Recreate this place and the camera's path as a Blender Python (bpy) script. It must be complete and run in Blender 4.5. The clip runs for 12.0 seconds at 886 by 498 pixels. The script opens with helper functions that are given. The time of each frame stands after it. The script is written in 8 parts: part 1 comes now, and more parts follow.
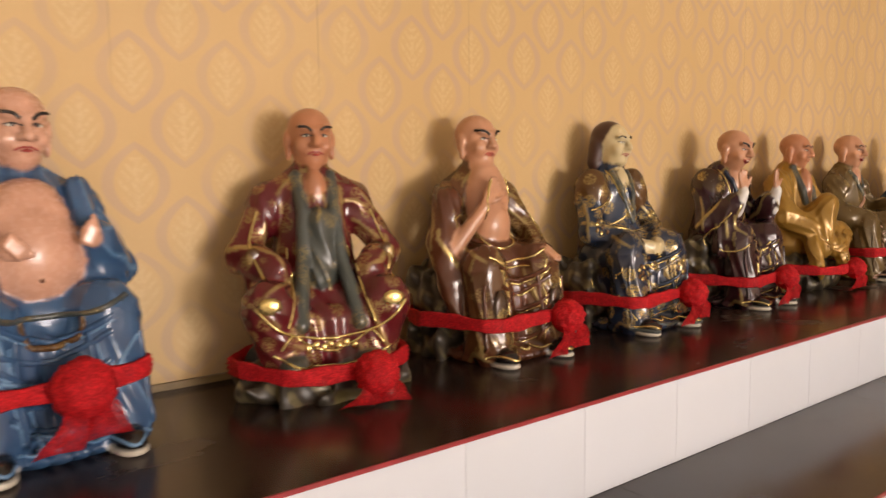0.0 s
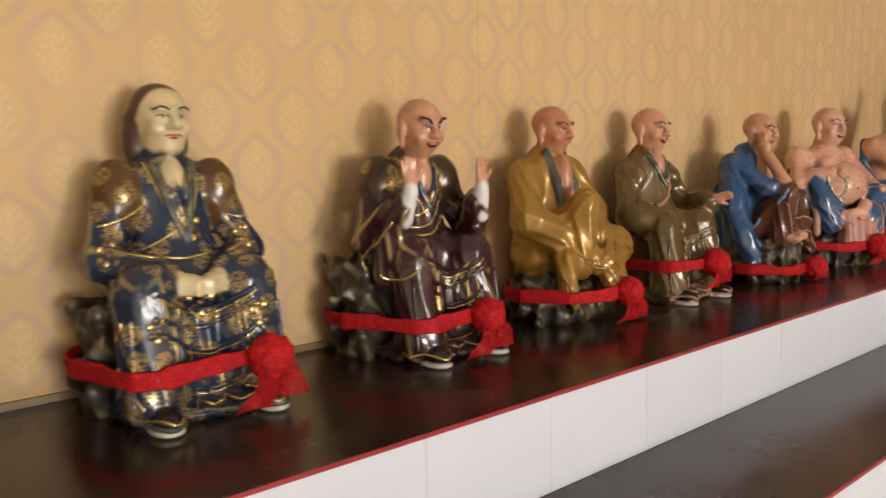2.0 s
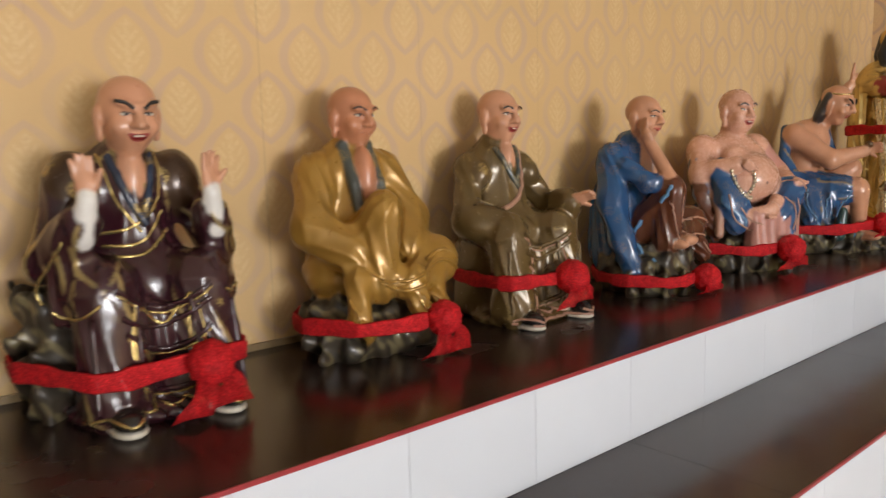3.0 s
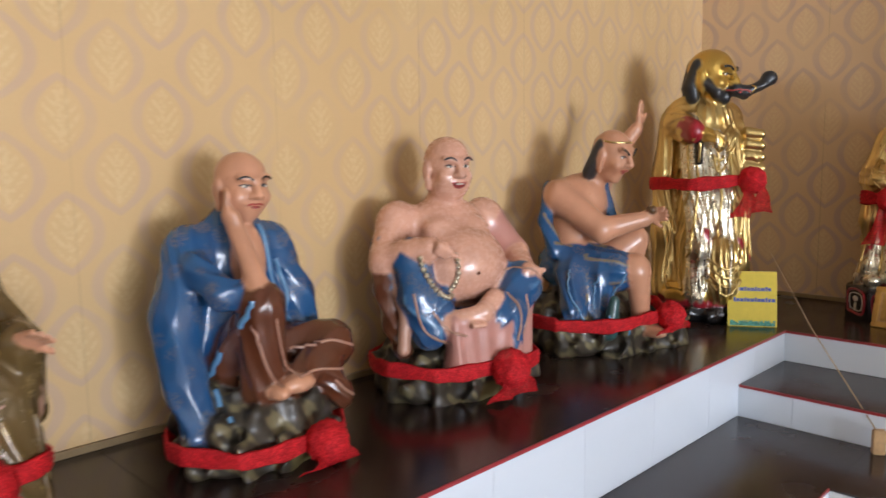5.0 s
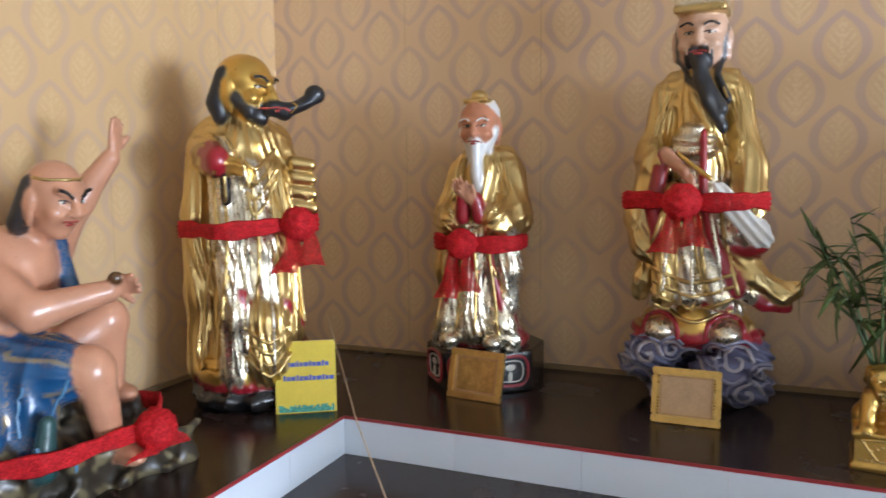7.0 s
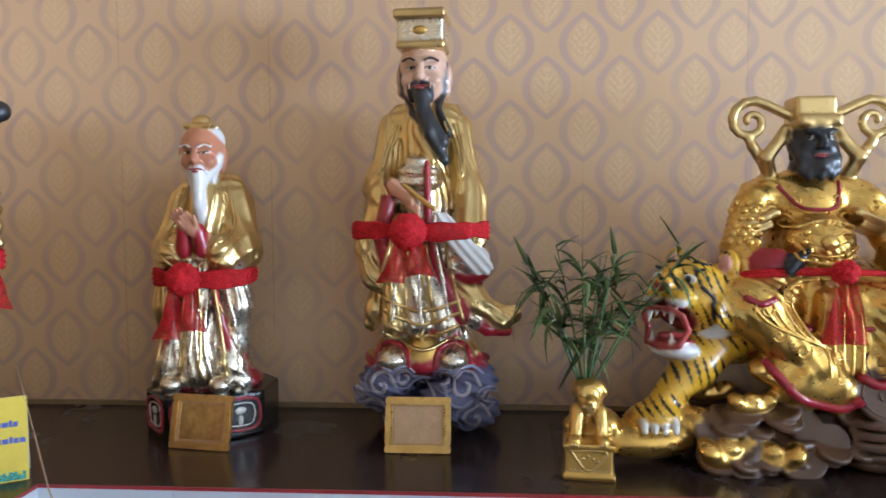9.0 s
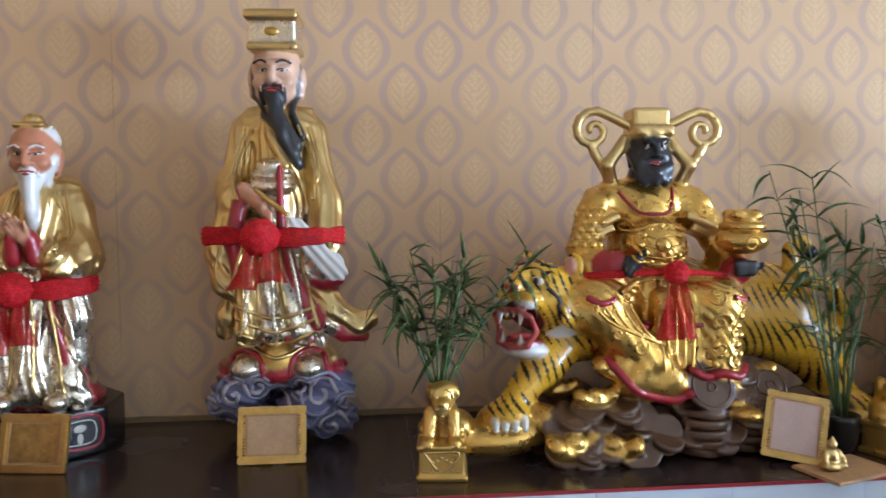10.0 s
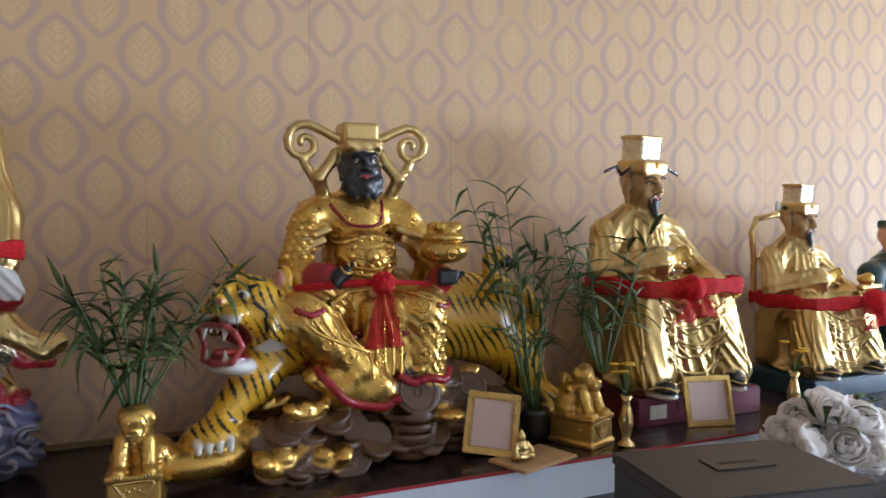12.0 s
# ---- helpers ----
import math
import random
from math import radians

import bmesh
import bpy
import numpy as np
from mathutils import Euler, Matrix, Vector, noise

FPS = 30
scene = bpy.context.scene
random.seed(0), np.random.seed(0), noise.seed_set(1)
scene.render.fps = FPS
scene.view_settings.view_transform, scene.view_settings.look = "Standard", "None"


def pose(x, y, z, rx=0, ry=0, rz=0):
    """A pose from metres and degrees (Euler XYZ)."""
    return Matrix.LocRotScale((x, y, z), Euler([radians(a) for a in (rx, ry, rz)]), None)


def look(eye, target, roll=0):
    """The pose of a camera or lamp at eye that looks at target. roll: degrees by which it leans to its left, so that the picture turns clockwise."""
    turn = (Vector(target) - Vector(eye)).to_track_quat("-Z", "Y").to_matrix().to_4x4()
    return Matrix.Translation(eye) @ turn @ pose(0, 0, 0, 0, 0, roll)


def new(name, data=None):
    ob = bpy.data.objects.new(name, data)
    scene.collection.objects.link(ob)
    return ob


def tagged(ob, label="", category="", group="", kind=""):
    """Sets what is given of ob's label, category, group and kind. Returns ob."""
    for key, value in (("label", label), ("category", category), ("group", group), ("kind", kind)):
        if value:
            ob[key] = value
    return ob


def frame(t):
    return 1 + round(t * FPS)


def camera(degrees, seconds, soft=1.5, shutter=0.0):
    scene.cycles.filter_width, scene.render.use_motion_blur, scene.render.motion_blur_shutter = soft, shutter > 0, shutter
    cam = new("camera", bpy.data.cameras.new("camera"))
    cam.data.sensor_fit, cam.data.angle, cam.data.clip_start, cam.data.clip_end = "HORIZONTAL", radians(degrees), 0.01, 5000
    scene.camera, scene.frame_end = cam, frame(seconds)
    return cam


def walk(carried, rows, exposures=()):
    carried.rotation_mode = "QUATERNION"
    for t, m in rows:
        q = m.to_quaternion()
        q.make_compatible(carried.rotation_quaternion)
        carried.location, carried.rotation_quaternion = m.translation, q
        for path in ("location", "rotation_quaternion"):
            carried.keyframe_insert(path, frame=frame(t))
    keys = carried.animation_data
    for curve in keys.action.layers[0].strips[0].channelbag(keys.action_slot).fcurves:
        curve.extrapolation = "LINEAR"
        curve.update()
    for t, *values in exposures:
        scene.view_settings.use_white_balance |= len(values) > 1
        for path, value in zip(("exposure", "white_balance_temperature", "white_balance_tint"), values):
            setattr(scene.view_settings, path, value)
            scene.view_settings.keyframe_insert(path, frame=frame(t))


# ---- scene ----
cam = camera(62.2, 12.0, 1.5, 0.3)

PATH = [
    (0, (0.144, -0.098, 1.444), (1.361, 1.476, 1.241), -0.6),
    (0.5, (0.53, -0.062, 1.447), (1.76, 1.501, 1.239), -0.3),
    (1, (0.91, -0.061, 1.442), (2.156, 1.489, 1.23), -0.3),
    (1.5, (1.274, -0.069, 1.429), (2.523, 1.477, 1.212), -0.9),
    (2, (1.638, -0.078, 1.437), (2.894, 1.459, 1.2), -1.3),
    (2.5, (2.011, -0.07, 1.423), (3.281, 1.453, 1.164), -1.5),
    (4.3, (3.282, -0.057, 1.564), (4.618, 1.407, 1.293), -1.0),
    (4.5, (3.429, -0.047, 1.576), (4.781, 1.404, 1.318), -0.9),
    (5, (3.778, -0.023, 1.585), (5.182, 1.381, 1.343), -0.7),
    (5.5, (4.112, -0.038, 1.584), (5.594, 1.286, 1.365), -0.8),
    (6, (4.411, -0.042, 1.598), (6.02, 1.126, 1.38), -0.8),
    (6.5, (4.65, -0.09, 1.609), (6.38, 0.893, 1.405), -0.8),
    (7, (4.792, -0.115, 1.64), (6.625, 0.659, 1.435), -0.6),
    (7.2, (4.81, -0.106, 1.641), (6.68, 0.576, 1.446), -0.7),
    (8.8, (4.87, -0.181, 1.638), (6.854, 0.037, 1.508), -0.5),
    (9, (4.876, -0.177, 1.631), (6.868, -0.037, 1.509), -0.4),
    (9.5, (4.878, -0.216, 1.62), (6.875, -0.233, 1.514), -0.5),
    (10, (4.875, -0.248, 1.636), (6.863, -0.435, 1.52), -0.4),
    (10.5, (4.87, -0.294, 1.639), (6.836, -0.643, 1.527), -0.4),
    (11, (4.867, -0.307, 1.641), (6.789, -0.848, 1.539), -0.2),
    (11.5, (4.861, -0.346, 1.636), (6.737, -1.034, 1.547), -0.1),
    (12, (4.842, -0.409, 1.621), (6.676, -1.204, 1.547), -0.3),
]
walk(cam, [(t, look(eye, target, roll)) for t, eye, target, roll in PATH], [(0, -0.22, 8900, 27), (1.5, -0.26, 8300, 22), (2.5, -0.30, 7700, 18), (4.5, -0.08, 6600, 16), (5.5, 0.0, 6200, 15), (7, 0.24, 5750, 12), (9.5, 0.36, 5250, 12), (12, -0.16, 5550, 14)])

# ---- light ----
SHELF, YE, YW, XE, XW = 0.918, 1.0, 1.735, 6.65, 7.40
LOW, MID = 0.688, 0.80
X0, Y0, TOP, YB = -3.2, -12.0, 3.3, -4.4
world = bpy.data.worlds.new("sky")
scene.world = world
world.use_nodes = True
wn = world.node_tree
sky = wn.nodes.new("ShaderNodeTexSky")
sky.sky_type, sky.sun_disc = "NISHITA", False
sky.sun_elevation, sky.sun_rotation = radians(48), radians(150)
wn.links.new(sky.outputs[0], wn.nodes["Background"].inputs[0])
wn.nodes["Background"].inputs[1].default_value = 0.12


def area(name, m, sx, sy, watts, colour):
    lamp = bpy.data.lights.new(name, "AREA")
    lamp.shape, lamp.size, lamp.size_y, lamp.energy, lamp.color = "RECTANGLE", sx, sy, watts, colour
    ob = new(name, lamp)
    ob.matrix_world = m
    return ob


sun = bpy.data.lights.new("sun", "SUN")
sun.energy, sun.angle, sun.color = 5.0, radians(0.53), (1.0, 0.95, 0.87)
new("sun", sun).matrix_world = look((3, -20, 22), (6, 0, 0))
# the sky's light in the door openings of the front
for x, watts in ((1.0, 400), (3.4, 820)):
    area("daylight_doorway", look((x, Y0 - 0.05, 1.1), (x + 0.3, 2, 1.5)), 1.8, 2.1, watts, (0.80, 0.90, 1.0))

# ---- materials ----


class Nodes:
    """Shorthand for building a node material."""

    def __init__(self, name):
        self.mat = bpy.data.materials.new(name)
        self.mat.use_nodes = True
        self.t = self.mat.node_tree
        self.out = self.t.nodes["Principled BSDF"]

    def n(self, kind, **sets):
        nd = self.t.nodes.new("ShaderNode" + kind)
        if "operation" in sets:
            nd.operation = sets["operation"]
        if "data_type" in sets:
            nd.data_type = sets["data_type"]
        if "interpolation_type" in sets:
            nd.interpolation_type = sets["interpolation_type"]
        if "feature" in sets:
            nd.feature = sets["feature"]
        if "layer_name" in sets:
            nd.layer_name = sets["layer_name"]
        return nd

    def put(self, value, socket):
        if isinstance(value, bpy.types.NodeSocket):
            self.t.links.new(value, socket)
        else:
            socket.default_value = value

    def math(self, op, a, b=0.0, c=0.0):
        nd = self.n("Math", operation=op)
        for i, v in enumerate((a, b, c)):
            self.put(v, nd.inputs[i])
        return nd.outputs[0]

    def mix(self, f, a, b):
        nd = self.n("Mix", data_type="RGBA")
        for i, v in ((0, f), (6, a), (7, b)):
            self.put(v, nd.inputs[i])
        return nd.outputs[2]

    def coord(self, which="Object"):
        return self.n("TexCoord").outputs[which]

    def noise(self, scale, detail=4.0, vec=None, rough=0.55):
        nd = self.n("TexNoise")
        nd.inputs["Scale"].default_value, nd.inputs["Detail"].default_value, nd.inputs["Roughness"].default_value = scale, detail, rough
        self.t.links.new(vec if vec is not None else self.coord(), nd.inputs["Vector"])
        return nd.outputs[0]

    def ramp(self, f, lo, hi):
        nd = self.n("MapRange", interpolation_type="SMOOTHSTEP")
        self.put(f, nd.inputs[0])
        nd.inputs[1].default_value, nd.inputs[2].default_value = lo, hi
        return nd.outputs[0]

    def set(self, **sets):
        for k, v in sets.items():
            self.put(v, self.out.inputs[k.replace("_", " ")])
        return self

    def bump(self, height, strength, distance):
        nd = self.n("Bump")
        nd.inputs["Strength"].default_value, nd.inputs["Distance"].default_value = strength, distance
        self.put(height, nd.inputs["Height"])
        self.t.links.new(nd.outputs[0], self.out.inputs["Normal"])
        return self


def rgb(r, g, b):
    return (r, g, b, 1.0)


def plain(name, colour, rough=0.5, metal=0.0, vary=0.12, scale=14.0, bump=0.15, dist=0.002, coat=0.0):
    """A surface of one colour with stains and grain at two scales."""
    m = Nodes(name)
    a, b = m.noise(scale), m.noise(scale * 7)
    f = m.math("ADD", m.math("MULTIPLY", a, 0.65), m.math("MULTIPLY", b, 0.35))
    lo = rgb(*[c * (1 - vary * 1.6) for c in colour])
    hi = rgb(*[min(1, c * (1 + vary)) for c in colour])
    m.set(Base_Color=m.mix(m.ramp(f, 0.3, 0.7), lo, hi), Metallic=metal, Coat_Weight=coat,
          Roughness=m.math("ADD", rough - 0.08, m.math("MULTIPLY", a, 0.16)))
    if bump:
        m.bump(f, bump, dist)
    return m.mat


def wallpaper(name, across, x_at, z_at, step, rise, show, dull, bright):
    """Golden paper with rows of mauve ogee drops round a small ornament. across: the wall's run, 0 for x, 1 for y."""
    m = Nodes(name)
    sep = m.n("SeparateXYZ")
    m.t.links.new(m.coord(), sep.inputs[0])
    u0, v0 = sep.outputs[across], sep.outputs[2]
    wob = m.math("MULTIPLY", m.math("SUBTRACT", m.noise(1.3, 2), 0.5), 0.012)
    u0, v0 = m.math("ADD", u0, wob), m.math("ADD", v0, wob)
    ring_all, leaf_all, fill_all = None, None, None
    for shift in (0.0, 0.5):
        u = m.math("MULTIPLY", m.math("SUBTRACT", m.math("FRACT", m.math("ADD", m.math("DIVIDE", m.math("SUBTRACT", u0, x_at), step), 0.5 + shift)), 0.5), step)
        v = m.math("MULTIPLY", m.math("SUBTRACT", m.math("FRACT", m.math("ADD", m.math("DIVIDE", m.math("SUBTRACT", v0, z_at), rise), 0.5 + shift)), 0.5), rise)
        # an ogee leaf, pointed above and below, a little fuller in its lower half
        au = m.math("ABSOLUTE", u)
        av = m.math("DIVIDE", m.math("ABSOLUTE", m.math("ADD", v, rise * 0.035)), rise * 0.375)
        r = m.math("ADD", m.math("DIVIDE", au, step * 0.335), m.math("POWER", av, 2.1))
        ring = m.math("MULTIPLY", m.ramp(r, 0.60, 0.72), m.math("SUBTRACT", 1.0, m.ramp(r, 0.92, 1.09)))
        core = m.math("SUBTRACT", 1.0, m.ramp(r, 0.46, 0.58))
        # an upright sprig inside: a stem with pairs of curled leaves
        curl = m.math("SINE", m.math("ADD", m.math("MULTIPLY", v, 210), m.math("MULTIPLY", au, -250)))
        stalk = m.math("SUBTRACT", 1.0, m.ramp(au, 0.004, 0.008))
        leaf = m.math("MULTIPLY", core, m.math("MAXIMUM", stalk, m.ramp(curl, -0.25, 0.35)))
        # pale scrolls in the field between the leaves
        away = m.math("MULTIPLY", m.ramp(r, 1.45, 1.8), m.ramp(m.math("SINE", m.math("ADD", m.math("MULTIPLY", m.math("COSINE", m.math("MULTIPLY", v0, 88)), 2.2), m.math("MULTIPLY", u0, 103))), 0.0, 0.7))
        ring_all = ring if ring_all is None else m.math("MAXIMUM", ring_all, ring)
        leaf_all = leaf if leaf_all is None else m.math("MAXIMUM", leaf_all, leaf)
        fill_all = away if fill_all is None else m.math("MULTIPLY", fill_all, away)
    leaf_all = m.math("MAXIMUM", leaf_all, m.math("MULTIPLY", fill_all, 0.6))
    stain = m.noise(0.9, 5)
    # butt joints between the strips of paper
    run = m.math("FRACT", m.math("DIVIDE", m.math("SUBTRACT", sep.outputs[across], 1.405), 0.5375))
    seam = m.math("MULTIPLY", m.math("SUBTRACT", 1.0, m.ramp(m.math("ABSOLUTE", m.math("SUBTRACT", run, 0.5)), 0.002, 0.006)), m.ramp(m.noise(2.1, 3), 0.35, 0.6))
    base = m.mix(m.ramp(stain, 0.3, 0.75), dull, bright)
    worn = m.math("MULTIPLY", m.ramp(m.noise(3.2, 4), 0.2, 0.6), 0.75 * show)
    col = m.mix(m.math("MULTIPLY", ring_all, worn), base, rgb(0.43, 0.30, 0.30))
    col = m.mix(m.math("MULTIPLY", m.math("MULTIPLY", leaf_all, m.ramp(m.noise(90, 2), 0.35, 0.6)), 0.55 * show), col, rgb(0.80, 0.63, 0.33))
    col = m.mix(m.math("MULTIPLY", seam, 0.35), col, rgb(0.30, 0.20, 0.12))
    grain = m.noise(160, 2)
    m.set(Base_Color=m.mix(m.math("MULTIPLY", grain, 0.12), col, rgb(0.40, 0.28, 0.15)),
          Roughness=m.math("SUBTRACT", 0.62, m.math("MULTIPLY", leaf_all, 0.14)))
    m.out.inputs["Specular IOR Level"].default_value = 0.3
    m.bump(m.math("ADD", m.math("MULTIPLY", grain, 0.4), m.math("MULTIPLY", leaf_all, 0.6)), 0.2, 0.001)
    return m.mat


def statue_paint():
    """Lacquered paint and gilding of the figures: the colour, metal, gloss and brocade are painted point by point."""
    m = Nodes("statue_paint")
    paint, finish = m.n("VertexColor", layer_name="paint"), m.n("VertexColor", layer_name="finish")
    sep = m.n("SeparateColor")
    m.t.links.new(finish.outputs[0], sep.inputs[0])
    rough, brocade, metal = sep.outputs[0], sep.outputs[1], sep.outputs[2]
    co = m.coord()
    vor = m.n("TexVoronoi", feature="F1")
    vor.inputs["Scale"].default_value = 19.0
    m.t.links.new(co, vor.inputs["Vector"])
    petals = m.math("SINE", m.math("MULTIPLY", m.noise(95, 1, co), 26.0))
    flower = m.math("MULTIPLY", m.math("SUBTRACT", 1.0, m.ramp(vor.outputs["Distance"], 0.32, 0.48)), m.ramp(petals, -0.4, 0.3))
    gilt = m.math("MULTIPLY", flower, brocade)
    dirt = m.ramp(m.noise(11, 5, co), 0.35, 0.72)
    fine = m.noise(70, 3, co)
    col = m.mix(m.math("MULTIPLY", dirt, 0.18), paint.outputs[0], rgb(0.09, 0.055, 0.03))
    col = m.mix(gilt, col, rgb(0.60, 0.42, 0.15))
    m.set(Base_Color=col, Metallic=m.math("MAXIMUM", metal, m.math("MULTIPLY", gilt, 0.8)),
          Roughness=m.math("ADD", rough, m.math("MULTIPLY", m.math("SUBTRACT", fine, 0.5), 0.14)), Coat_Weight=0.16, Coat_Roughness=0.14)
    calm = m.math("SUBTRACT", 1.0, m.math("MULTIPLY", metal, 0.75))
    scroll = m.math("MULTIPLY", m.math("MULTIPLY", m.ramp(m.math("SINE", m.math("MULTIPLY", m.noise(40, 1, co), 26.0)), -0.6, 0.6), brocade), metal)
    grain = m.math("MULTIPLY", m.math("MULTIPLY", m.math("ADD", m.math("MULTIPLY", fine, 0.25), m.noise(30, 4, co)), 0.45), calm)
    m.bump(m.math("ADD", m.math("ADD", grain, m.math("MULTIPLY", scroll, 0.32)), m.math("MULTIPLY", gilt, 0.4)), 0.12, 0.004)
    return m.mat


def tiled(name, colour, rough):
    """Glazed tile, each a little different."""
    m = Nodes(name)
    info = m.n("ObjectInfo")
    f = m.math("ADD", m.math("MULTIPLY", info.outputs["Random"], 0.5), m.math("MULTIPLY", m.noise(5, 4), 0.5))
    m.set(Base_Color=m.mix(f, rgb(*[c * 0.90 for c in colour]), rgb(*colour)), Roughness=rough, Coat_Weight=0.3)
    m.bump(m.noise(7, 2), 0.05, 0.003)
    return m.mat


def granite():
    m = Nodes("black_granite")
    co = m.coord()
    fleck = m.ramp(m.noise(220, 2, co), 0.62, 0.72)
    dust = m.ramp(m.noise(3.5, 6, co), 0.35, 0.8)
    col = m.mix(fleck, rgb(0.026, 0.015, 0.013), rgb(0.07, 0.048, 0.042))
    m.set(Base_Color=m.mix(m.math("MULTIPLY", dust, 0.35), col, rgb(0.075, 0.055, 0.048)),
          Roughness=m.math("ADD", 0.17, m.math("MULTIPLY", dust, 0.16)))
    m.bump(m.noise(9, 2, co), 0.02, 0.002)
    return m.mat


PAPER_A = wallpaper("wallpaper_north", 0, 2.264, 1.700, 0.2317, 0.2604, 0.46, rgb(0.62, 0.41, 0.19), rgb(0.70, 0.48, 0.25))
PAPER_B = wallpaper("wallpaper_east", 1, -0.353, 2.031, 0.245, 0.287, 0.72, rgb(0.65, 0.437, 0.238), rgb(0.72, 0.505, 0.302))
PAINTED = statue_paint()
# white glaze with the skylight's blue cast on the risers put into its colour
SKY_TINTED_TILE = tiled("sky_tinted_tile", (0.73, 0.78, 0.84), 0.16)
GRANITE = granite()
GROUT = plain("grout", (0.66, 0.66, 0.65), 0.8)
RED_EDGE = plain("red_edge", (0.34, 0.03, 0.035), 0.35)
CREAM = plain("cream_plaster", (0.76, 0.70, 0.60), 0.7, scale=2)
CEIL = plain("ceiling_white", (0.84, 0.83, 0.80), 0.8, scale=2)
FLOOR = tiled("floor_tile", (0.64, 0.60, 0.55), 0.22)
SKIRT = plain("brown_bead", (0.28, 0.19, 0.09), 0.4)


def tulle():
    """Thin gathered red netting that lets a little of what is behind it through."""
    m = Nodes("red_tulle")
    fine = m.noise(240, 2)
    col = m.mix(m.ramp(m.noise(45), 0.3, 0.7), rgb(0.56, 0.008, 0.014), rgb(0.80, 0.016, 0.022))
    m.set(Base_Color=col, Roughness=0.8)
    m.bump(m.math("ADD", fine, m.noise(60)), 0.25, 0.003)
    thin, clear, a, b = m.n("BsdfTranslucent"), m.n("BsdfTransparent"), m.n("MixShader"), m.n("MixShader")
    m.put(col, thin.inputs[0])
    a.inputs[0].default_value = 0.25
    m.put(m.math("MULTIPLY", m.ramp(fine, 0.42, 0.58), 0.38), b.inputs[0])
    m.t.links.new(m.out.outputs[0], a.inputs[1])
    m.t.links.new(thin.outputs[0], a.inputs[2])
    m.t.links.new(a.outputs[0], b.inputs[1])
    m.t.links.new(clear.outputs[0], b.inputs[2])
    m.t.links.new(b.outputs[0], m.t.nodes["Material Output"].inputs[0])
    return m.mat


RED_CLOTH = tulle()
GILT = plain("gilt_frame", (0.62, 0.42, 0.13), 0.3, 0.85, scale=40, bump=0.3)
GOLD = plain("gold_paint", (0.62, 0.38, 0.07), 0.34, 0.8, scale=40, bump=0.6, dist=0.004)
BRASS = plain("brass", (0.60, 0.44, 0.18), 0.28, 1.0)
PRINT = plain("framed_print", (0.60, 0.40, 0.22), 0.5, vary=0.1, scale=20, bump=0)
PRINT_PINK = plain("faded_print", (0.66, 0.50, 0.44), 0.5, vary=0.06, scale=20, bump=0)
MAT_GOLD = plain("gold_foil_print", (0.55, 0.33, 0.09), 0.3, 0.5, vary=0.3, scale=9)
YELLOW = plain("yellow_card", (0.78, 0.60, 0.06), 0.5, vary=0.05, bump=0)
CARD_BACK = plain("card_back", (0.66, 0.62, 0.55), 0.7)
INK = plain("blue_ink", (0.10, 0.14, 0.50), 0.6, bump=0)
TEAL = plain("teal_print", (0.10, 0.42, 0.33), 0.6, vary=0.4, scale=120, bump=0)
LEAF = plain("bamboo_leaf", (0.145, 0.21, 0.055), 0.45, vary=0.45, scale=22)
STEM = plain("bamboo_stem", (0.10, 0.17, 0.05), 0.5, vary=0.3)
BOX_GREY = plain("grey_steel", (0.055, 0.048, 0.042), 0.46, 0.2, vary=0.1, scale=8, bump=0.05)
SLOT = plain("slot_dark", (0.012, 0.012, 0.012), 0.6)
def petal_cloth():
    """Thin white cloth that lets light through."""
    m = Nodes("white_petal")
    f = m.noise(30)
    col = m.mix(f, rgb(0.95, 0.88, 0.82), rgb(0.97, 0.94, 0.91))
    m.set(Base_Color=col, Roughness=0.7)
    thin, blend = m.n("BsdfTranslucent"), m.n("MixShader")
    m.put(col, thin.inputs[0])
    blend.inputs[0].default_value = 0.42
    m.t.links.new(m.out.outputs[0], blend.inputs[1])
    m.t.links.new(thin.outputs[0], blend.inputs[2])
    m.t.links.new(blend.outputs[0], m.t.nodes["Material Output"].inputs[0])
    return m.mat


PETAL = petal_cloth()
PETAL_Y = plain("yellow_petal", (0.80, 0.50, 0.02), 0.6, vary=0.15)
WOOD_TAN = plain("tan_wood", (0.52, 0.31, 0.14), 0.45, vary=0.15, scale=18)
MAROON = plain("maroon_lacquer", (0.13, 0.025, 0.04), 0.3)
STRAW = plain("incense_straw", (0.50, 0.36, 0.22), 0.7)
BLACK_WOOD = plain("black_wood", (0.015, 0.013, 0.012), 0.35)
PLATE = plain("plate", (0.55, 0.50, 0.42), 0.4)

# ---- mesh helpers ----


def mesh_of(name, bm, material, smooth=False):
    me = bpy.data.meshes.new(name)
    bm.to_mesh(me)
    bm.free()
    if material:
        me.materials.append(material)
    if smooth:
        me.shade_smooth()
    return me


def part(name, bm, material, parent, label="", smooth=False):
    ob = new(name, mesh_of(name, bm, material, smooth))
    ob.parent = parent
    if label:
        tagged(ob, label)
    return ob


def thing(name, m, label, category, group="", kind=""):
    ob = new(name)
    ob.matrix_world = m
    ob.empty_display_size = 0.05
    return tagged(ob, label, category, group, kind)


def box(bm, lo, hi, bevel=0.0, m=None):
    vs = bmesh.ops.create_cube(bm, size=1.0)["verts"]
    s = Vector(hi) - Vector(lo)
    c = (Vector(hi) + Vector(lo)) / 2
    bmesh.ops.transform(bm, verts=vs, matrix=(m or Matrix()) @ Matrix.LocRotScale(c, None, s))
    if bevel:
        es = list({e for v in vs for e in v.link_edges})
        bmesh.ops.bevel(bm, geom=es, offset=bevel, segments=2, affect="EDGES")
    return bm


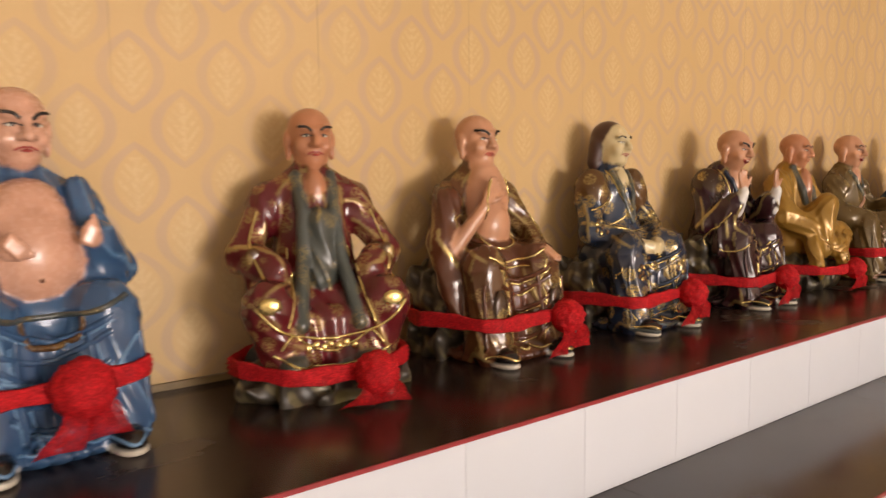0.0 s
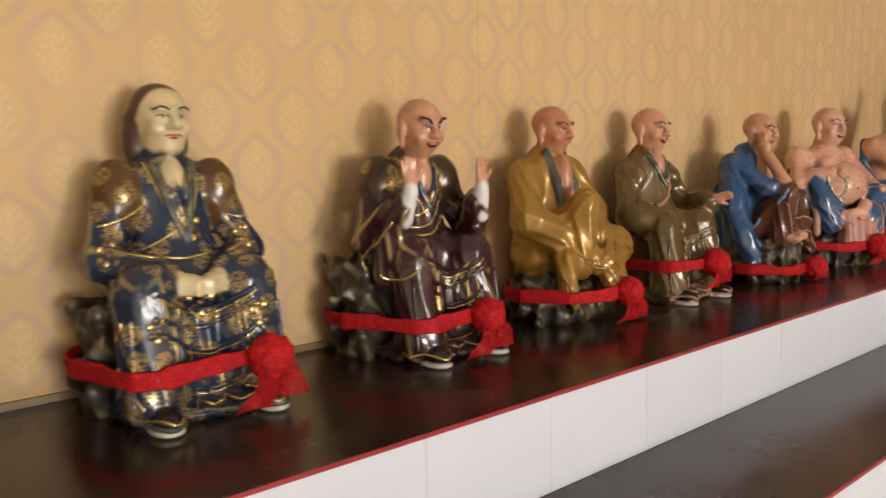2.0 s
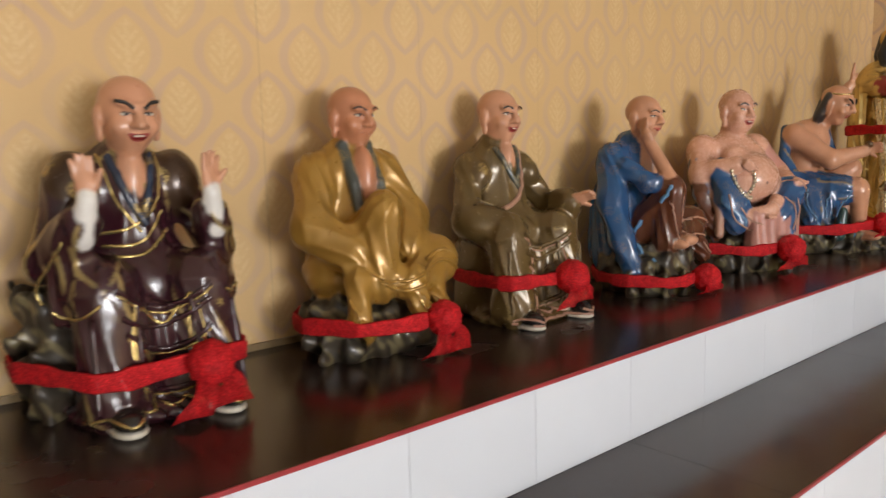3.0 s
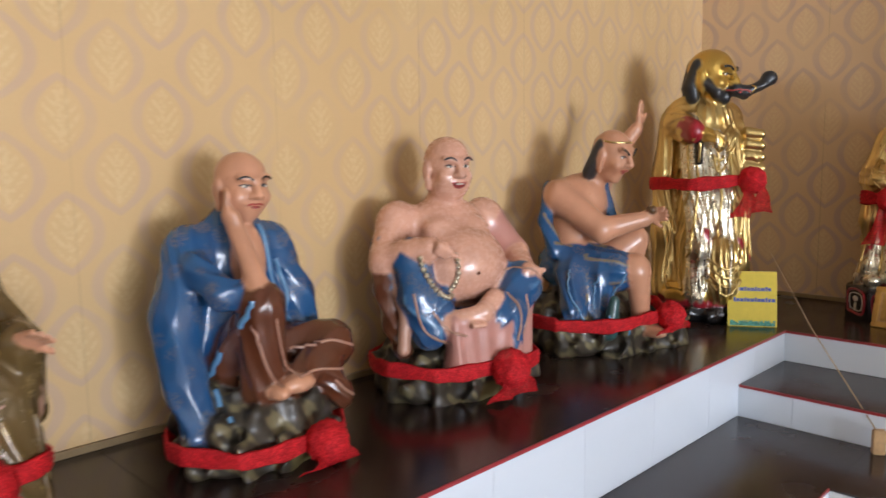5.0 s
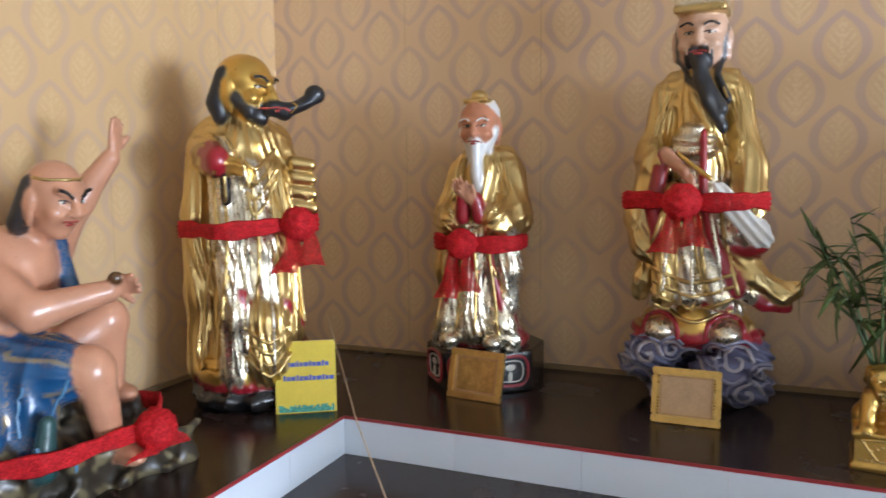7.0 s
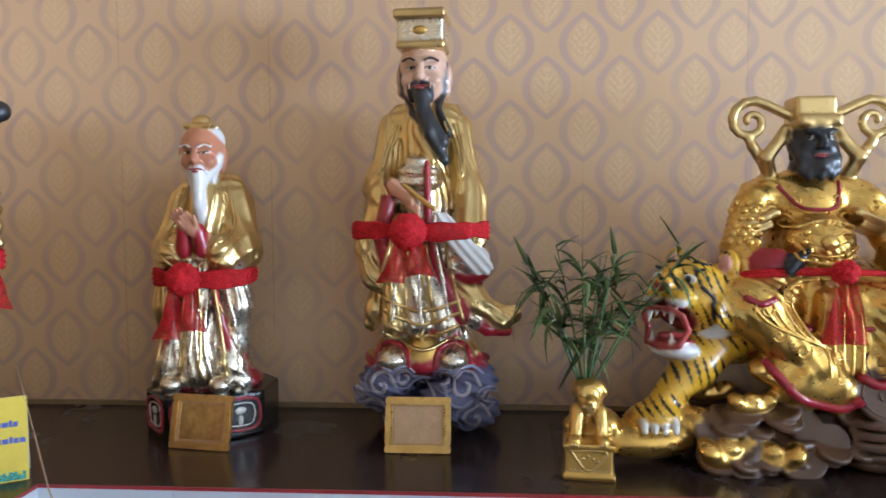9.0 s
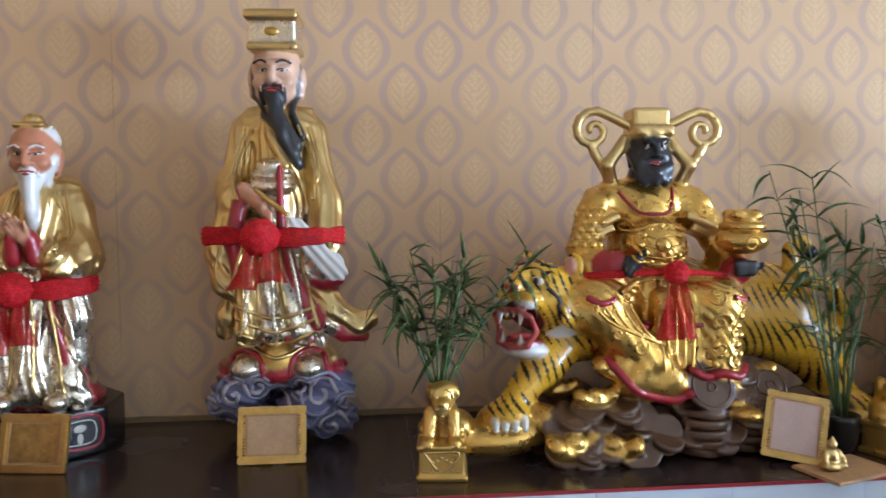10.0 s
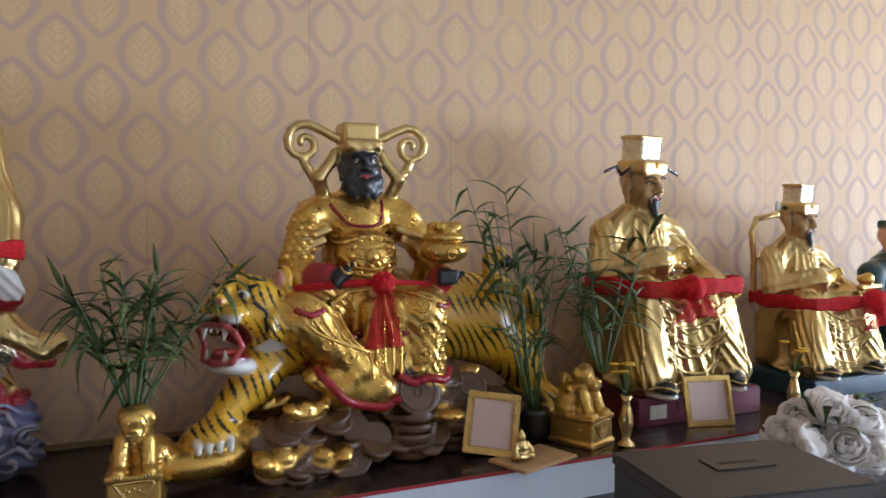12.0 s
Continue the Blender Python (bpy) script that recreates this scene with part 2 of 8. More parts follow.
def boxed(lo, hi, bevel=0.0, m=None):
    return box(bmesh.new(), lo, hi, bevel, m)


def lathe(profile, seg=24):
    """A turned body from (radius, height) pairs, closed at the ends."""
    bm = bmesh.new()
    rings = [[bm.verts.new((r * math.cos(2 * math.pi * i / seg), r * math.sin(2 * math.pi * i / seg), z)) for i in range(seg)] for r, z in profile]
    for a, b in zip(rings, rings[1:]):
        for i in range(seg):
            bm.faces.new((a[i], a[(i + 1) % seg], b[(i + 1) % seg], b[i]))
    bm.faces.new(list(reversed(rings[0])))
    bm.faces.new(rings[-1])
    return bm


def tube(bm, points, radius, seg=8):
    """A round bar along points; radius is one number or one for each point."""
    pts = [Vector(p) for p in points]
    rs = radius if isinstance(radius, (list, tuple)) else [radius] * len(pts)
    rings = []
    for i, p in enumerate(pts):
        d = (pts[min(i + 1, len(pts) - 1)] - pts[max(i - 1, 0)]).normalized()
        side = d.orthogonal().normalized() if i == 0 else (prev - d * prev.dot(d)).normalized()
        prev = side
        up = d.cross(side)
        rings.append([bm.verts.new(p + rs[i] * (math.cos(2 * math.pi * k / seg) * side + math.sin(2 * math.pi * k / seg) * up)) for k in range(seg)])
    for a, b in zip(rings, rings[1:]):
        for k in range(seg):
            bm.faces.new((a[k], a[(k + 1) % seg], b[(k + 1) % seg], b[k]))
    bm.faces.new(list(reversed(rings[0])))
    bm.faces.new(rings[-1])
    return bm


def structure(name, lo, hi, material, label=""):
    ob = new(name, mesh_of(name, boxed(lo, hi), material))
    return tagged(ob, label, "", "", "structure")


# ---- the room ----
structure("floor", (X0, Y0, -0.15), (XW, YW, 0), FLOOR, "pale glazed tile floor of the hall")
wall_north = structure("wall_north", (X0 - 0.2, YW, -0.15), (XW + 0.2, YW + 0.2, TOP), PAPER_A, "wall papered in gold with mauve ogee drops")
wall_east = structure("wall_east", (XW, Y0, -0.15), (XW + 0.2, YW, TOP), PAPER_B, "wall papered in gold with mauve ogee drops")
structure("wall_west", (X0 - 0.2, Y0, -0.15), (X0, YW, TOP), CREAM, "cream plastered wall")
structure("ceiling", (X0 - 0.2, Y0 - 0.2, TOP), (XW + 0.2, YW + 0.2, TOP + 0.15), CEIL, "white painted ceiling")
bm = bmesh.new()
for a, b in ((X0 - 0.2, 0.0), (2.0, 2.4), (4.4, XW + 0.2)):
    box(bm, (a, Y0 - 0.2, -0.15), (b, Y0, 3.1))
box(bm, (X0 - 0.2, Y0 - 0.2, 3.1), (XW + 0.2, Y0, TOP))
tagged(new("wall_south", mesh_of("wall_south", bm, CREAM)), "cream plastered wall with two wide open doorways", "", "", "structure")
tagged(new("ground", mesh_of("ground", boxed((-400, -400, -0.4), (400, 400, -0.16)), plain("paving", (0.32, 0.30, 0.27), 0.8, scale=1.5))), "pale paving outside", "", "", "structure")

# altar core, its granite tops, white tiles and red edge
bm = bmesh.new()
box(bm, (X0, YE + 0.012, 0), (XW, YW, SHELF - 0.006))
box(bm, (XE + 0.012, YB, 0), (XW, YE + 0.012, SHELF - 0.006))
box(bm, (X0, 0.597, 0), (XE, YE + 0.012, LOW - 0.006))
box(bm, (6.252, YB, 0), (XE + 0.012, YE + 0.012, MID - 0.006))
box(bm, (5.86, YB, 0), (6.252, 0.597, LOW - 0.006))
altar = tagged(new("altar_steps", mesh_of("altar_steps", bm, GROUT)), "stepped altar of black granite and white tile", "", "", "structure")
tops = ((X0, YE, XW, YW - 0.001, SHELF, 1.5, 0), (XE, YB, XW - 0.001, YE, SHELF, 1.5, 1), (X0, 0.585, 6.24, YE + 0.012, LOW, 1.2, 0),
        (6.24, YB, XE + 0.012, YE + 0.012, MID, 1.2, 1), (5.85, YB, 6.24, 0.585, LOW, 1.2, 1))
for ax, ay, bx, by, z, run, along in tops:
    a, b = (ax, bx) if along == 0 else (ay, by)
    k = max(1, round((b - a) / run))
    for i in range(k):
        s, e = a + (b - a) * i / k + 0.0006, a + (b - a) * (i + 1) / k - 0.0006
        lo = (s, ay, z - 0.006) if along == 0 else (ax, s, z - 0.006)
        hi = (e, by, z) if along == 0 else (bx, e, z)
        part("granite_slab", boxed(lo, hi), GRANITE, altar)


def tile_row(a, b, fixed, z0, z1, along, width, first):
    """White tiles of a riser from a to b; along: 0 run in x, 1 run in y. They stand 12 mm before the core."""
    cuts = [a] + [c for c in (first + i * width for i in range(-40, 41)) if a + 0.01 < c < b - 0.01] + [b]
    for s, e in zip(cuts, cuts[1:]):
        s, e = s + 0.0005, e - 0.0005
        lo, hi = ((s, fixed, z0), (e, fixed + 0.012, z1)) if along == 0 else ((fixed, s, z0), (fixed + 0.012, e, z1))
        part("tile", boxed(lo, hi), SKY_TINTED_TILE, altar)


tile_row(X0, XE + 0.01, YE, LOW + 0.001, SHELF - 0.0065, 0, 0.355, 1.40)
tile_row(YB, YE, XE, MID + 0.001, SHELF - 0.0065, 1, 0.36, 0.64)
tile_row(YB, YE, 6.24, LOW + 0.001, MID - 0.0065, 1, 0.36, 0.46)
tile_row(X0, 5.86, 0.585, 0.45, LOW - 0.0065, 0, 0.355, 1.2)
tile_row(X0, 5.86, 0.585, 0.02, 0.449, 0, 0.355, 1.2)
for lo, hi in (((X0, YE - 0.004, SHELF - 0.0075), (XE, YE - 0.0005, SHELF + 0.0015)), ((XE - 0.004, YB, SHELF - 0.0075), (XE - 0.0005, YE - 0.004, SHELF + 0.0015)),
               ((6.236, YB, MID - 0.0075), (6.2395, YE - 0.004, MID + 0.0015)), ((X0, 0.581, LOW - 0.0075), (5.85, 0.5845, LOW + 0.0015))):
    part("red_edging", boxed(lo, hi), RED_EDGE, altar, "thin red edging strip")
for nm, lo, hi in (("trim_north", (X0, YW - 0.012, SHELF + 0.0005), (XW - 0.012, YW - 0.0005, SHELF + 0.018)), ("trim_east", (XW - 0.012, YB, SHELF + 0.0005), (XW - 0.0005, YW - 0.012, SHELF + 0.018))):
    structure(nm, lo, hi, SKIRT, "narrow brown bead at the foot of the wallpaper")

# ---- the carver of the figures: rounded masses blended into one skin ----
# paint: red, green, blue, metal, roughness, brocade
PAINT = {}


def colour(name, r, g, b, metal=0.0, rough=0.3, brocade=0.0):
    PAINT[name] = (r, g, b, metal, rough, brocade)


colour("skin", 0.60, 0.29, 0.17, 0, 0.30)
colour("skin_red", 0.52, 0.21, 0.11, 0, 0.30)
colour("tan", 0.46, 0.27, 0.10, 0.35, 0.3)
colour("skin_pale", 0.68, 0.42, 0.28, 0, 0.30)
colour("skin_pink", 0.68, 0.36, 0.25, 0, 0.27)
colour("cream", 0.66, 0.53, 0.30, 0, 0.30)
colour("blue", 0.028, 0.095, 0.20, 0, 0.22)
colour("blue_light", 0.10, 0.24, 0.40, 0, 0.26)
colour("blue_rich", 0.013, 0.078, 0.20, 0, 0.22, 0.12)
colour("navy", 0.012, 0.026, 0.055, 0, 0.22, 0.75)
colour("red", 0.115, 0.008, 0.012, 0, 0.22, 0.45)
colour("crimson", 0.34, 0.010, 0.022, 0, 0.30)
colour("slate", 0.055, 0.068, 0.062, 0, 0.32, 0.25)
colour("brown", 0.100, 0.036, 0.012, 0, 0.22, 0.35)
colour("brown_plain", 0.105, 0.030, 0.013, 0, 0.22)
colour("umber", 0.10, 0.045, 0.014, 0, 0.25, 0.6)
colour("maroon", 0.034, 0.008, 0.013, 0, 0.20, 0.0)
colour("maroon_brocade", 0.060, 0.030, 0.016, 0.2, 0.25, 0.9)
colour("ochre", 0.36, 0.19, 0.035, 0.25, 0.30)
colour("olive", 0.125, 0.078, 0.026, 0.15, 0.25)
colour("olive_brocade", 0.12, 0.075, 0.03, 0.2, 0.25, 0.5)
colour("pink_trim", 0.42, 0.22, 0.15, 0, 0.35)
colour("rose", 0.52, 0.24, 0.19, 0, 0.35)
colour("rock", 0.040, 0.032, 0.022, 0, 0.45, 0.0)
colour("rock_moss", 0.15, 0.125, 0.045, 0.1, 0.45)
colour("rock_grey", 0.075, 0.065, 0.055, 0, 0.35)
colour("black", 0.010, 0.010, 0.011, 0, 0.25)
colour("jet", 0.016, 0.017, 0.020, 0, 0.40)
colour("hair", 0.060, 0.022, 0.014, 0, 0.40)
colour("white", 0.74, 0.72, 0.68, 0, 0.35)
colour("bone", 0.72, 0.68, 0.58, 0, 0.4)
colour("lip", 0.40, 0.055, 0.045, 0, 0.3)
colour("mouth", 0.22, 0.010, 0.010, 0, 0.3)
colour("gold", 0.64, 0.46, 0.18, 0.95, 0.30)
colour("gold_dark", 0.64, 0.40, 0.09, 0.8, 0.30)
colour("gold_relief", 0.68, 0.42, 0.09, 0.9, 0.29, 0.4)
colour("silver", 0.76, 0.69, 0.54, 0.97, 0.28)
colour("trim", 0.60, 0.44, 0.17, 0.8, 0.25)
colour("cloud", 0.13, 0.135, 0.24, 0, 0.4)
colour("cloud_pale", 0.26, 0.26, 0.36, 0, 0.4)
colour("cloud_light", 0.42, 0.38, 0.42, 0, 0.4)
colour("tiger", 0.72, 0.40, 0.014, 0, 0.28)
colour("coin", 0.095, 0.045, 0.018, 0.0, 0.45)
colour("jade", 0.02, 0.075, 0.075, 0, 0.3)
colour("green_robe", 0.012, 0.05, 0.05, 0, 0.3, 0.3)
colour("teal_plinth", 0.02, 0.05, 0.07, 0, 0.35, 0.3)
CLOTH = ("blue", "blue_rich", "navy", "red", "brown", "brown_plain", "maroon", "ochre", "olive", "gold", "silver", "gold_dark", "green_robe", "slate")
NAMES = list(PAINT)
TABLE = np.array([PAINT[n] for n in NAMES])


class Sculpt:
    def __init__(self, lo, hi, h=0.0050):
        self.lo, self.h = np.array(lo, float), h
        self.n = np.ceil((np.array(hi) - self.lo) / h).astype(int) + 1
        self.D = np.full(self.n, 0.2, np.float32)
        self.C = np.zeros(self.n, np.int16)
        self.m = Matrix()
        self.later = []
        self.stripes = False
        self.slim = None
        self.drape = None
        self.gild = None

    # placing -------------------------------------------------------------
    def at(self, x=0, y=0, z=0, rx=0, ry=0, rz=0, s=1.0):
        """Later masses are placed in this frame."""
        self.m = pose(x, y, z, rx, ry, rz) @ Matrix.Scale(s, 4)
        return self

    def _grid(self, lo, hi):
        a = np.clip(np.floor((lo - self.lo) / self.h).astype(int), 0, self.n)
        b = np.clip(np.ceil((hi - self.lo) / self.h).astype(int) + 1, 0, self.n)
        if (b <= a).any():
            return None
        ax = [(self.lo[i] + self.h * np.arange(a[i], b[i])).astype(np.float32) for i in range(3)]
        return tuple(slice(a[i], b[i]) for i in range(3)), np.meshgrid(*ax, indexing="ij", sparse=True)

    def _join(self, sl, d, col, k, p, rib, cut=False):
        if rib:
            dx, dy, dz, amp = rib
            ph = p[0] * dx + p[1] * dy + p[2] * dz
            d = d - amp * np.sin(6.283 * ph + 1.7 * np.sin(17 * p[0] + 11 * p[2]) + 1.2 * np.sin(23 * p[1] + 7 * p[2]))
        old = self.D[sl]
        if cut:
            self.C[sl] = np.where(-d > old - 0.012, NAMES.index(col), self.C[sl])
            self.D[sl] = np.maximum(old, -d)
            return
        self.C[sl] = np.where(d < old, NAMES.index(col), self.C[sl])
        if k > 0:
            hh = np.clip(k - np.abs(d - old), 0, None) / k
            self.D[sl] = np.minimum(d, old) - hh * hh * k * 0.25
        else:
            self.D[sl] = np.minimum(d, old)

    # masses --------------------------------------------------------------
    def ell(self, c, r, col, k=0.02, rot=(0, 0, 0), rib=None, rough=0.0, cut=False):
        m = self.m @ pose(*c, *rot)
        s = self.m.to_scale()[0]
        R = np.array(m.to_3x3().normalized())
        t, r = np.array(m.translation), np.array(r, float) * s
        ext = np.sqrt((R ** 2) @ (r ** 2)) + k + 0.02
        g = self._grid(t - ext, t + ext)
        if not g:
            return self
        sl, p = g
        q = [p[i] - t[i] for i in range(3)]
        l = [q[0] * R[0, i] + q[1] * R[1, i] + q[2] * R[2, i] for i in range(3)]
        k0 = np.sqrt(sum((l[i] / r[i]) ** 2 for i in range(3))) + 1e-6
        k1 = np.sqrt(sum((l[i] / r[i] ** 2) ** 2 for i in range(3))) + 1e-6
        d = k0 * (k0 - 1) / k1
        if rough:
            d = d + self._rough(p, rough)
        self._join(sl, d, col, k, p, rib, cut)
        return self

    def _rough(self, p, a):
        x, y, z = p
        w = np.sin(31 * x + 9 * z + 2 * np.sin(19 * y)) + np.sin(27 * y - 13 * x + 2 * np.sin(23 * z)) + np.sin(37 * z + 11 * y + 1.5 * np.sin(29 * x))
        f = np.sin(71 * x + 31 * z) + np.sin(83 * y - 47 * x) + np.sin(77 * z + 41 * y)
        return a * (0.55 * np.abs(w) - 0.6 + 0.40 * f)

    def cap(self, a, b, ra, rb, col, k=0.02, rib=None):
        folded = self.drape and col in CLOTH and max(ra, rb) > 0.025
        if folded:
            rib = None
        s = self.m.to_scale()[0]
        a, b = np.array(self.m @ Vector(a)), np.array(self.m @ Vector(b))
        ra, rb = ra * s, rb * s
        e = max(ra, rb) + k + 0.02
        g = self._grid(np.minimum(a, b) - e, np.maximum(a, b) + e)
        if not g:
            return self
        sl, p = g
        q = [p[i] - a[i] for i in range(3)]
        ba = b - a
        hh = np.clip((q[0] * ba[0] + q[1] * ba[1] + q[2] * ba[2]) / max(ba @ ba, 1e-9), 0, 1)
        d = np.sqrt(sum((q[i] - ba[i] * hh) ** 2 for i in range(3))) - (ra + (rb - ra) * hh)
        ln = float(np.linalg.norm(ba))
        if folded and ln > 0.01:
            # carved drapery: sharp ridges that run along the limb and wander
            w = ba / ln
            e1 = np.cross(w, (0.0, 0.0, 1.0) if abs(w[2]) < 0.8 else (0.0, 1.0, 0.0))
            e1 /= np.linalg.norm(e1)
            e2 = np.cross(w, e1)
            ang = np.arctan2(sum(q[i] * e2[i] for i in range(3)), sum(q[i] * e1[i] for i in range(3)))
            count = max(4, round(6.283 * max(ra, rb) / self.drape[0]))
            ph = count * ang / 6.283 + self.drape[2] * hh + 0.45 * np.sin(19 * p[0] + 13 * p[2]) + 0.35 * np.sin(23 * p[1] - 17 * p[2])
            crest = 1 - np.abs(np.sin(3.1416 * ph))
            d = d - self.drape[1] * (1.9 * crest - 0.7)
            old = self.D[sl].copy()
            self._join(sl, d, col, k, p, None)
            if self.gild:
                on = (crest > 0.80) & (d < old) & (np.sin(3.1 * ph + 9 * p[2] + 7 * p[0]) > self.gild[1])
                self.C[sl] = np.where(on, NAMES.index(self.gild[0]), self.C[sl])
            return self
        self._join(sl, d, col, k, p, rib)
        return self

    def line(self, pts, r, col, k=0.006, r2=None):
        r2 = r if r2 is None else r2
        n = len(pts) - 1
        for i in range(n):
            self.cap(pts[i], pts[i + 1], r + (r2 - r) * i / n, r + (r2 - r) * (i + 1) / n, col, k)
        return self

    def box(self, c, half, rnd, col, k=0.01, rot=(0, 0, 0), rib=None, rough=0.0):
        m = self.m @ pose(*c, *rot)
        s = self.m.to_scale()[0]
        R, t, half = np.array(m.to_3x3().normalized()), np.array(m.translation), np.array(half, float) * s
        ext = np.abs(R) @ half + k + 0.02
        g = self._grid(t - ext, t + ext)
        if not g:
            return self
        sl, p = g
        q = [p[i] - t[i] for i in range(3)]
        l = [np.abs(q[0] * R[0, i] + q[1] * R[1, i] + q[2] * R[2, i]) - (half[i] - rnd) for i in range(3)]
        d = np.sqrt(sum(np.maximum(x, 0) ** 2 for x in l)) + np.minimum(np.maximum(np.maximum(l[0], l[1]), l[2]), 0) - rnd
        if rough:
            d = d + self._rough(p, rough)
        self._join(sl, d, col, k, p, rib)
        return self

    def disc(self, c, r, half, col, rot=(0, 0, 0), k=0.004):
        m = self.m @ pose(*c, *rot)
        R, t = np.array(m.to_3x3().normalized()), np.array(m.translation)
        ext = np.full(3, r + 0.03)
        g = self._grid(t - ext, t + ext)
        if not g:
            return self
        sl, p = g
        q = [p[i] - t[i] for i in range(3)]
        l = [q[0] * R[0, i] + q[1] * R[1, i] + q[2] * R[2, i] for i in range(3)]
        a, b = np.sqrt(l[0] ** 2 + l[1] ** 2) - r + 0.004, np.abs(l[2]) - half + 0.004
        d = np.sqrt(np.maximum(a, 0) ** 2 + np.maximum(b, 0) ** 2) + np.minimum(np.maximum(a, b), 0) - 0.004
        self._join(sl, d, col, k, p, None)
        return self

    # surface details, laid on once the skin is known ------------------------
    def spot(self, x, z, size, col, turn=0, lift=0.0, depth=0.22):
        """A small flattened swelling on the front of the current frame: an eye, a brow, a lip."""
        self.later.append(("spot", self.m.copy(), x, z, size, col, turn, lift, depth))
        return self

    def trim(self, pts, r, col="trim", n=9, depth=0.35):
        """A thin raised line on the front of the current frame through (x, z) points."""
        self.later.append(("trim", self.m.copy(), pts, r, col, n, depth))
        return self

    def _cast(self, start, way, far):
        k = np.arange(0, far, self.h * 0.4)
        p = np.array(start)[None] + k[:, None] * np.array(way)[None]
        i = np.rint((p - self.lo) / self.h).astype(int)
        ok = ((i >= 0) & (i < self.n)).all(1)
        i = np.clip(i, 0, self.n - 1)
        d = np.where(ok, self.D[i[:, 0], i[:, 1], i[:, 2]], 1.0)
        hit = np.nonzero(d < 0)[0]
        if not len(hit):
            return None
        j = hit[0]
        back = float(np.clip(d[j] / (d[j - 1] - d[j] + 1e-9), -1, 0)) * self.h * 0.4 if j else 0
        return Vector(p[j]) + Vector(way) * back

    # the skin ----------------------------------------------------------------
    def finish(self, name, m, label, category, group=""):
        D, n = self.D, self.n
        D[:, :, 0] = np.maximum(D[:, :, 0], 0.001)
        s = D < 0
        cn = n - 1
        acc = np.zeros(cn, np.int8)
        for dx in (0, 1):
            for dy in (0, 1):
                for dz in (0, 1):
                    acc += s[dx:n[0] - 1 + dx, dy:n[1] - 1 + dy, dz:n[2] - 1 + dz]
        act = (acc > 0) & (acc < 8)
        idx = np.argwhere(act)
        ids = np.full(cn, -1, np.int32)
        ids[act] = np.arange(len(idx))
        corner = [(a, b, c) for a in (0, 1) for b in (0, 1) for c in (0, 1)]
        val = {c: D[idx[:, 0] + c[0], idx[:, 1] + c[1], idx[:, 2] + c[2]] for c in corner}
        pos, cnt = np.zeros((len(idx), 3)), np.zeros(len(idx))
        for c in corner:
            for ax in range(3):
                if c[ax] == 0:
                    e = list(c)
                    e[ax] = 1
                    a, b = val[c], val[tuple(e)]
                    on = (a < 0) != (b < 0)
                    t = np.where(on, a / np.where(on, a - b, 1), 0)
                    q = np.array(c, float)[None].repeat(len(idx), 0)
                    q[:, ax] += t
                    pos += np.where(on[:, None], q, 0)
                    cnt += on
        V = self.lo + self.h * (idx + pos / cnt[:, None])
        col = np.zeros((len(idx), 6))
        for c in corner:
            col += TABLE[self.C[idx[:, 0] + c[0], idx[:, 1] + c[1], idx[:, 2] + c[2]]] / 8
        faces = []
        for ax in range(3):
            b1, b2 = [(1, 2), (2, 0), (0, 1)][ax]
            sa = [slice(None)] * 3
            sb = [slice(None)] * 3
            sa[ax], sb[ax] = slice(0, n[ax] - 1), slice(1, n[ax])
            ch = s[tuple(sa)] != s[tuple(sb)]
            e = np.argwhere(ch)
            e = e[(e[:, b1] > 0) & (e[:, b2] > 0) & (e[:, b1] < n[b1] - 1) & (e[:, b2] < n[b2] - 1)]
            flip = s[e[:, 0], e[:, 1], e[:, 2]]
            quad = []
            for o1, o2 in ((0, 0), (1, 0), (1, 1), (0, 1)):
                f = e.copy()
                f[:, b1] -= o1
                f[:, b2] -= o2
                quad.append(ids[f[:, 0], f[:, 1], f[:, 2]])
            q = np.stack(quad, 1)
            q[~flip] = q[~flip][:, ::-1]
            faces.append(q)
        F = np.concatenate(faces)
        F = F[(F >= 0).all(1)]
        if self.stripes:
            self.stripe(V, col)
        dark = (col[:, 3] < 0.06) & (np.abs(col[:, 0] - 0.040) < 0.006) & (np.abs(col[:, 1] - 0.032) < 0.006) | (np.abs(col[:, 0] - 0.075) < 0.003) & (np.abs(col[:, 1] - 0.065) < 0.003)
        f = np.sin(61 * V[:, 0] + 3 * np.sin(47 * V[:, 2])) + np.sin(83 * V[:, 2] + 2 * np.sin(59 * V[:, 1])) + np.sin(101 * V[:, 1] + 67 * V[:, 0]) + 0.7 * np.sin(190 * V[:, 0] + 160 * V[:, 2])
        w = np.clip((f - 0.5) * 0.7, 0, 0.85)[:, None] * dark[:, None]
        col[:] = col * (1 - w) + np.array((0.20, 0.165, 0.085, 0.1, 0.4, 0.0)) * w
        extra_v, extra_f, extra_c = [], [], []
        base = len(V)
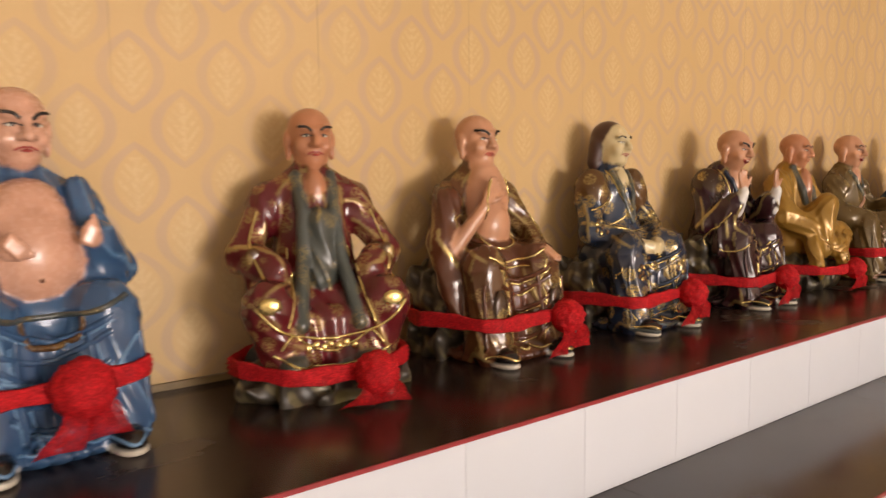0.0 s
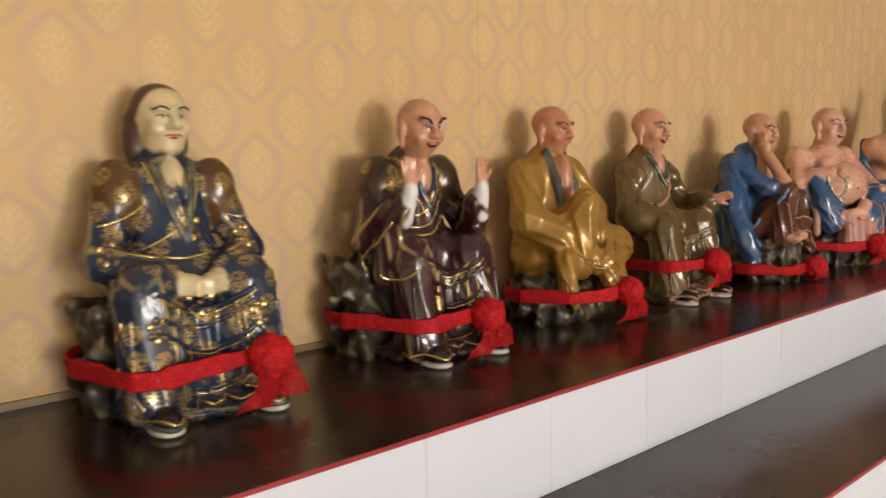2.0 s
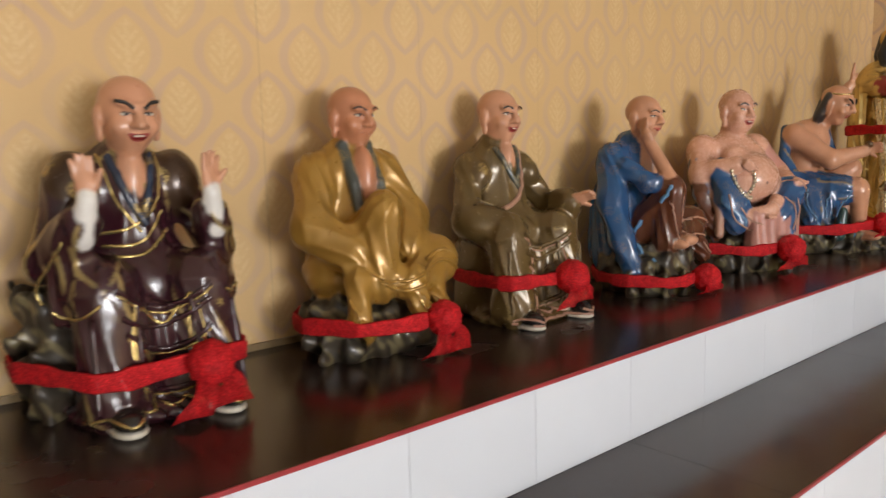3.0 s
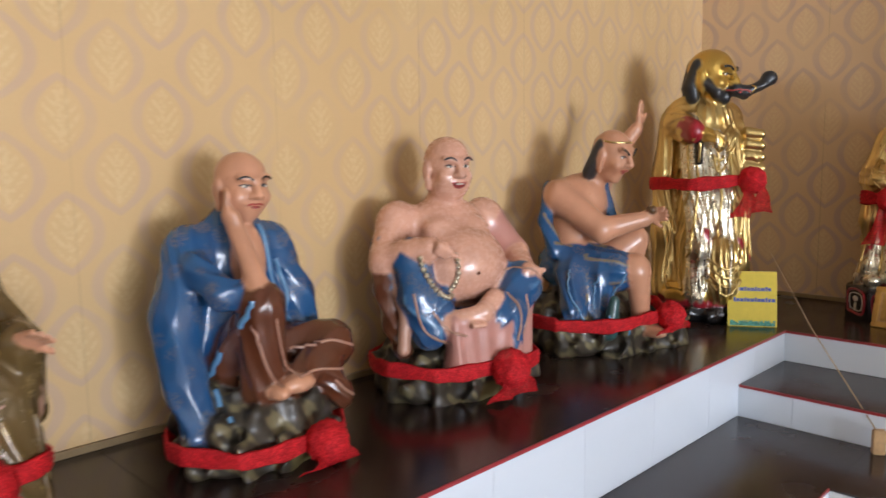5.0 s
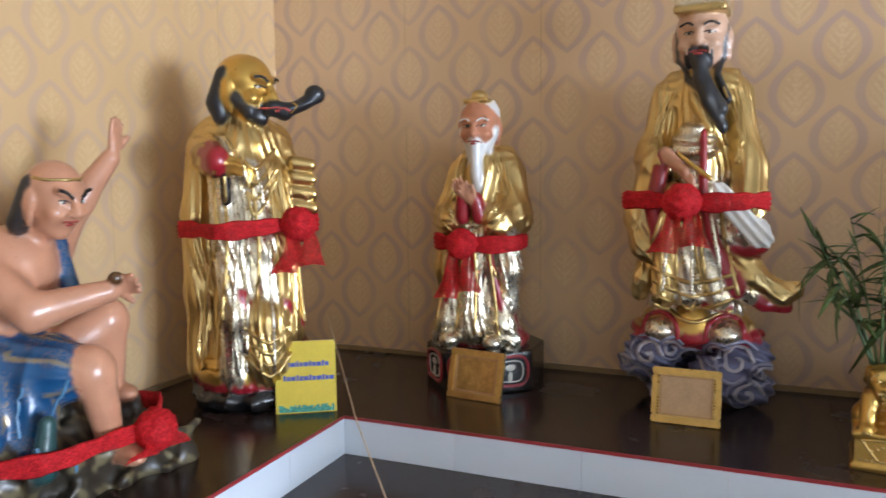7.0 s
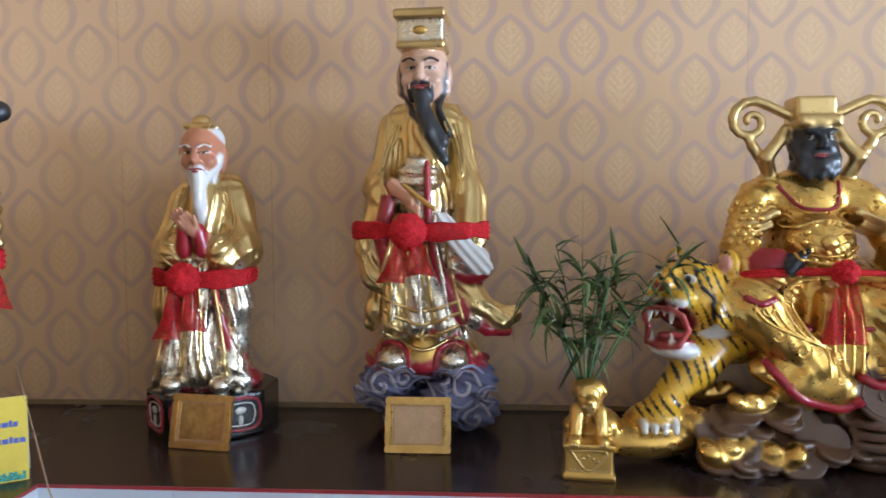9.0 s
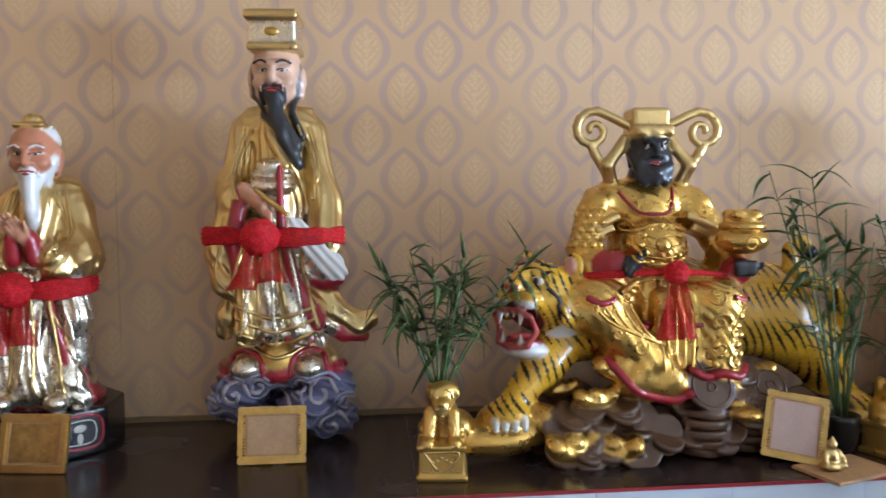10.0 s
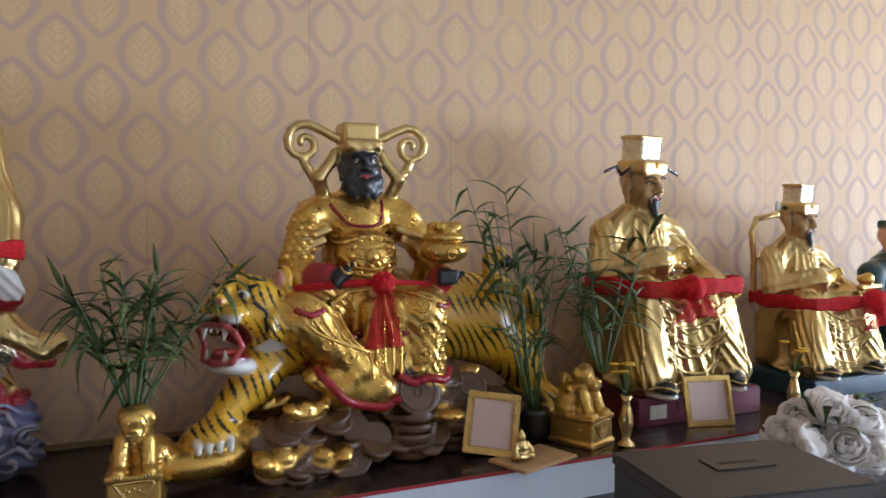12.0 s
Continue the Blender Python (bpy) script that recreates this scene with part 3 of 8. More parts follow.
        for it in self.later:
            fm = it[1]
            sc = fm.to_scale()[0]
            R = fm.to_3x3().normalized()
            way = R @ Vector((0, 1, 0))
            if it[0] == "spot":
                _, _, x, z, size, cn_, turn, lift, depth = it
                hitp = self._cast(fm @ Vector((x, -depth, z)), way, depth * 2 * sc)
                if hitp is None:
                    continue
                mm = Matrix.Translation(hitp - way * lift * sc) @ R.to_4x4() @ pose(0, 0, 0, 0, turn, 0)
                a, b, c = [q * sc for q in size]
                ring = 10
                rows = 5
                st = base + len(extra_v)
                for i in range(rows + 1):
                    th = math.pi * i / rows
                    for j in range(ring):
                        ph = 2 * math.pi * j / ring
                        extra_v.append(mm @ Vector((a * math.sin(th) * math.cos(ph), b * math.cos(th), c * math.sin(th) * math.sin(ph))))
                        extra_c.append(PAINT[cn_])
                for i in range(rows):
                    for j in range(ring):
                        a0, a1 = st + i * ring + j, st + i * ring + (j + 1) % ring
                        extra_f.append((a0, a1, a1 + ring, a0 + ring))
            else:
                _, _, pts, r, cn_, nn, depth = it
                run = []
                for u in np.linspace(0, len(pts) - 1, nn * (len(pts) - 1) + 1):
                    i = min(int(u), len(pts) - 2)
                    w = u - i
                    p0, p1, p2, p3 = pts[max(i - 1, 0)], pts[i], pts[i + 1], pts[min(i + 2, len(pts) - 1)]
                    xy = [0.5 * (2 * p1[j] + (p2[j] - p0[j]) * w + (2 * p0[j] - 5 * p1[j] + 4 * p2[j] - p3[j]) * w * w + (3 * p1[j] - p0[j] - 3 * p2[j] + p3[j]) * w ** 3) for j in (0, 1)]
                    hitp = self._cast(fm @ Vector((xy[0], -depth, xy[1])), way, depth * 2 * sc)
                    if hitp is not None:
                        if run and (run[-1] - hitp).length > 0.05:
                            self._strip(run, r * sc, cn_, base, extra_v, extra_f, extra_c)
                            run = []
                        run.append(hitp)
                self._strip(run, r * sc, cn_, base, extra_v, extra_f, extra_c)
        if extra_v:
            V = np.concatenate([V, np.array([tuple(v) for v in extra_v])])
            col = np.concatenate([col, np.array(extra_c)])
            F = np.concatenate([F, np.array(extra_f, np.int32)])
        if self.slim:
            knee, w, d, pivot, za, zb = self.slim
            f = np.clip((V[:, 2] - za) / (zb - za), 0, 1)
            f = f * f * (3 - 2 * f)
            g = np.clip((V[:, 2] / za - 0.5) / 0.35, 0, 1)
            ww = knee + (w - knee) * g
            V[:, 0] *= ww + (1 - ww) * f
            V[:, 1] = pivot + (V[:, 1] - pivot) * (d + (1 - d) * f)
        self.V = V
        me = bpy.data.meshes.new(name)
        me.vertices.add(len(V))
        me.vertices.foreach_set("co", V.ravel().astype(np.float32))
        me.loops.add(F.size)
        me.loops.foreach_set("vertex_index", F.ravel().astype(np.int32))
        me.polygons.add(len(F))
        me.polygons.foreach_set("loop_start", np.arange(0, F.size, 4, dtype=np.int32))
        me.update(calc_edges=True)
        one = np.ones((len(V), 1))
        for nm, block in (("paint", np.hstack([col[:, :3], one])), ("finish", np.hstack([col[:, 4:5], col[:, 5:6], col[:, 3:4], one]))):
            at = me.color_attributes.new(nm, "FLOAT_COLOR", "POINT")
            at.data.foreach_set("color", block.ravel().astype(np.float32))
        me.materials.append(PAINTED)
        me.shade_smooth()
        ob = new(name, me)
        ob.matrix_world = m
        return tagged(ob, label, category, group)

    def _strip(self, run, r, cn_, base, ev, ef, ec):
        if len(run) < 2:
            return
        sides, st = 5, base + len(ev)
        side = None
        for i, p in enumerate(run):
            d = run[min(i + 1, len(run) - 1)] - run[max(i - 1, 0)]
            d = d.normalized() if d.length > 1e-6 else Vector((0, 0, 1))
            side = d.orthogonal().normalized() if side is None else (side - d * side.dot(d)).normalized()
            up = d.cross(side)
            for j in range(sides):
                ev.append(p + r * (math.cos(6.283 * j / sides) * side + math.sin(6.283 * j / sides) * up))
                ec.append(PAINT[cn_])
        for i in range(len(run) - 1):
            for j in range(sides):
                a0, a1 = st + i * sides + j, st + i * sides + (j + 1) % sides
                ef.append((a0, a1, a1 + sides, a0 + sides))

    def stripe(self, V, col):
        """Black tiger stripes across the yellow coat."""
        yel = (np.abs(col[:, 0] - 0.72) < 0.05) & (np.abs(col[:, 1] - 0.40) < 0.05) & (col[:, 3] < 0.1)
        f = np.sin(215 * V[:, 0] + 120 * V[:, 2] + 2.6 * np.sin(21 * V[:, 2] + 9 * V[:, 1]) + 1.3 * np.sin(37 * V[:, 0])) + 0.35 * np.sin(53 * V[:, 2] + 31 * V[:, 1])
        w = np.clip((f - 0.62) * 6, 0, 1)[:, None] * yel[:, None]
        col[:] = col * (1 - w) + np.array(PAINT["black"]) * w


def ribbon(S, m, z, pom_x, label, tilt=0.0, pom=0.034, tails=0.09, width=0.041):
    """A red cloth band round the finished figure S with a puffed rosette and two tails in front."""
    th = thing("red_ribbon", m, label, "ribbon", "ribbons on the figures")
    V = S.V
    zz = V[:, 2] - tilt * V[:, 0]
    P = V[np.abs(zz - z) < width * 0.55][:, :2]
    P = P[np.lexsort((P[:, 1], P[:, 0]))]

    def half(seq):
        out = []
        for q in seq:
            while len(out) > 1 and (out[-1][0] - out[-2][0]) * (q[1] - out[-2][1]) - (out[-1][1] - out[-2][1]) * (q[0] - out[-2][0]) <= 0:
                out.pop()
            out.append(q)
        return out
    hull = half(P)[:-1] + half(P[::-1])[:-1]
    loop = [Vector((q[0], q[1], 0)) for q in hull]
    c = sum(loop, Vector()) / len(loop)
    dense = []
    for a, b in zip(loop, loop[1:] + loop[:1]):
        k = max(1, int((b - a).length / 0.012))
        dense += [a.lerp(b, i / k) for i in range(k)]
    bm = bmesh.new()
    prof = ((0.001, -0.5), (0.007, -0.40), (0.003, -0.28), (0.009, -0.14), (0.004, 0.0), (0.010, 0.14), (0.004, 0.28), (0.007, 0.40), (0.001, 0.5), (-0.003, 0))
    rings = []
    for i, p in enumerate(dense):
        o = (p - c).normalized()
        w = width * (1 + 0.12 * math.sin(i * 0.31) + 0.08 * math.sin(i * 0.83))
        rings.append([bm.verts.new((p.x + o.x * d, p.y + o.y * d, z + tilt * p.x + w * s + 0.003 * math.sin(i * 0.22))) for d, s in prof])
    for a, b in zip(rings, rings[1:] + rings[:1]):
        for i in range(len(prof)):
            j = (i + 1) % len(prof)
            bm.faces.new((a[i], b[i], b[j], a[j]))
    bmesh.ops.recalc_face_normals(bm, faces=bm.faces[:])
    part("band", bm, RED_CLOTH, th, smooth=True)
    # rosette on the front of the band
    fr = min((p for p in dense if abs(p.x - pom_x) < 0.015), key=lambda p: p.y, default=min(dense, key=lambda p: abs(p.x - pom_x) + p.y))
    pom *= 1.22
    at = Vector((pom_x, fr.y - pom * 0.55, z + tilt * pom_x))
    bm = bmesh.new()
    bmesh.ops.create_icosphere(bm, subdivisions=4, radius=pom)
    for v in bm.verts:
        d = v.co.normalized()
        v.co += d * pom * (0.10 * noise.noise(d * 3.5 + at * 9) + 0.16 * abs(noise.noise(d * 7 + at * 5)) + 0.08 * noise.noise(d * 17))
    bmesh.ops.translate(bm, verts=bm.verts, vec=at)
    part("rosette", bm, RED_CLOTH, th, "puffed red tulle rosette", True)
    for sgn, ln in ((-1, 1.0), (1, 0.85)):
        bm = bmesh.new()
        rows = []
        for i in range(9):
            f = i / 8
            cx = at.x + sgn * (0.012 + 0.042 * f * ln) + 0.012 * math.sin(4 * f + sgn)
            cy = at.y - 0.004 - 0.012 * math.sin(3.1 * f) - 0.02 * f
            cz = max(at.z - 0.01 - tails * ln * f, 0.012)
            hw = 0.012 + 0.030 * f
            rows.append([bm.verts.new((cx + hw * u, cy + 0.007 * math.sin(9 * u + 5 * f), cz - 0.008 * abs(u) * (i == 8))) for u in (-1, -0.5, 0, 0.5, 1)])
        for a, b in zip(rows, rows[1:]):
            for i in range(4):
                bm.faces.new((a[i], a[i + 1], b[i + 1], b[i]))
        bmesh.ops.solidify(bm, geom=bm.faces[:], thickness=0.0022)
        part("tail", bm, RED_CLOTH, th, smooth=True)
    return th


# ---- building blocks of a figure ----


def head(S, x, y, z, s, skin, yaw=0, pitch=0, brow="black", lip="lip", hair=None, beard=None, smile=0.0, fierce=0.0, ears=True):
    """A head of about 0.13 m (times s) round its middle at x, y, z, that looks to -y, turned by yaw and bowed by pitch."""
    s *= 1.07
    S.at(x, y, z, pitch, 0, yaw, s)
    S.ell((0, 0.008, 0.018), (0.049, 0.056, 0.049), skin, 0.012)
    S.ell((0, -0.008, -0.026), (0.039, 0.042, 0.041), skin, 0.022)
    S.ell((0, -0.028, -0.054), (0.019, 0.016, 0.013), skin, 0.014)
    for q in (-1, 1):
        S.ell((q * 0.025, -0.034, -0.017), (0.016, 0.014, 0.015), skin, 0.014)
        S.cap((q * 0.006, -0.049, 0.018), (q * 0.032, -0.041, 0.022 + 0.004 * fierce), 0.0075, 0.006, skin, 0.008)
        S.ell((q * 0.019, -0.060, 0.006), (0.011, 0.012, 0.0055), skin, 0, cut=True)
        if ears:
            S.ell((q * 0.050, 0.008, -0.006), (0.008, 0.014, 0.024), skin, 0.006)
            S.ell((q * 0.049, 0.003, -0.034), (0.0065, 0.008, 0.015), skin, 0.006)
        S.spot(q * 0.019, 0.0055, (0.0095, 0.0028, 0.0028), "bone", q * 5)
        S.spot(q * 0.0185, 0.0055, (0.0036, 0.0034, 0.0030), "jet", 0, 0.001)
        S.trim([(q * 0.008, 0.0055), (q * 0.018, 0.0092), (q * 0.029, 0.0062)], 0.0014, "jet", 4)
        S.trim([(q * 0.009, 0.0180 - 0.003 * fierce), (q * 0.021, 0.0240 + 0.001 * fierce), (q * 0.036, 0.0190 + 0.009 * fierce)], 0.0024 + 0.0012 * fierce, brow, 5)
        S.trim([(q * 0.013, -0.014), (q * 0.0205, -0.024), (q * 0.021, -0.036)], 0.0016, skin, 4)
    S.cap((0, -0.051, 0.012), (0, -0.062, -0.011), 0.0065, 0.0098, skin, 0.008)
    for q in (-1, 1):
        S.ell((q * 0.0095, -0.054, -0.0135), (0.0065, 0.007, 0.0058), skin, 0.004)
    if lip:
        ends = -0.0315 + 0.005 * smile - 0.004 * fierce * (smile < 0.3)
        if smile > 0.4:
            S.spot(0, -0.0335, (0.0150, 0.004, 0.0058), "mouth", 0)
            S.spot(0, -0.0310, (0.0110, 0.0048, 0.0020), "bone", 0, 0.001)
            S.trim([(-0.017, ends), (-0.008, -0.0385), (0.008, -0.0385), (0.017, ends)], 0.0020, lip, 4)
        S.trim([(-0.017, ends), (-0.006, -0.0290), (0, -0.0302), (0.006, -0.0290), (0.017, ends)], 0.0021, lip, 4)
        if smile <= 0.4:
            S.spot(0, -0.0350, (0.0100, 0.0045, 0.0030), lip, 0)
    if hair == "long":
        S.ell((0, 0.018, 0.024), (0.053, 0.054, 0.050), "hair", 0.004)
        S.cap((-0.038, 0.030, 0.0), (-0.050, 0.045, -0.10), 0.026, 0.018, "hair", 0.012)
        S.cap((0.038, 0.030, 0.0), (0.050, 0.045, -0.10), 0.026, 0.018, "hair", 0.012)
        S.cap((0, 0.040, 0.0), (0, 0.055, -0.12), 0.04, 0.03, "hair", 0.012)
    if hair == "sides":
        for q in (-1, 1):
            S.cap((q * 0.040, 0.022, 0.022), (q * 0.046, 0.036, -0.050), 0.017, 0.022, "jet", 0.008)
        S.cap((0, 0.045, 0.02), (0, 0.05, -0.05), 0.025, 0.03, "jet", 0.01)
    if hair == "white":
        S.ell((0, 0.016, 0.028), (0.050, 0.052, 0.044), "white", 0.004)
    if beard:
        S.line([(0, -0.044, -0.040), (0, -0.052, -0.075), (0, -0.052, -0.075 - 0.11 * 1)], 0.020, beard, 0.012, 0.009)
        for q in (-1, 1):
            S.cap((q * 0.034, -0.020, -0.030), (q * 0.016, -0.046, -0.060), 0.010, 0.012, beard, 0.008)
            S.cap((q * 0.005, -0.056, -0.023), (q * 0.026, -0.050, -0.040), 0.0045, 0.004, beard, 0.004)
    S.at()


def hand(S, x, y, z, skin, rx=0, ry=0, rz=0, s=1.0, fist=False):
    """A hand whose fingers point up along z of its frame, palm to -y."""
    S.at(x, y, z, rx, ry, rz, s)
    S.ell((0, 0, 0), (0.021, 0.011, 0.024), skin, 0.01)
    for i, q in enumerate((-0.016, -0.0055, 0.0055, 0.016)):
        if fist:
            S.cap((q, -0.010, 0.018), (q * 0.9, -0.018, 0.002), 0.008, 0.007, skin, 0.004)
        else:
            S.cap((q, 0, 0.016), (q * 1.15, -0.004, 0.052 - 0.006 * abs(i - 1.4)), 0.0062, 0.0052, skin, 0.003)
    S.cap((0.018, -0.004, -0.004), (0.032, -0.012, 0.018), 0.0075, 0.006, skin, 0.004)
    S.at()


def arm(S, side, elbow, wrist, cloth, skin, bare=False, sleeve=0.0, r=0.050, sh=(0.135, 0.10, 0.452), trim=None):
    sx = (sh[0] * side, sh[1], sh[2])
    c = skin if bare else cloth
    S.cap(sx, elbow, r, r * 0.86, c, 0.025, rib=None if bare else (6, 4, 16, 0.0022))
    S.cap(elbow, wrist, r * 0.84 if not bare else r * 0.8, r * (0.86 if sleeve else 0.58), c, 0.015, rib=None if bare else (14, 9, 10, 0.0022))
    if sleeve:
        mid = [0.35 * elbow[i] + 0.65 * wrist[i] for i in range(3)]
        S.cap(mid, (mid[0] + 0.01 * side, mid[1] + 0.01, mid[2] - sleeve), r * 0.75, r * 0.55, cloth, 0.03, rib=(22, 9, 2, 0.003))
        S.cap(wrist, (wrist[0], wrist[1] + 0.012, wrist[2] - sleeve * 0.8), r * 0.55, r * 0.42, cloth, 0.03)


def rock(S, c, r, top="rock_moss", k=0.02, rough=0.016, flat=True):
    S.ell(c, r, "rock", k, rough=rough)
    S.ell((c[0] - r[0] * 0.3, c[1] - r[1] * 0.35, c[2] - r[2] * 0.2), (r[0] * 0.72, r[1] * 0.7, r[2] * 0.75), "rock", k, rough=rough * 1.3)
    S.ell((c[0] + r[0] * 0.4, c[1] - r[1] * 0.25, c[2] - r[2] * 0.25), (r[0] * 0.62, r[1] * 0.75, r[2] * 0.7), "rock_grey", k, rough=rough * 1.2)
    S.ell((c[0] + r[0] * 0.05, c[1] - r[1] * 0.62, c[2] - r[2] * 0.35), (r[0] * 0.55, r[1] * 0.42, r[2] * 0.5), top, k, rough=rough)


def torso(S, cloth, w=1.0, lean=0.0, rib=(9, 5, 14, 0.0022)):
    S.cap((0, 0.09, 0.27), (0, 0.10 + lean, 0.445), 0.125 * w, 0.098 * w, cloth, 0.03, rib=rib)
    for q in (-1, 1):
        S.cap((q * 0.02, 0.105 + lean, 0.495), (q * 0.128 * w, 0.10 + lean, 0.452), 0.056, 0.056, cloth, 0.035, rib=rib)
    S.cap((0, 0.115 + lean, 0.49), (0, 0.10 + lean, 0.525), 0.062, 0.04, cloth, 0.03)


def neck(S, skin, y=0.098, z0=0.49, z1=0.575, hy=0.088):
    S.cap((0, y, z0), (0, hy, z1), 0.038, 0.034, skin, 0.012)


def legs_down(S, cloth, knee=None, shoe="black", spread=0.112, edge="trim"):
    knee = knee or cloth
    rib = (16, 6, 5, 0.003)
    S.ell((0, 0.06, 0.25), (0.165, 0.135, 0.10), cloth, 0.03, rib=rib)
    for q in (-1, 1):
        S.cap((q * 0.07, 0.05, 0.245), (q * spread, -0.085, 0.262), 0.076, 0.066, cloth, 0.03, rib=rib)
        S.cap((q * spread, -0.092, 0.255), (q * spread, -0.118, 0.07), 0.064, 0.072, knee, 0.02, rib=(26, 8, 2, 0.0035))
        S.cap((q * spread * 1.05, -0.10, 0.05), (q * spread * 1.1, -0.13, 0.035), 0.066, 0.05, cloth, 0.03, rib=(30, 8, 2, 0.004))
        S.ell((q * spread * 1.02, -0.192, 0.026), (0.032, 0.056, 0.026), shoe, 0.004)
        S.ell((q * spread * 1.02, -0.190, 0.008), (0.036, 0.060, 0.010), "bone", 0.003)
    S.box((0, -0.045, 0.115), (0.125, 0.075, 0.115), 0.03, cloth, 0.03, rib=(24, 4, 3, 0.0045))
    S.box((0, 0.09, 0.12), (0.15, 0.09, 0.12), 0.04, cloth, 0.03, rib=(18, 8, 3, 0.004))
    # cloth pooled round the feet, swags between the knees and a scalloped hem
    S.ell((0, -0.03, 0.015), (0.185, 0.155, 0.026), cloth, 0.015, rib=(22, 22, 0, 0.004))
    for i in range(5):
        z, w = 0.240 - 0.042 * i, spread * (0.95 - 0.05 * i)
        lift = 0.012 * (i % 2)
        S.trim([(-w, z + 0.034 - lift), (-0.035, z - 0.010), (0.03, z - 0.016 + lift), (w, z + 0.026 + lift)], 0.0065, cloth, 7)
        if i % 2 == 0:
            S.trim([(-w, z + 0.024 - lift), (-0.035, z - 0.020), (0.03, z - 0.026 + lift), (w, z + 0.016 + lift)], 0.0030, edge, 7)
    for q in (-1, 1):
        S.trim([(q * spread * 0.55, 0.235), (q * spread * 0.60, 0.15), (q * spread * 0.5, 0.05)], 0.0065, cloth, 6)
        S.trim([(q * spread * 1.40, 0.225), (q * spread * 1.45, 0.13), (q * spread * 1.5, 0.045)], 0.0065, cloth, 6)
        S.trim([(q * spread * 0.66, 0.225), (q * spread * 0.70, 0.15), (q * spread * 0.58, 0.05)], 0.0028, edge, 6)
    S.trim([(-0.17 + 0.0285 * i, 0.026 + 0.010 * (i % 2)) for i in range(13)], 0.0042, edge, 3)


def vneck(S, inner, x=0.042, top=0.515, low=0.37, r=0.010):
    S.trim([(-x, top), (-x * 0.55, (top + low) / 2), (x * 0.25, low)], r, inner)
    S.trim([(x, top), (x * 0.6, (top + low) / 2), (x * 0.2, low + 0.012)], r, inner)


def folds(S, pts, r=0.0038, col="trim"):
    for p in pts:
        S.trim(p, r, col)

# ---- the row of seated figures along the north wall ----
ROW = "seated figures along the wall"
LO, HI = (-0.27, -0.27, -0.012), (0.27, 0.27, 0.72)


def stand(x, y=1.45, rz=0.0):
    return pose(x - 0.02, y + 0.05, SHELF, 0, 0, rz)


# big-bellied figure in an open blue robe
S = Sculpt(LO, HI)
S.drape = (0.052, 0.0032, 1.0)
S.gild = ("blue_light", 0.6)
S.slim = (0.93, 0.83, 0.86, 0.10, 0.525, 0.565)
legs_down(S, "blue", "blue", spread=0.118, edge="blue_light")
torso(S, "blue", 1.08)
S.ell((0, -0.005, 0.375), (0.108, 0.085, 0.105), "skin_pink", 0.006)
S.ell((0, 0.022, 0.468), (0.080, 0.055, 0.055), "skin_pink", 0.016)
for q in (-1, 1):
    S.ell((q * 0.042, -0.012, 0.455), (0.042, 0.030, 0.030), "skin_pink", 0.014)
    S.cap((q * 0.115, 0.03, 0.50), (q * 0.125, -0.02, 0.31), 0.030, 0.040, "blue", 0.012, rib=(30, 4, 6, 0.003))
arm(S, 1, (0.195, 0.06, 0.34), (0.135, -0.035, 0.40), "blue", "skin_pink", sleeve=0.07)
arm(S, -1, (-0.195, 0.05, 0.34), (-0.12, -0.07, 0.33), "blue", "skin_pink", sleeve=0.06)
hand(S, 0.105, -0.085, 0.415, "skin_pink", 20, -60, 0, 1.1, True)
hand(S, -0.06, -0.105, 0.40, "skin_pink", 20, 40, 0, 1.1, True)
neck(S, "skin_pink")
head(S, 0, 0.075, 0.625, 1.12, "skin_pink", 6, 4, fierce=0.7)
S.spot(0, 0.335, (0.005, 0.003, 0.005), "brown_plain")
S.trim([(-0.15, 0.30), (-0.06, 0.268), (0.05, 0.268), (0.15, 0.30)], 0.006, "slate")
S.trim([(-0.05, 0.265), (-0.04, 0.22), (0.0, 0.212), (0.05, 0.225), (0.06, 0.265)], 0.007, "umber")
folds(S, [[(-0.15, 0.20), (-0.06, 0.12), (-0.03, 0.03)], [(0.16, 0.22), (0.08, 0.13), (0.05, 0.04)], [(-0.1, 0.17), (0, 0.14), (0.1, 0.17)]], 0.005, "blue_light")
m = stand(0.40, 1.45, 4)
S.finish("seated_figure", m, "painted seated figure, bare big belly, open blue robe", "statue", ROW)
ribbon(S, m, 0.145, 0.03, "red cloth ribbon with rosette round a blue-robed figure", 0.05, 0.044)

# red robe with a grey stole, on a low rock
S = Sculpt(LO, HI)
S.drape = (0.052, 0.0032, 1.0)
S.gild = ("trim", 0.55)
S.slim = (0.93, 0.83, 0.86, 0.10, 0.525, 0.565)
rock(S, (0, 0.03, 0.035), (0.215, 0.19, 0.075), "rock_moss")
S.ell((0, 0.05, 0.17), (0.185, 0.15, 0.12), "red", 0.03, rib=(16, 5, 8, 0.003))
for q in (-1, 1):
    S.cap((q * 0.08, 0.04, 0.21), (q * 0.150, -0.105, 0.225), 0.078, 0.062, "red", 0.03, rib=(8, 6, 18, 0.003))
    S.cap((q * 0.150, -0.10, 0.21), (q * 0.115, -0.10, 0.10), 0.060, 0.055, "red", 0.03, rib=(26, 8, 2, 0.003))
    S.ell((q * 0.10, -0.145, 0.088), (0.035, 0.05, 0.026), "slate", 0.006)
S.box((0, -0.06, 0.14), (0.13, 0.07, 0.075), 0.03, "red", 0.03, rib=(20, 5, 4, 0.004))
torso(S, "red", 1.0)
arm(S, 1, (0.205, 0.055, 0.335), (0.125, -0.06, 0.29), "red", "skin", sleeve=0.05)
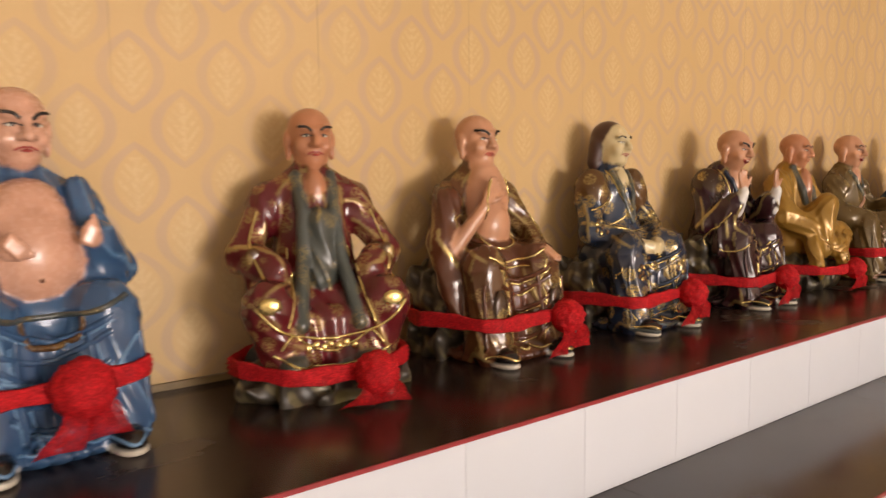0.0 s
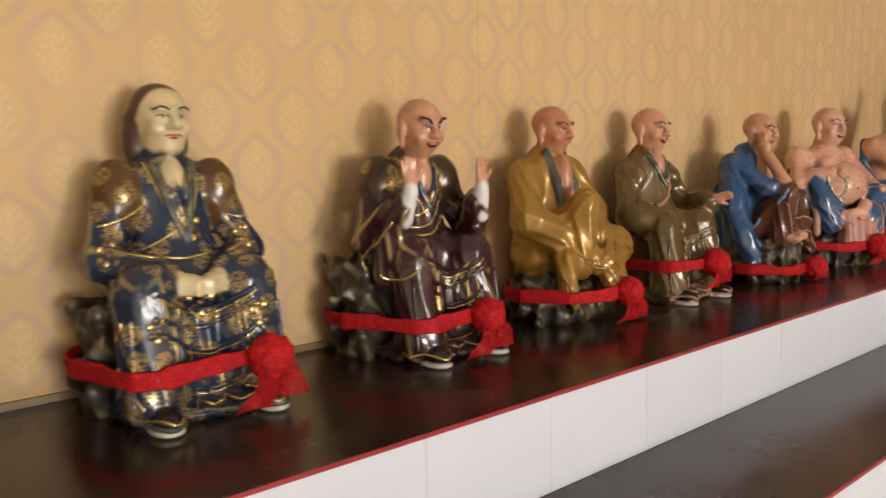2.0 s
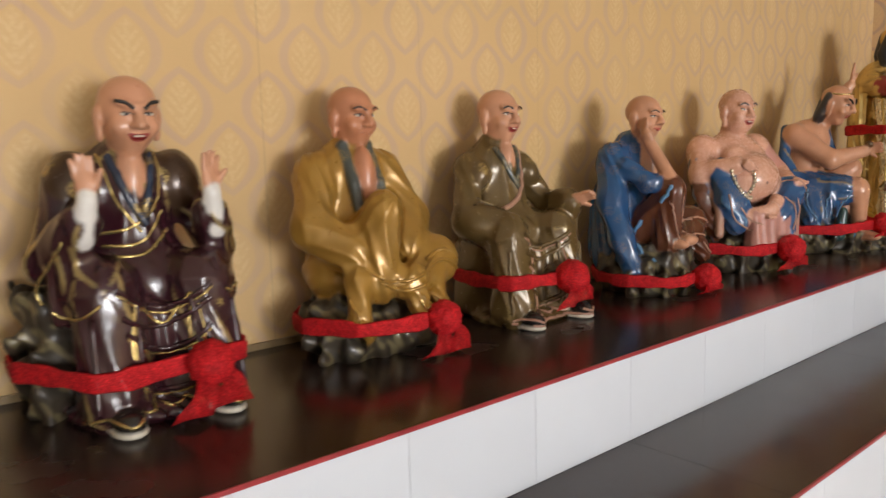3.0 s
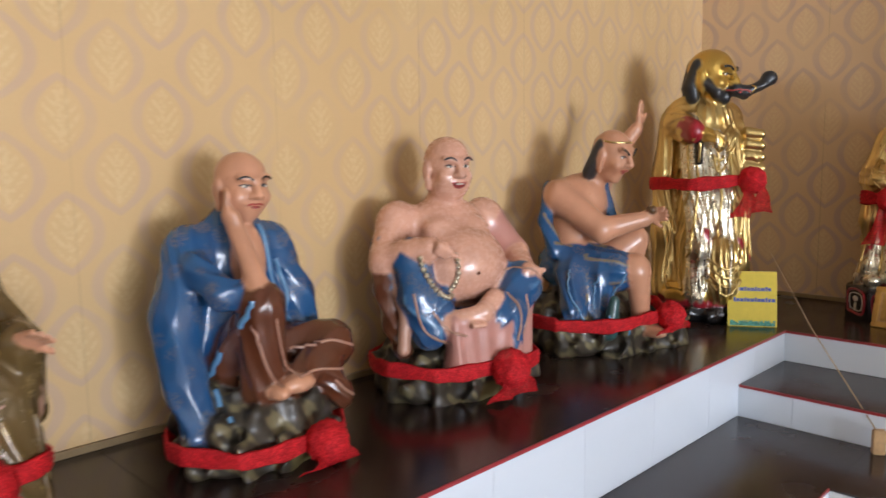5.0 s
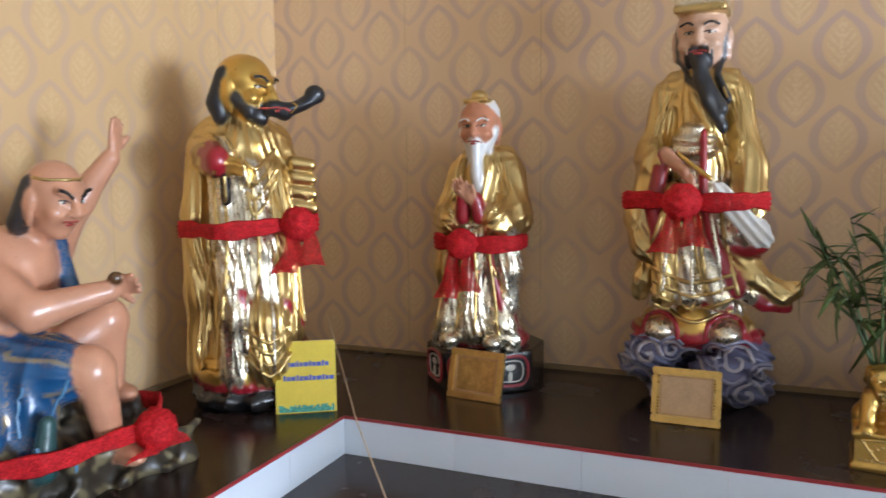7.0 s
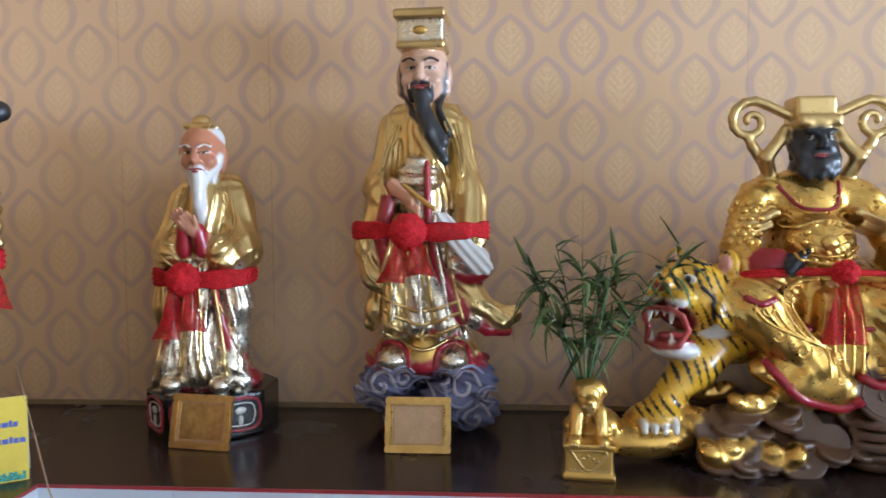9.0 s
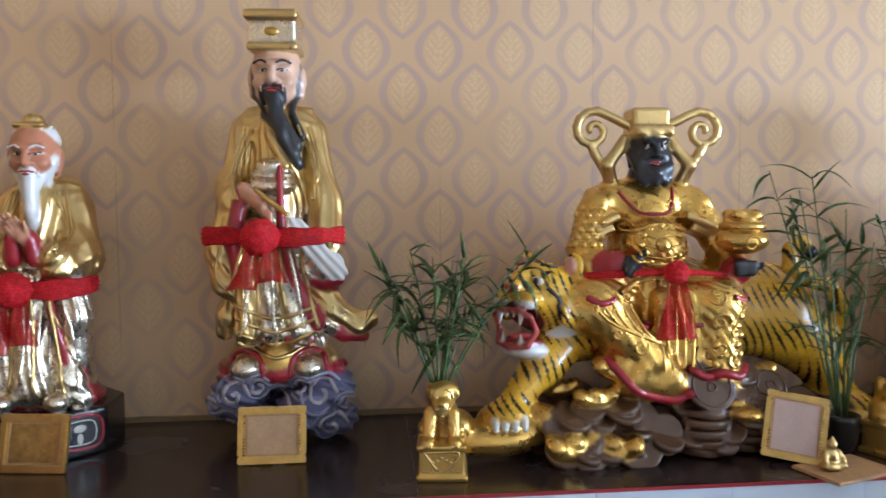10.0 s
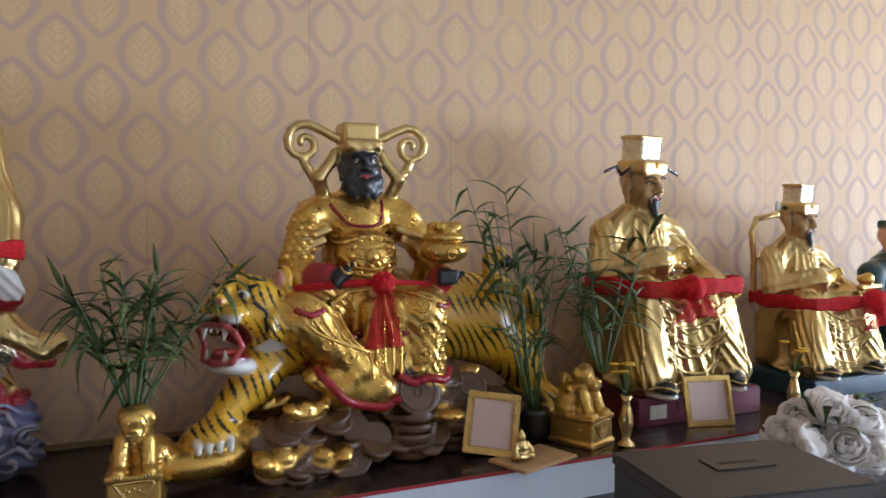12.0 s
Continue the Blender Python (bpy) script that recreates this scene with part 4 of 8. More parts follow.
arm(S, -1, (-0.205, 0.055, 0.335), (-0.13, -0.05, 0.30), "red", "skin", sleeve=0.06)
S.cap((0, -0.005, 0.40), (0, -0.03, 0.28), 0.048, 0.040, "slate", 0.004, rib=(40, 0, 6, 0.0015))
for q in (-1, 1):
    S.line([(q * 0.050, 0.062, 0.52), (q * 0.046, 0.00, 0.44), (q * 0.052, -0.045, 0.32), (q * 0.075, -0.135, 0.18)], 0.020, "slate", 0.004, 0.018)
S.ell((0, 0.038, 0.49), (0.034, 0.035, 0.05), "skin_red", 0.006)
neck(S, "skin_red")
head(S, 0, 0.085, 0.618, 1.06, "skin_red", 2, 2, fierce=0.6)
folds(S, [[(-0.19, 0.23), (-0.12, 0.17), (0, 0.145), (0.12, 0.17), (0.19, 0.23)], [(-0.15, 0.12), (-0.06, 0.085), (0.06, 0.085), (0.15, 0.12)],
          [(-0.17, 0.44), (-0.19, 0.36), (-0.16, 0.29)], [(0.17, 0.44), (0.19, 0.36), (0.17, 0.28)], [(-0.085, 0.35), (-0.09, 0.25), (-0.11, 0.18)], [(0.085, 0.35), (0.09, 0.25), (0.11, 0.18)],
          [(-0.13, 0.13), (-0.10, 0.16), (-0.06, 0.135), (0, 0.115), (0.06, 0.135), (0.10, 0.16), (0.13, 0.13)]], 0.0042)
for q in (-1, 1):
    S.spot(q * 0.155, 0.235, (0.030, 0.006, 0.022), "trim")
    S.spot(q * 0.185, 0.335, (0.022, 0.006, 0.026), "umber")
for i in range(7):
    S.spot(-0.06 + 0.02 * i, 0.125 + 0.006 * (i % 2), (0.010, 0.004, 0.012), "trim", 40 * i)
m = stand(1.02, 1.45, -16)
S.finish("seated_figure", m, "painted seated figure in a red robe and grey stole", "statue", ROW)
ribbon(S, m, 0.075, 0.085, "red cloth ribbon with rosette round a red-robed figure", 0.0, 0.040, 0.06)

# brown robe open over a thin chest, one hand raised to it
S = Sculpt(LO, HI)
S.drape = (0.052, 0.0032, 1.0)
S.gild = ("trim", 0.72)
S.slim = (0.93, 0.83, 0.86, 0.10, 0.525, 0.565)
S.box((-0.02, 0.10, 0.12), (0.19, 0.10, 0.14), 0.03, "rock", 0.02, rough=0.021)
legs_down(S, "brown_plain", "brown", spread=0.112)
torso(S, "brown", 0.98)
S.ell((0, 0.042, 0.445), (0.092, 0.062, 0.110), "skin", 0.006)
S.ell((0, 0.012, 0.375), (0.070, 0.056, 0.075), "skin", 0.016)
S.ell((0, 0.068, 0.520), (0.052, 0.044, 0.050), "skin", 0.012)
for i in range(4):
    S.trim([(0.012, 0.425 + 0.020 * i), (0.035, 0.417 + 0.020 * i), (0.062, 0.428 + 0.020 * i)], 0.0030, "skin", 5)
arm(S, 1, (0.195, 0.045, 0.345), (0.135, -0.075, 0.30), "brown", "skin", sleeve=0.0)
hand(S, 0.115, -0.125, 0.305, "skin", 115, 0, 20, 1.15)
arm(S, -1, (-0.170, 0.000, 0.315), (-0.085, -0.045, 0.43), "skin", "skin", bare=True, r=0.035)
S.line([(-0.17, 0.05, 0.44), (-0.20, 0.03, 0.34), (-0.185, -0.01, 0.22), (-0.17, -0.04, 0.12)], 0.050, "brown_plain", 0.02, 0.03)
hand(S, -0.062, -0.045, 0.462, "skin", 0, 35, 0, 1.15)
neck(S, "skin")
head(S, 0, 0.088, 0.622, 1.08, "skin", 4, 2, fierce=0.8)
folds(S, [[(-0.06, 0.51), (-0.085, 0.42), (-0.06, 0.33), (0, 0.31), (0.06, 0.33), (0.085, 0.42), (0.06, 0.51)],
          [(-0.14, 0.30), (-0.05, 0.27), (0.04, 0.28), (0.10, 0.31)], [(-0.12, 0.29), (-0.04, 0.255), (0.05, 0.26)],
          [(-0.10, 0.27), (-0.05, 0.20), (0.02, 0.18), (0.07, 0.22), (0.09, 0.28)], [(-0.04, 0.16), (0.0, 0.11), (0.05, 0.12)],
          [(0.19, 0.40), (0.205, 0.355), (0.16, 0.335)], [(-0.18, 0.40), (-0.14, 0.41)], [(0.15, 0.22), (0.155, 0.12), (0.14, 0.06)]], 0.0042)
for q in (-1, 1):
    S.spot(q * 0.115, 0.16, (0.030, 0.008, 0.055), "maroon_brocade")
m = stand(1.60, 1.45, 0)
S.finish("seated_figure", m, "painted seated figure, brown robe open on bare chest", "statue", ROW)
ribbon(S, m, 0.118, 0.115, "red cloth ribbon with rosette round a brown-robed figure", 0.0, 0.038)

# navy robe with gold flowers, long hair, hands folded
S = Sculpt(LO, HI)
S.drape = (0.052, 0.0032, 1.0)
S.gild = ("trim", 0.82)
S.slim = (0.93, 0.83, 0.86, 0.10, 0.525, 0.565)
S.box((-0.01, 0.11, 0.11), (0.20, 0.10, 0.12), 0.03, "rock", 0.02, rough=0.021)
legs_down(S, "navy", "navy", spread=0.118)
torso(S, "navy", 0.94)
for q in (-1, 1):
    S.ell((q * 0.125, 0.095, 0.455), (0.068, 0.072, 0.085), "umber", 0.012, rib=(10, 5, 14, 0.002))
    arm(S, q, (q * 0.180, 0.04, 0.33), (q * 0.075, -0.07, 0.285), "navy", "cream", sleeve=0.08)
    S.cap((q * 0.10, -0.06, 0.285), (q * 0.02, -0.115, 0.275), 0.028, 0.024, "cream", 0.01)
    for i in range(3):
        S.cap((q * 0.05, -0.12, 0.288 - 0.012 * i), (q * -0.018, -0.138, 0.282 - 0.012 * i), 0.0075, 0.006, "cream", 0.004)
S.ell((0, 0.05, 0.485), (0.034, 0.035, 0.055), "cream", 0.006)
neck(S, "cream")
head(S, 0, 0.09, 0.622, 1.05, "cream", 5, 0, hair="long", ears=False)
vneck(S, "slate", 0.05, 0.53, 0.35, 0.011)
folds(S, [[(-0.065, 0.53), (-0.03, 0.43), (0.03, 0.36)], [(0.065, 0.53), (0.04, 0.43), (-0.04, 0.37), (-0.10, 0.34)], [(-0.19, 0.40), (-0.13, 0.415), (-0.08, 0.44)], [(0.19, 0.40), (0.13, 0.41)],
          [(-0.14, 0.345), (0, 0.325), (0.13, 0.345)], [(-0.04, 0.24), (0.0, 0.20), (0.05, 0.24)], [(-0.05, 0.19), (-0.03, 0.10), (0.01, 0.04)], [(0.08, 0.14), (0.06, 0.07), (0.09,0.050)],
          [(-0.18, 0.22), (-0.19, 0.12), (-0.16, 0.05)]], 0.0038)
S.trim([(-0.20, 0.03), (-0.12, 0.018), (-0.04, 0.024), (0.04, 0.016), (0.12, 0.022), (0.18, 0.016)], 0.006, "slate")
for x, z in ((-0.115, 0.20), (0.115, 0.205), (0.03, 0.385), (-0.175, 0.345), (0.165, 0.36), (0.0, 0.235)):
    for i in range(7):
        S.spot(x + 0.019 * math.cos(i * 0.9) * (i > 0), z + 0.021 * math.sin(i * 0.9) * (i > 0), (0.0095, 0.004, 0.0095), "trim" if i % 2 else "umber", 30 * i)
m = stand(2.226, 1.45, 0)
S.finish("seated_figure", m, "painted long-haired seated figure in a navy robe", "statue", ROW)
ribbon(S, m, 0.115, 0.105, "red cloth ribbon with rosette round a navy-robed figure", 0.03, 0.038, 0.085)

# dark maroon robe, both palms raised from white cuffs
S = Sculpt(LO, HI)
S.drape = (0.052, 0.0032, 1.0)
S.gild = ("trim", 0.72)
S.slim = (0.93, 0.83, 0.86, 0.10, 0.525, 0.565)
S.box((-0.03, 0.11, 0.12), (0.20, 0.10, 0.14), 0.03, "rock", 0.02, rough=0.022)
legs_down(S, "maroon", "maroon", spread=0.105)
torso(S, "maroon", 0.98, -0.02)
for q in (-1, 1):
    S.ell((q * 0.120, 0.075, 0.465), (0.072, 0.075, 0.075), "maroon_brocade", 0.012)
    S.ell((q * 0.105, -0.125, 0.20), (0.050, 0.038, 0.075), "maroon_brocade", 0.006)
    arm(S, q, (q * 0.195, 0.025, 0.325), (q * 0.150, -0.085, 0.40), "maroon", "skin", sleeve=0.15, sh=(0.135, 0.08, 0.468))
    S.cap((q * 0.150, -0.098, 0.375), (q * 0.146, -0.120, 0.445), 0.026, 0.023, "white", 0.004)
    hand(S, q * 0.145, -0.118, 0.475, "skin", -6, q * 8, q * 12, 1.12)
S.ell((0, 0.02, 0.475), (0.040, 0.04, 0.065), "skin", 0.006)
S.cap((0, 0.07, 0.49), (0, 0.04, 0.56), 0.038, 0.034, "skin", 0.012)
head(S, 0.004, 0.025, 0.61, 1.10, "skin", 0, 8, smile=0.8, fierce=0.9)
vneck(S, "navy", 0.05, 0.525, 0.385, 0.012)
folds(S, [[(-0.07, 0.53), (-0.05, 0.44), (0.0, 0.37)], [(0.07, 0.53), (0.055, 0.44), (-0.01, 0.385), (-0.08, 0.37)], [(0.06, 0.41), (0.0, 0.35), (-0.08, 0.345)], [(0.07, 0.37), (0, 0.325), (-0.08, 0.325)],
          [(-0.06, 0.25), (0.0, 0.19), (0.06, 0.25)], [(-0.06, 0.24), (-0.08, 0.15), (-0.04, 0.04)], [(0.06, 0.24), (0.05, 0.15), (0.09, 0.04)], [(0.19, 0.37), (0.215, 0.27), (0.18, 0.23), (0.13, 0.25)], [(-0.19, 0.37), (-0.215, 0.27), (-0.18, 0.22), (-0.13, 0.25)]], 0.0042)
m = stand(2.895, 1.45, 0)
S.finish("seated_figure", m, "painted seated figure in dark maroon, both palms raised", "statue", ROW)
ribbon(S, m, 0.112, 0.06, "red cloth ribbon with rosette round a maroon-robed figure", 0.02, 0.036, 0.085)

# ochre robe, one knee drawn up, on a rock
S = Sculpt(LO, HI)
S.drape = (0.052, 0.0032, 1.0)
S.slim = (0.93, 0.83, 0.86, 0.10, 0.525, 0.565)
rock(S, (0, 0.05, 0.07), (0.19, 0.17, 0.11), "rock")
S.ell((0, 0.07, 0.21), (0.165, 0.135, 0.09), "ochre", 0.03, rib=(12, 8, 10, 0.004))
torso(S, "ochre", 1.06)
S.cap((-0.06, 0.03, 0.23), (-0.025, -0.115, 0.375), 0.075, 0.050, "ochre", 0.025, rib=(20, 4, 8, 0.003))
S.cap((-0.025, -0.115, 0.37), (-0.035, -0.10, 0.19), 0.050, 0.052, "ochre", 0.02, rib=(26, 4, 4, 0.003))
S.cap((0.06, 0.04, 0.22), (0.185, -0.07, 0.23), 0.075, 0.062, "ochre", 0.03, rib=(6, 6, 22, 0.003))
S.cap((0.185, -0.075, 0.22), (0.03, -0.14, 0.19), 0.058, 0.042, "ochre", 0.03, rib=(18, 6, 14, 0.003))
S.line([(0.05, -0.15, 0.20), (0.05, -0.165, 0.14), (0.065, -0.16, 0.09)], 0.034, "ochre", 0.015, 0.022)
S.line([(0.14, -0.12, 0.18), (0.15, -0.13, 0.10)], 0.034, "ochre", 0.015, 0.026)
S.line([(-0.10, -0.10, 0.20), (-0.12, -0.13, 0.12), (-0.10, -0.14, 0.07)], 0.042, "ochre", 0.02, 0.014)
for q in (-1, 1):
    S.line([(q * 0.13, 0.09, 0.46), (q * 0.175, 0.03, 0.34), (q * 0.10, -0.06, 0.27)], 0.060, "ochre", 0.03, 0.05)
    S.line([(q * 0.045, 0.06, 0.53), (q * 0.048, 0.0, 0.44), (q * 0.045, -0.02, 0.38)], 0.019, "slate", 0.004, 0.016)
S.ell((0, 0.02, 0.45), (0.038, 0.045, 0.085), "skin_red", 0.006)
neck(S, "skin_red")
head(S, 0.0, 0.07, 0.612, 1.08, "skin_red", 9, 6, brow="hair", lip="skin_red", fierce=0.2)
folds(S, [[(-0.10, 0.24), (-0.03, 0.20), (0.05, 0.21), (0.12, 0.24)], [(-0.06, 0.20), (0, 0.175), (0.07, 0.19)], [(0.04, 0.16), (0.07, 0.13), (0.11, 0.15), (0.16, 0.12), (0.18, 0.15)], [(-0.15, 0.18), (-0.13, 0.10), (-0.08, 0.07)], [(0.10, 0.24), (0.17, 0.26), (0.22, 0.23)], [(0.08, 0.22), (0.16, 0.235), (0.23, 0.20)]], 0.005, "ochre")
folds(S, [[(0.035, 0.15), (0.06, 0.12), (0.10, 0.14), (0.15, 0.11), (0.185, 0.14)]], 0.0035, "trim")
m = stand(3.478, 1.45, 0)
S.finish("seated_figure", m, "painted seated figure in ochre with one knee up", "statue", ROW)
ribbon(S, m, 0.095, 0.10, "red cloth ribbon with rosette round an ochre-robed figure", 0.0, 0.036)

# olive robe, hand held out
S = Sculpt(LO, HI)
S.drape = (0.052, 0.0032, 1.0)
S.gild = ("olive_brocade", -0.2)
S.slim = (0.93, 0.83, 0.86, 0.10, 0.525, 0.565)
legs_down(S, "olive", "olive", spread=0.115, edge="pink_trim")
torso(S, "olive", 0.98)
arm(S, -1, (-0.19, 0.04, 0.33), (-0.10, -0.08, 0.285), "olive", "skin", sleeve=0.04)
S.ell((-0.165, 0.02, 0.30), (0.07, 0.09, 0.055), "olive", 0.03)
arm(S, 1, (0.185, 0.02, 0.335), (0.165, -0.11, 0.345), "olive", "skin", sleeve=0.13)
S.cap((0.165, -0.10, 0.34), (0.165, -0.11, 0.225), 0.030, 0.022, "pink_trim", 0.006)
hand(S, 0.170, -0.155, 0.362, "skin", 70, 30, 10, 1.15)
S.ell((0, 0.045, 0.48), (0.036, 0.04, 0.065), "skin", 0.006)
neck(S, "skin")
head(S, 0.0, 0.075, 0.618, 1.12, "skin", 3, 3, smile=0.7)
vneck(S, "slate", 0.052, 0.525, 0.40, 0.011)
S.trim([(0.066, 0.525), (0.05, 0.43), (0.0, 0.365), (-0.07, 0.335)], 0.009, "pink_trim")
for q in (-1, 1):
    S.ell((q * 0.13, 0.05, 0.44), (0.04, 0.04, 0.04), "olive_brocade", 0.02)
folds(S, [[(0.03, 0.24), (0.01, 0.14), (0.02, 0.03)], [(0.05, 0.22), (0.05, 0.12), (0.06, 0.03)], [(-0.20, 0.355), (-0.165, 0.37), (-0.13, 0.35)], [(-0.05, 0.17), (0.0, 0.14), (0.06, 0.18)], [(0.17, 0.20), (0.175, 0.10), (0.15, 0.03)]], 0.0038, "olive_brocade")
S.trim([(-0.19, 0.02), (-0.06, 0.016), (0.06, 0.016), (0.19, 0.02)], 0.005, "pink_trim")
m = stand(4.025, 1.45, 0)
S.finish("seated_figure", m, "painted smiling seated figure in an olive robe", "statue", ROW)
ribbon(S, m, 0.135, 0.05, "red cloth ribbon with rosette round an olive-robed figure", 0.0, 0.040, 0.07)

# blue cloak over maroon, cheek on hand, on a rock
S = Sculpt(LO, HI)
S.drape = (0.052, 0.0032, 1.0)
S.slim = (0.93, 0.83, 0.86, 0.10, 0.525, 0.565)
rock(S, (0.0, 0.02, 0.075), (0.195, 0.185, 0.115), "rock_moss")
torso(S, "blue_rich", 0.98)
S.line([(-0.13, 0.10, 0.46), (-0.18, 0.06, 0.34), (-0.185, 0.0, 0.20), (-0.18, -0.05, 0.09)], 0.068, "blue_rich", 0.03, 0.035)
S.line([(0.13, 0.10, 0.46), (0.165, 0.07, 0.34), (0.17, 0.05, 0.22)], 0.058, "blue_rich", 0.03, 0.05)
S.cap((0, 0.13, 0.30), (0, 0.13, 0.16), 0.14, 0.15, "blue_rich", 0.03, rib=(20, 4, 3, 0.004))
S.ell((0.01, 0.03, 0.22), (0.13, 0.10, 0.07), "brown_plain", 0.02)
S.cap((-0.05, 0.0, 0.23), (-0.045, -0.125, 0.365), 0.062, 0.050, "brown_plain", 0.02, rib=(18, 4, 8, 0.002))
S.cap((-0.045, -0.13, 0.355), (-0.035, -0.10, 0.19), 0.050, 0.055, "brown_plain", 0.02, rib=(26, 4, 4, 0.003))
S.cap((0.05, 0.02, 0.22), (0.185, -0.07, 0.235), 0.068, 0.055, "brown_plain", 0.02)
S.cap((0.18, -0.08, 0.225), (0.03, -0.135, 0.185), 0.052, 0.036, "brown_plain", 0.02, rib=(6, 4, 22, 0.002))
S.cap((0.13, -0.12, 0.19), (0.165, -0.14, 0.12), 0.040, 0.030, "brown_plain", 0.02)
S.ell((0.02, -0.17, 0.185), (0.045, 0.026, 0.020), "skin", 0.01)
S.ell((-0.03, -0.155, 0.175), (0.024, 0.045, 0.018), "skin", 0.01)
S.ell((0, 0.02, 0.44), (0.05, 0.05, 0.09), "skin", 0.006)
S.cap((-0.055, -0.125, 0.40), (-0.058, -0.01, 0.545), 0.028, 0.023, "skin", 0.008)
S.line([(-0.15, 0.02, 0.44), (-0.12, -0.06, 0.39), (-0.07, -0.10, 0.38)], 0.036, "blue_rich", 0.02, 0.028)
hand(S, -0.060, 0.0, 0.562, "skin", -6, 6, 70, 0.95)
S.cap((0, 0.07, 0.50), (0.004, 0.05, 0.56), 0.036, 0.034, "skin", 0.012)
head(S, 0.005, 0.045, 0.612, 1.08, "skin", 0, 5)
S.ell((0.02, -0.035, 0.37), (0.03, 0.02, 0.03), "brown_plain", 0.01)
folds(S, [[(-0.09, 0.38), (-0.11, 0.26), (-0.13, 0.12)], [(0.06, 0.52), (0.075, 0.42), (0.06, 0.30)], [(0.10, 0.44), (0.12, 0.36), (0.10, 0.29)]], 0.008, "blue_light")
folds(S, [[(-0.09, 0.33), (-0.06, 0.24), (-0.03, 0.19)], [(-0.04, 0.34), (-0.01, 0.25), (0.02, 0.2)], [(0.06, 0.24), (0.14, 0.255), (0.215, 0.23)], [(0.02, 0.205), (0.10, 0.20), (0.17, 0.185)], [(0.13, 0.17), (0.16, 0.14), (0.19, 0.12)]], 0.0036, "pink_trim")
m = stand(4.655, 1.385, 0)
S.finish("seated_figure", m, "painted seated figure in blue, cheek resting on hand", "statue", ROW)
ribbon(S, m, 0.055, 0.06, "red cloth ribbon with rosette round a mossy rock base", -0.02, 0.038, 0.05)

# fat laughing figure with beads, on a rock
S = Sculpt((-0.29, -0.27, -0.012), (0.29, 0.27, 0.72))
S.drape = (0.052, 0.0032, 1.0)
S.gild = ("blue_light", 0.6)
S.slim = (1.0, 0.97, 0.90, 0.08, 0.525, 0.565)
rock(S, (0.0, 0.025, 0.055), (0.235, 0.20, 0.115), "rock_moss")
S.ell((0, 0.07, 0.20), (0.185, 0.14, 0.09), "blue_rich", 0.03)
S.ell((0.01, -0.005, 0.345), (0.145, 0.150, 0.115), "skin_pink", 0.03)
S.ell((0, 0.065, 0.455), (0.135, 0.095, 0.075), "skin_pink", 0.03)
for q in (-1, 1):
    S.ell((q * 0.055, -0.020, 0.445), (0.050, 0.034, 0.032), "skin_pink", 0.025)
    S.ell((q * 0.145, 0.08, 0.465), (0.062, 0.065, 0.06), "skin_pink", 0.02)
S.cap((-0.165, 0.07, 0.45), (-0.215, 0.0, 0.37), 0.055, 0.048, "skin_pink", 0.02)
S.cap((-0.215, 0.0, 0.37), (-0.135, -0.120, 0.405), 0.046, 0.034, "skin_pink", 0.015)
hand(S, -0.115, -0.150, 0.410, "skin_pink", 60, 30, 0, 1.2, True)
S.cap((0.165, 0.07, 0.45), (0.215, 0.0, 0.36), 0.054, 0.045, "rose", 0.02)
S.cap((0.215, 0.0, 0.36), (0.185, -0.11, 0.315), 0.044, 0.034, "skin_pink", 0.015)
hand(S, 0.18, -0.135, 0.325, "skin_pink", 50, 0, 0, 1.2, True)
S.line([(-0.21, 0.03, 0.40), (-0.225, -0.02, 0.30), (-0.215, -0.06, 0.20), (-0.20, -0.08, 0.14)], 0.040, "brown_plain", 0.015, 0.024)
S.line([(-0.165, -0.06, 0.38), (-0.165, -0.11, 0.28), (-0.14, -0.13, 0.19)], 0.052, "blue_rich", 0.02, 0.048)
S.line([(-0.21, -0.02, 0.36), (-0.20, -0.10, 0.24), (-0.215, -0.12, 0.15)], 0.016, "pink_trim", 0.006, 0.018)
S.at(0, -0.005, 0.05)
S.cap((-0.07, 0.04, 0.21), (-0.12, -0.11, 0.20), 0.070, 0.055, "blue_rich", 0.02, rib=(16, 6, 10, 0.003))
S.cap((0.07, 0.04, 0.22), (0.165, -0.105, 0.235), 0.078, 0.062, "blue_rich", 0.02, rib=(10, 6, 16, 0.003))
S.cap((0.165, -0.11, 0.23), (0.06, -0.16, 0.16), 0.058, 0.040, "blue_rich", 0.02, rib=(18, 6, 12, 0.003))
S.cap((0.11, -0.16, 0.18), (0.10, -0.175, 0.09), 0.040, 0.022, "blue_rich", 0.015)
S.cap((0.05, -0.15, 0.21), (0.0, -0.175, 0.19), 0.030, 0.024, "skin_pink", 0.01)
S.cap((-0.10, -0.15, 0.16), (0.0, -0.185, 0.185), 0.030, 0.024, "skin_pink", 0.01)
for i in range(4):
    S.cap((-0.01 - 0.012 * i, -0.195, 0.165), (-0.015 - 0.012 * i, -0.215, 0.158), 0.008, 0.007, "skin_pink", 0.003)
S.at()
S.box((0.01, -0.165, 0.155), (0.115, 0.035, 0.080), 0.025, "rose", 0.012, rib=(20, 3, 3, 0.003))
S.box((0.15, -0.10, 0.16), (0.03, 0.07, 0.08), 0.02, "rose", 0.02)
S.cap((0, 0.07, 0.49), (0, 0.05, 0.55), 0.055, 0.05, "skin_pink", 0.02)
head(S, 0, 0.035, 0.612, 1.20, "skin_pink", 0, 3, brow="jet", smile=0.6)
S.ell((0.0, 0.02, 0.56), (0.052, 0.045, 0.035), "skin_pink", 0.02)
S.spot(0, 0.335, (0.006, 0.003, 0.005), "brown_plain")
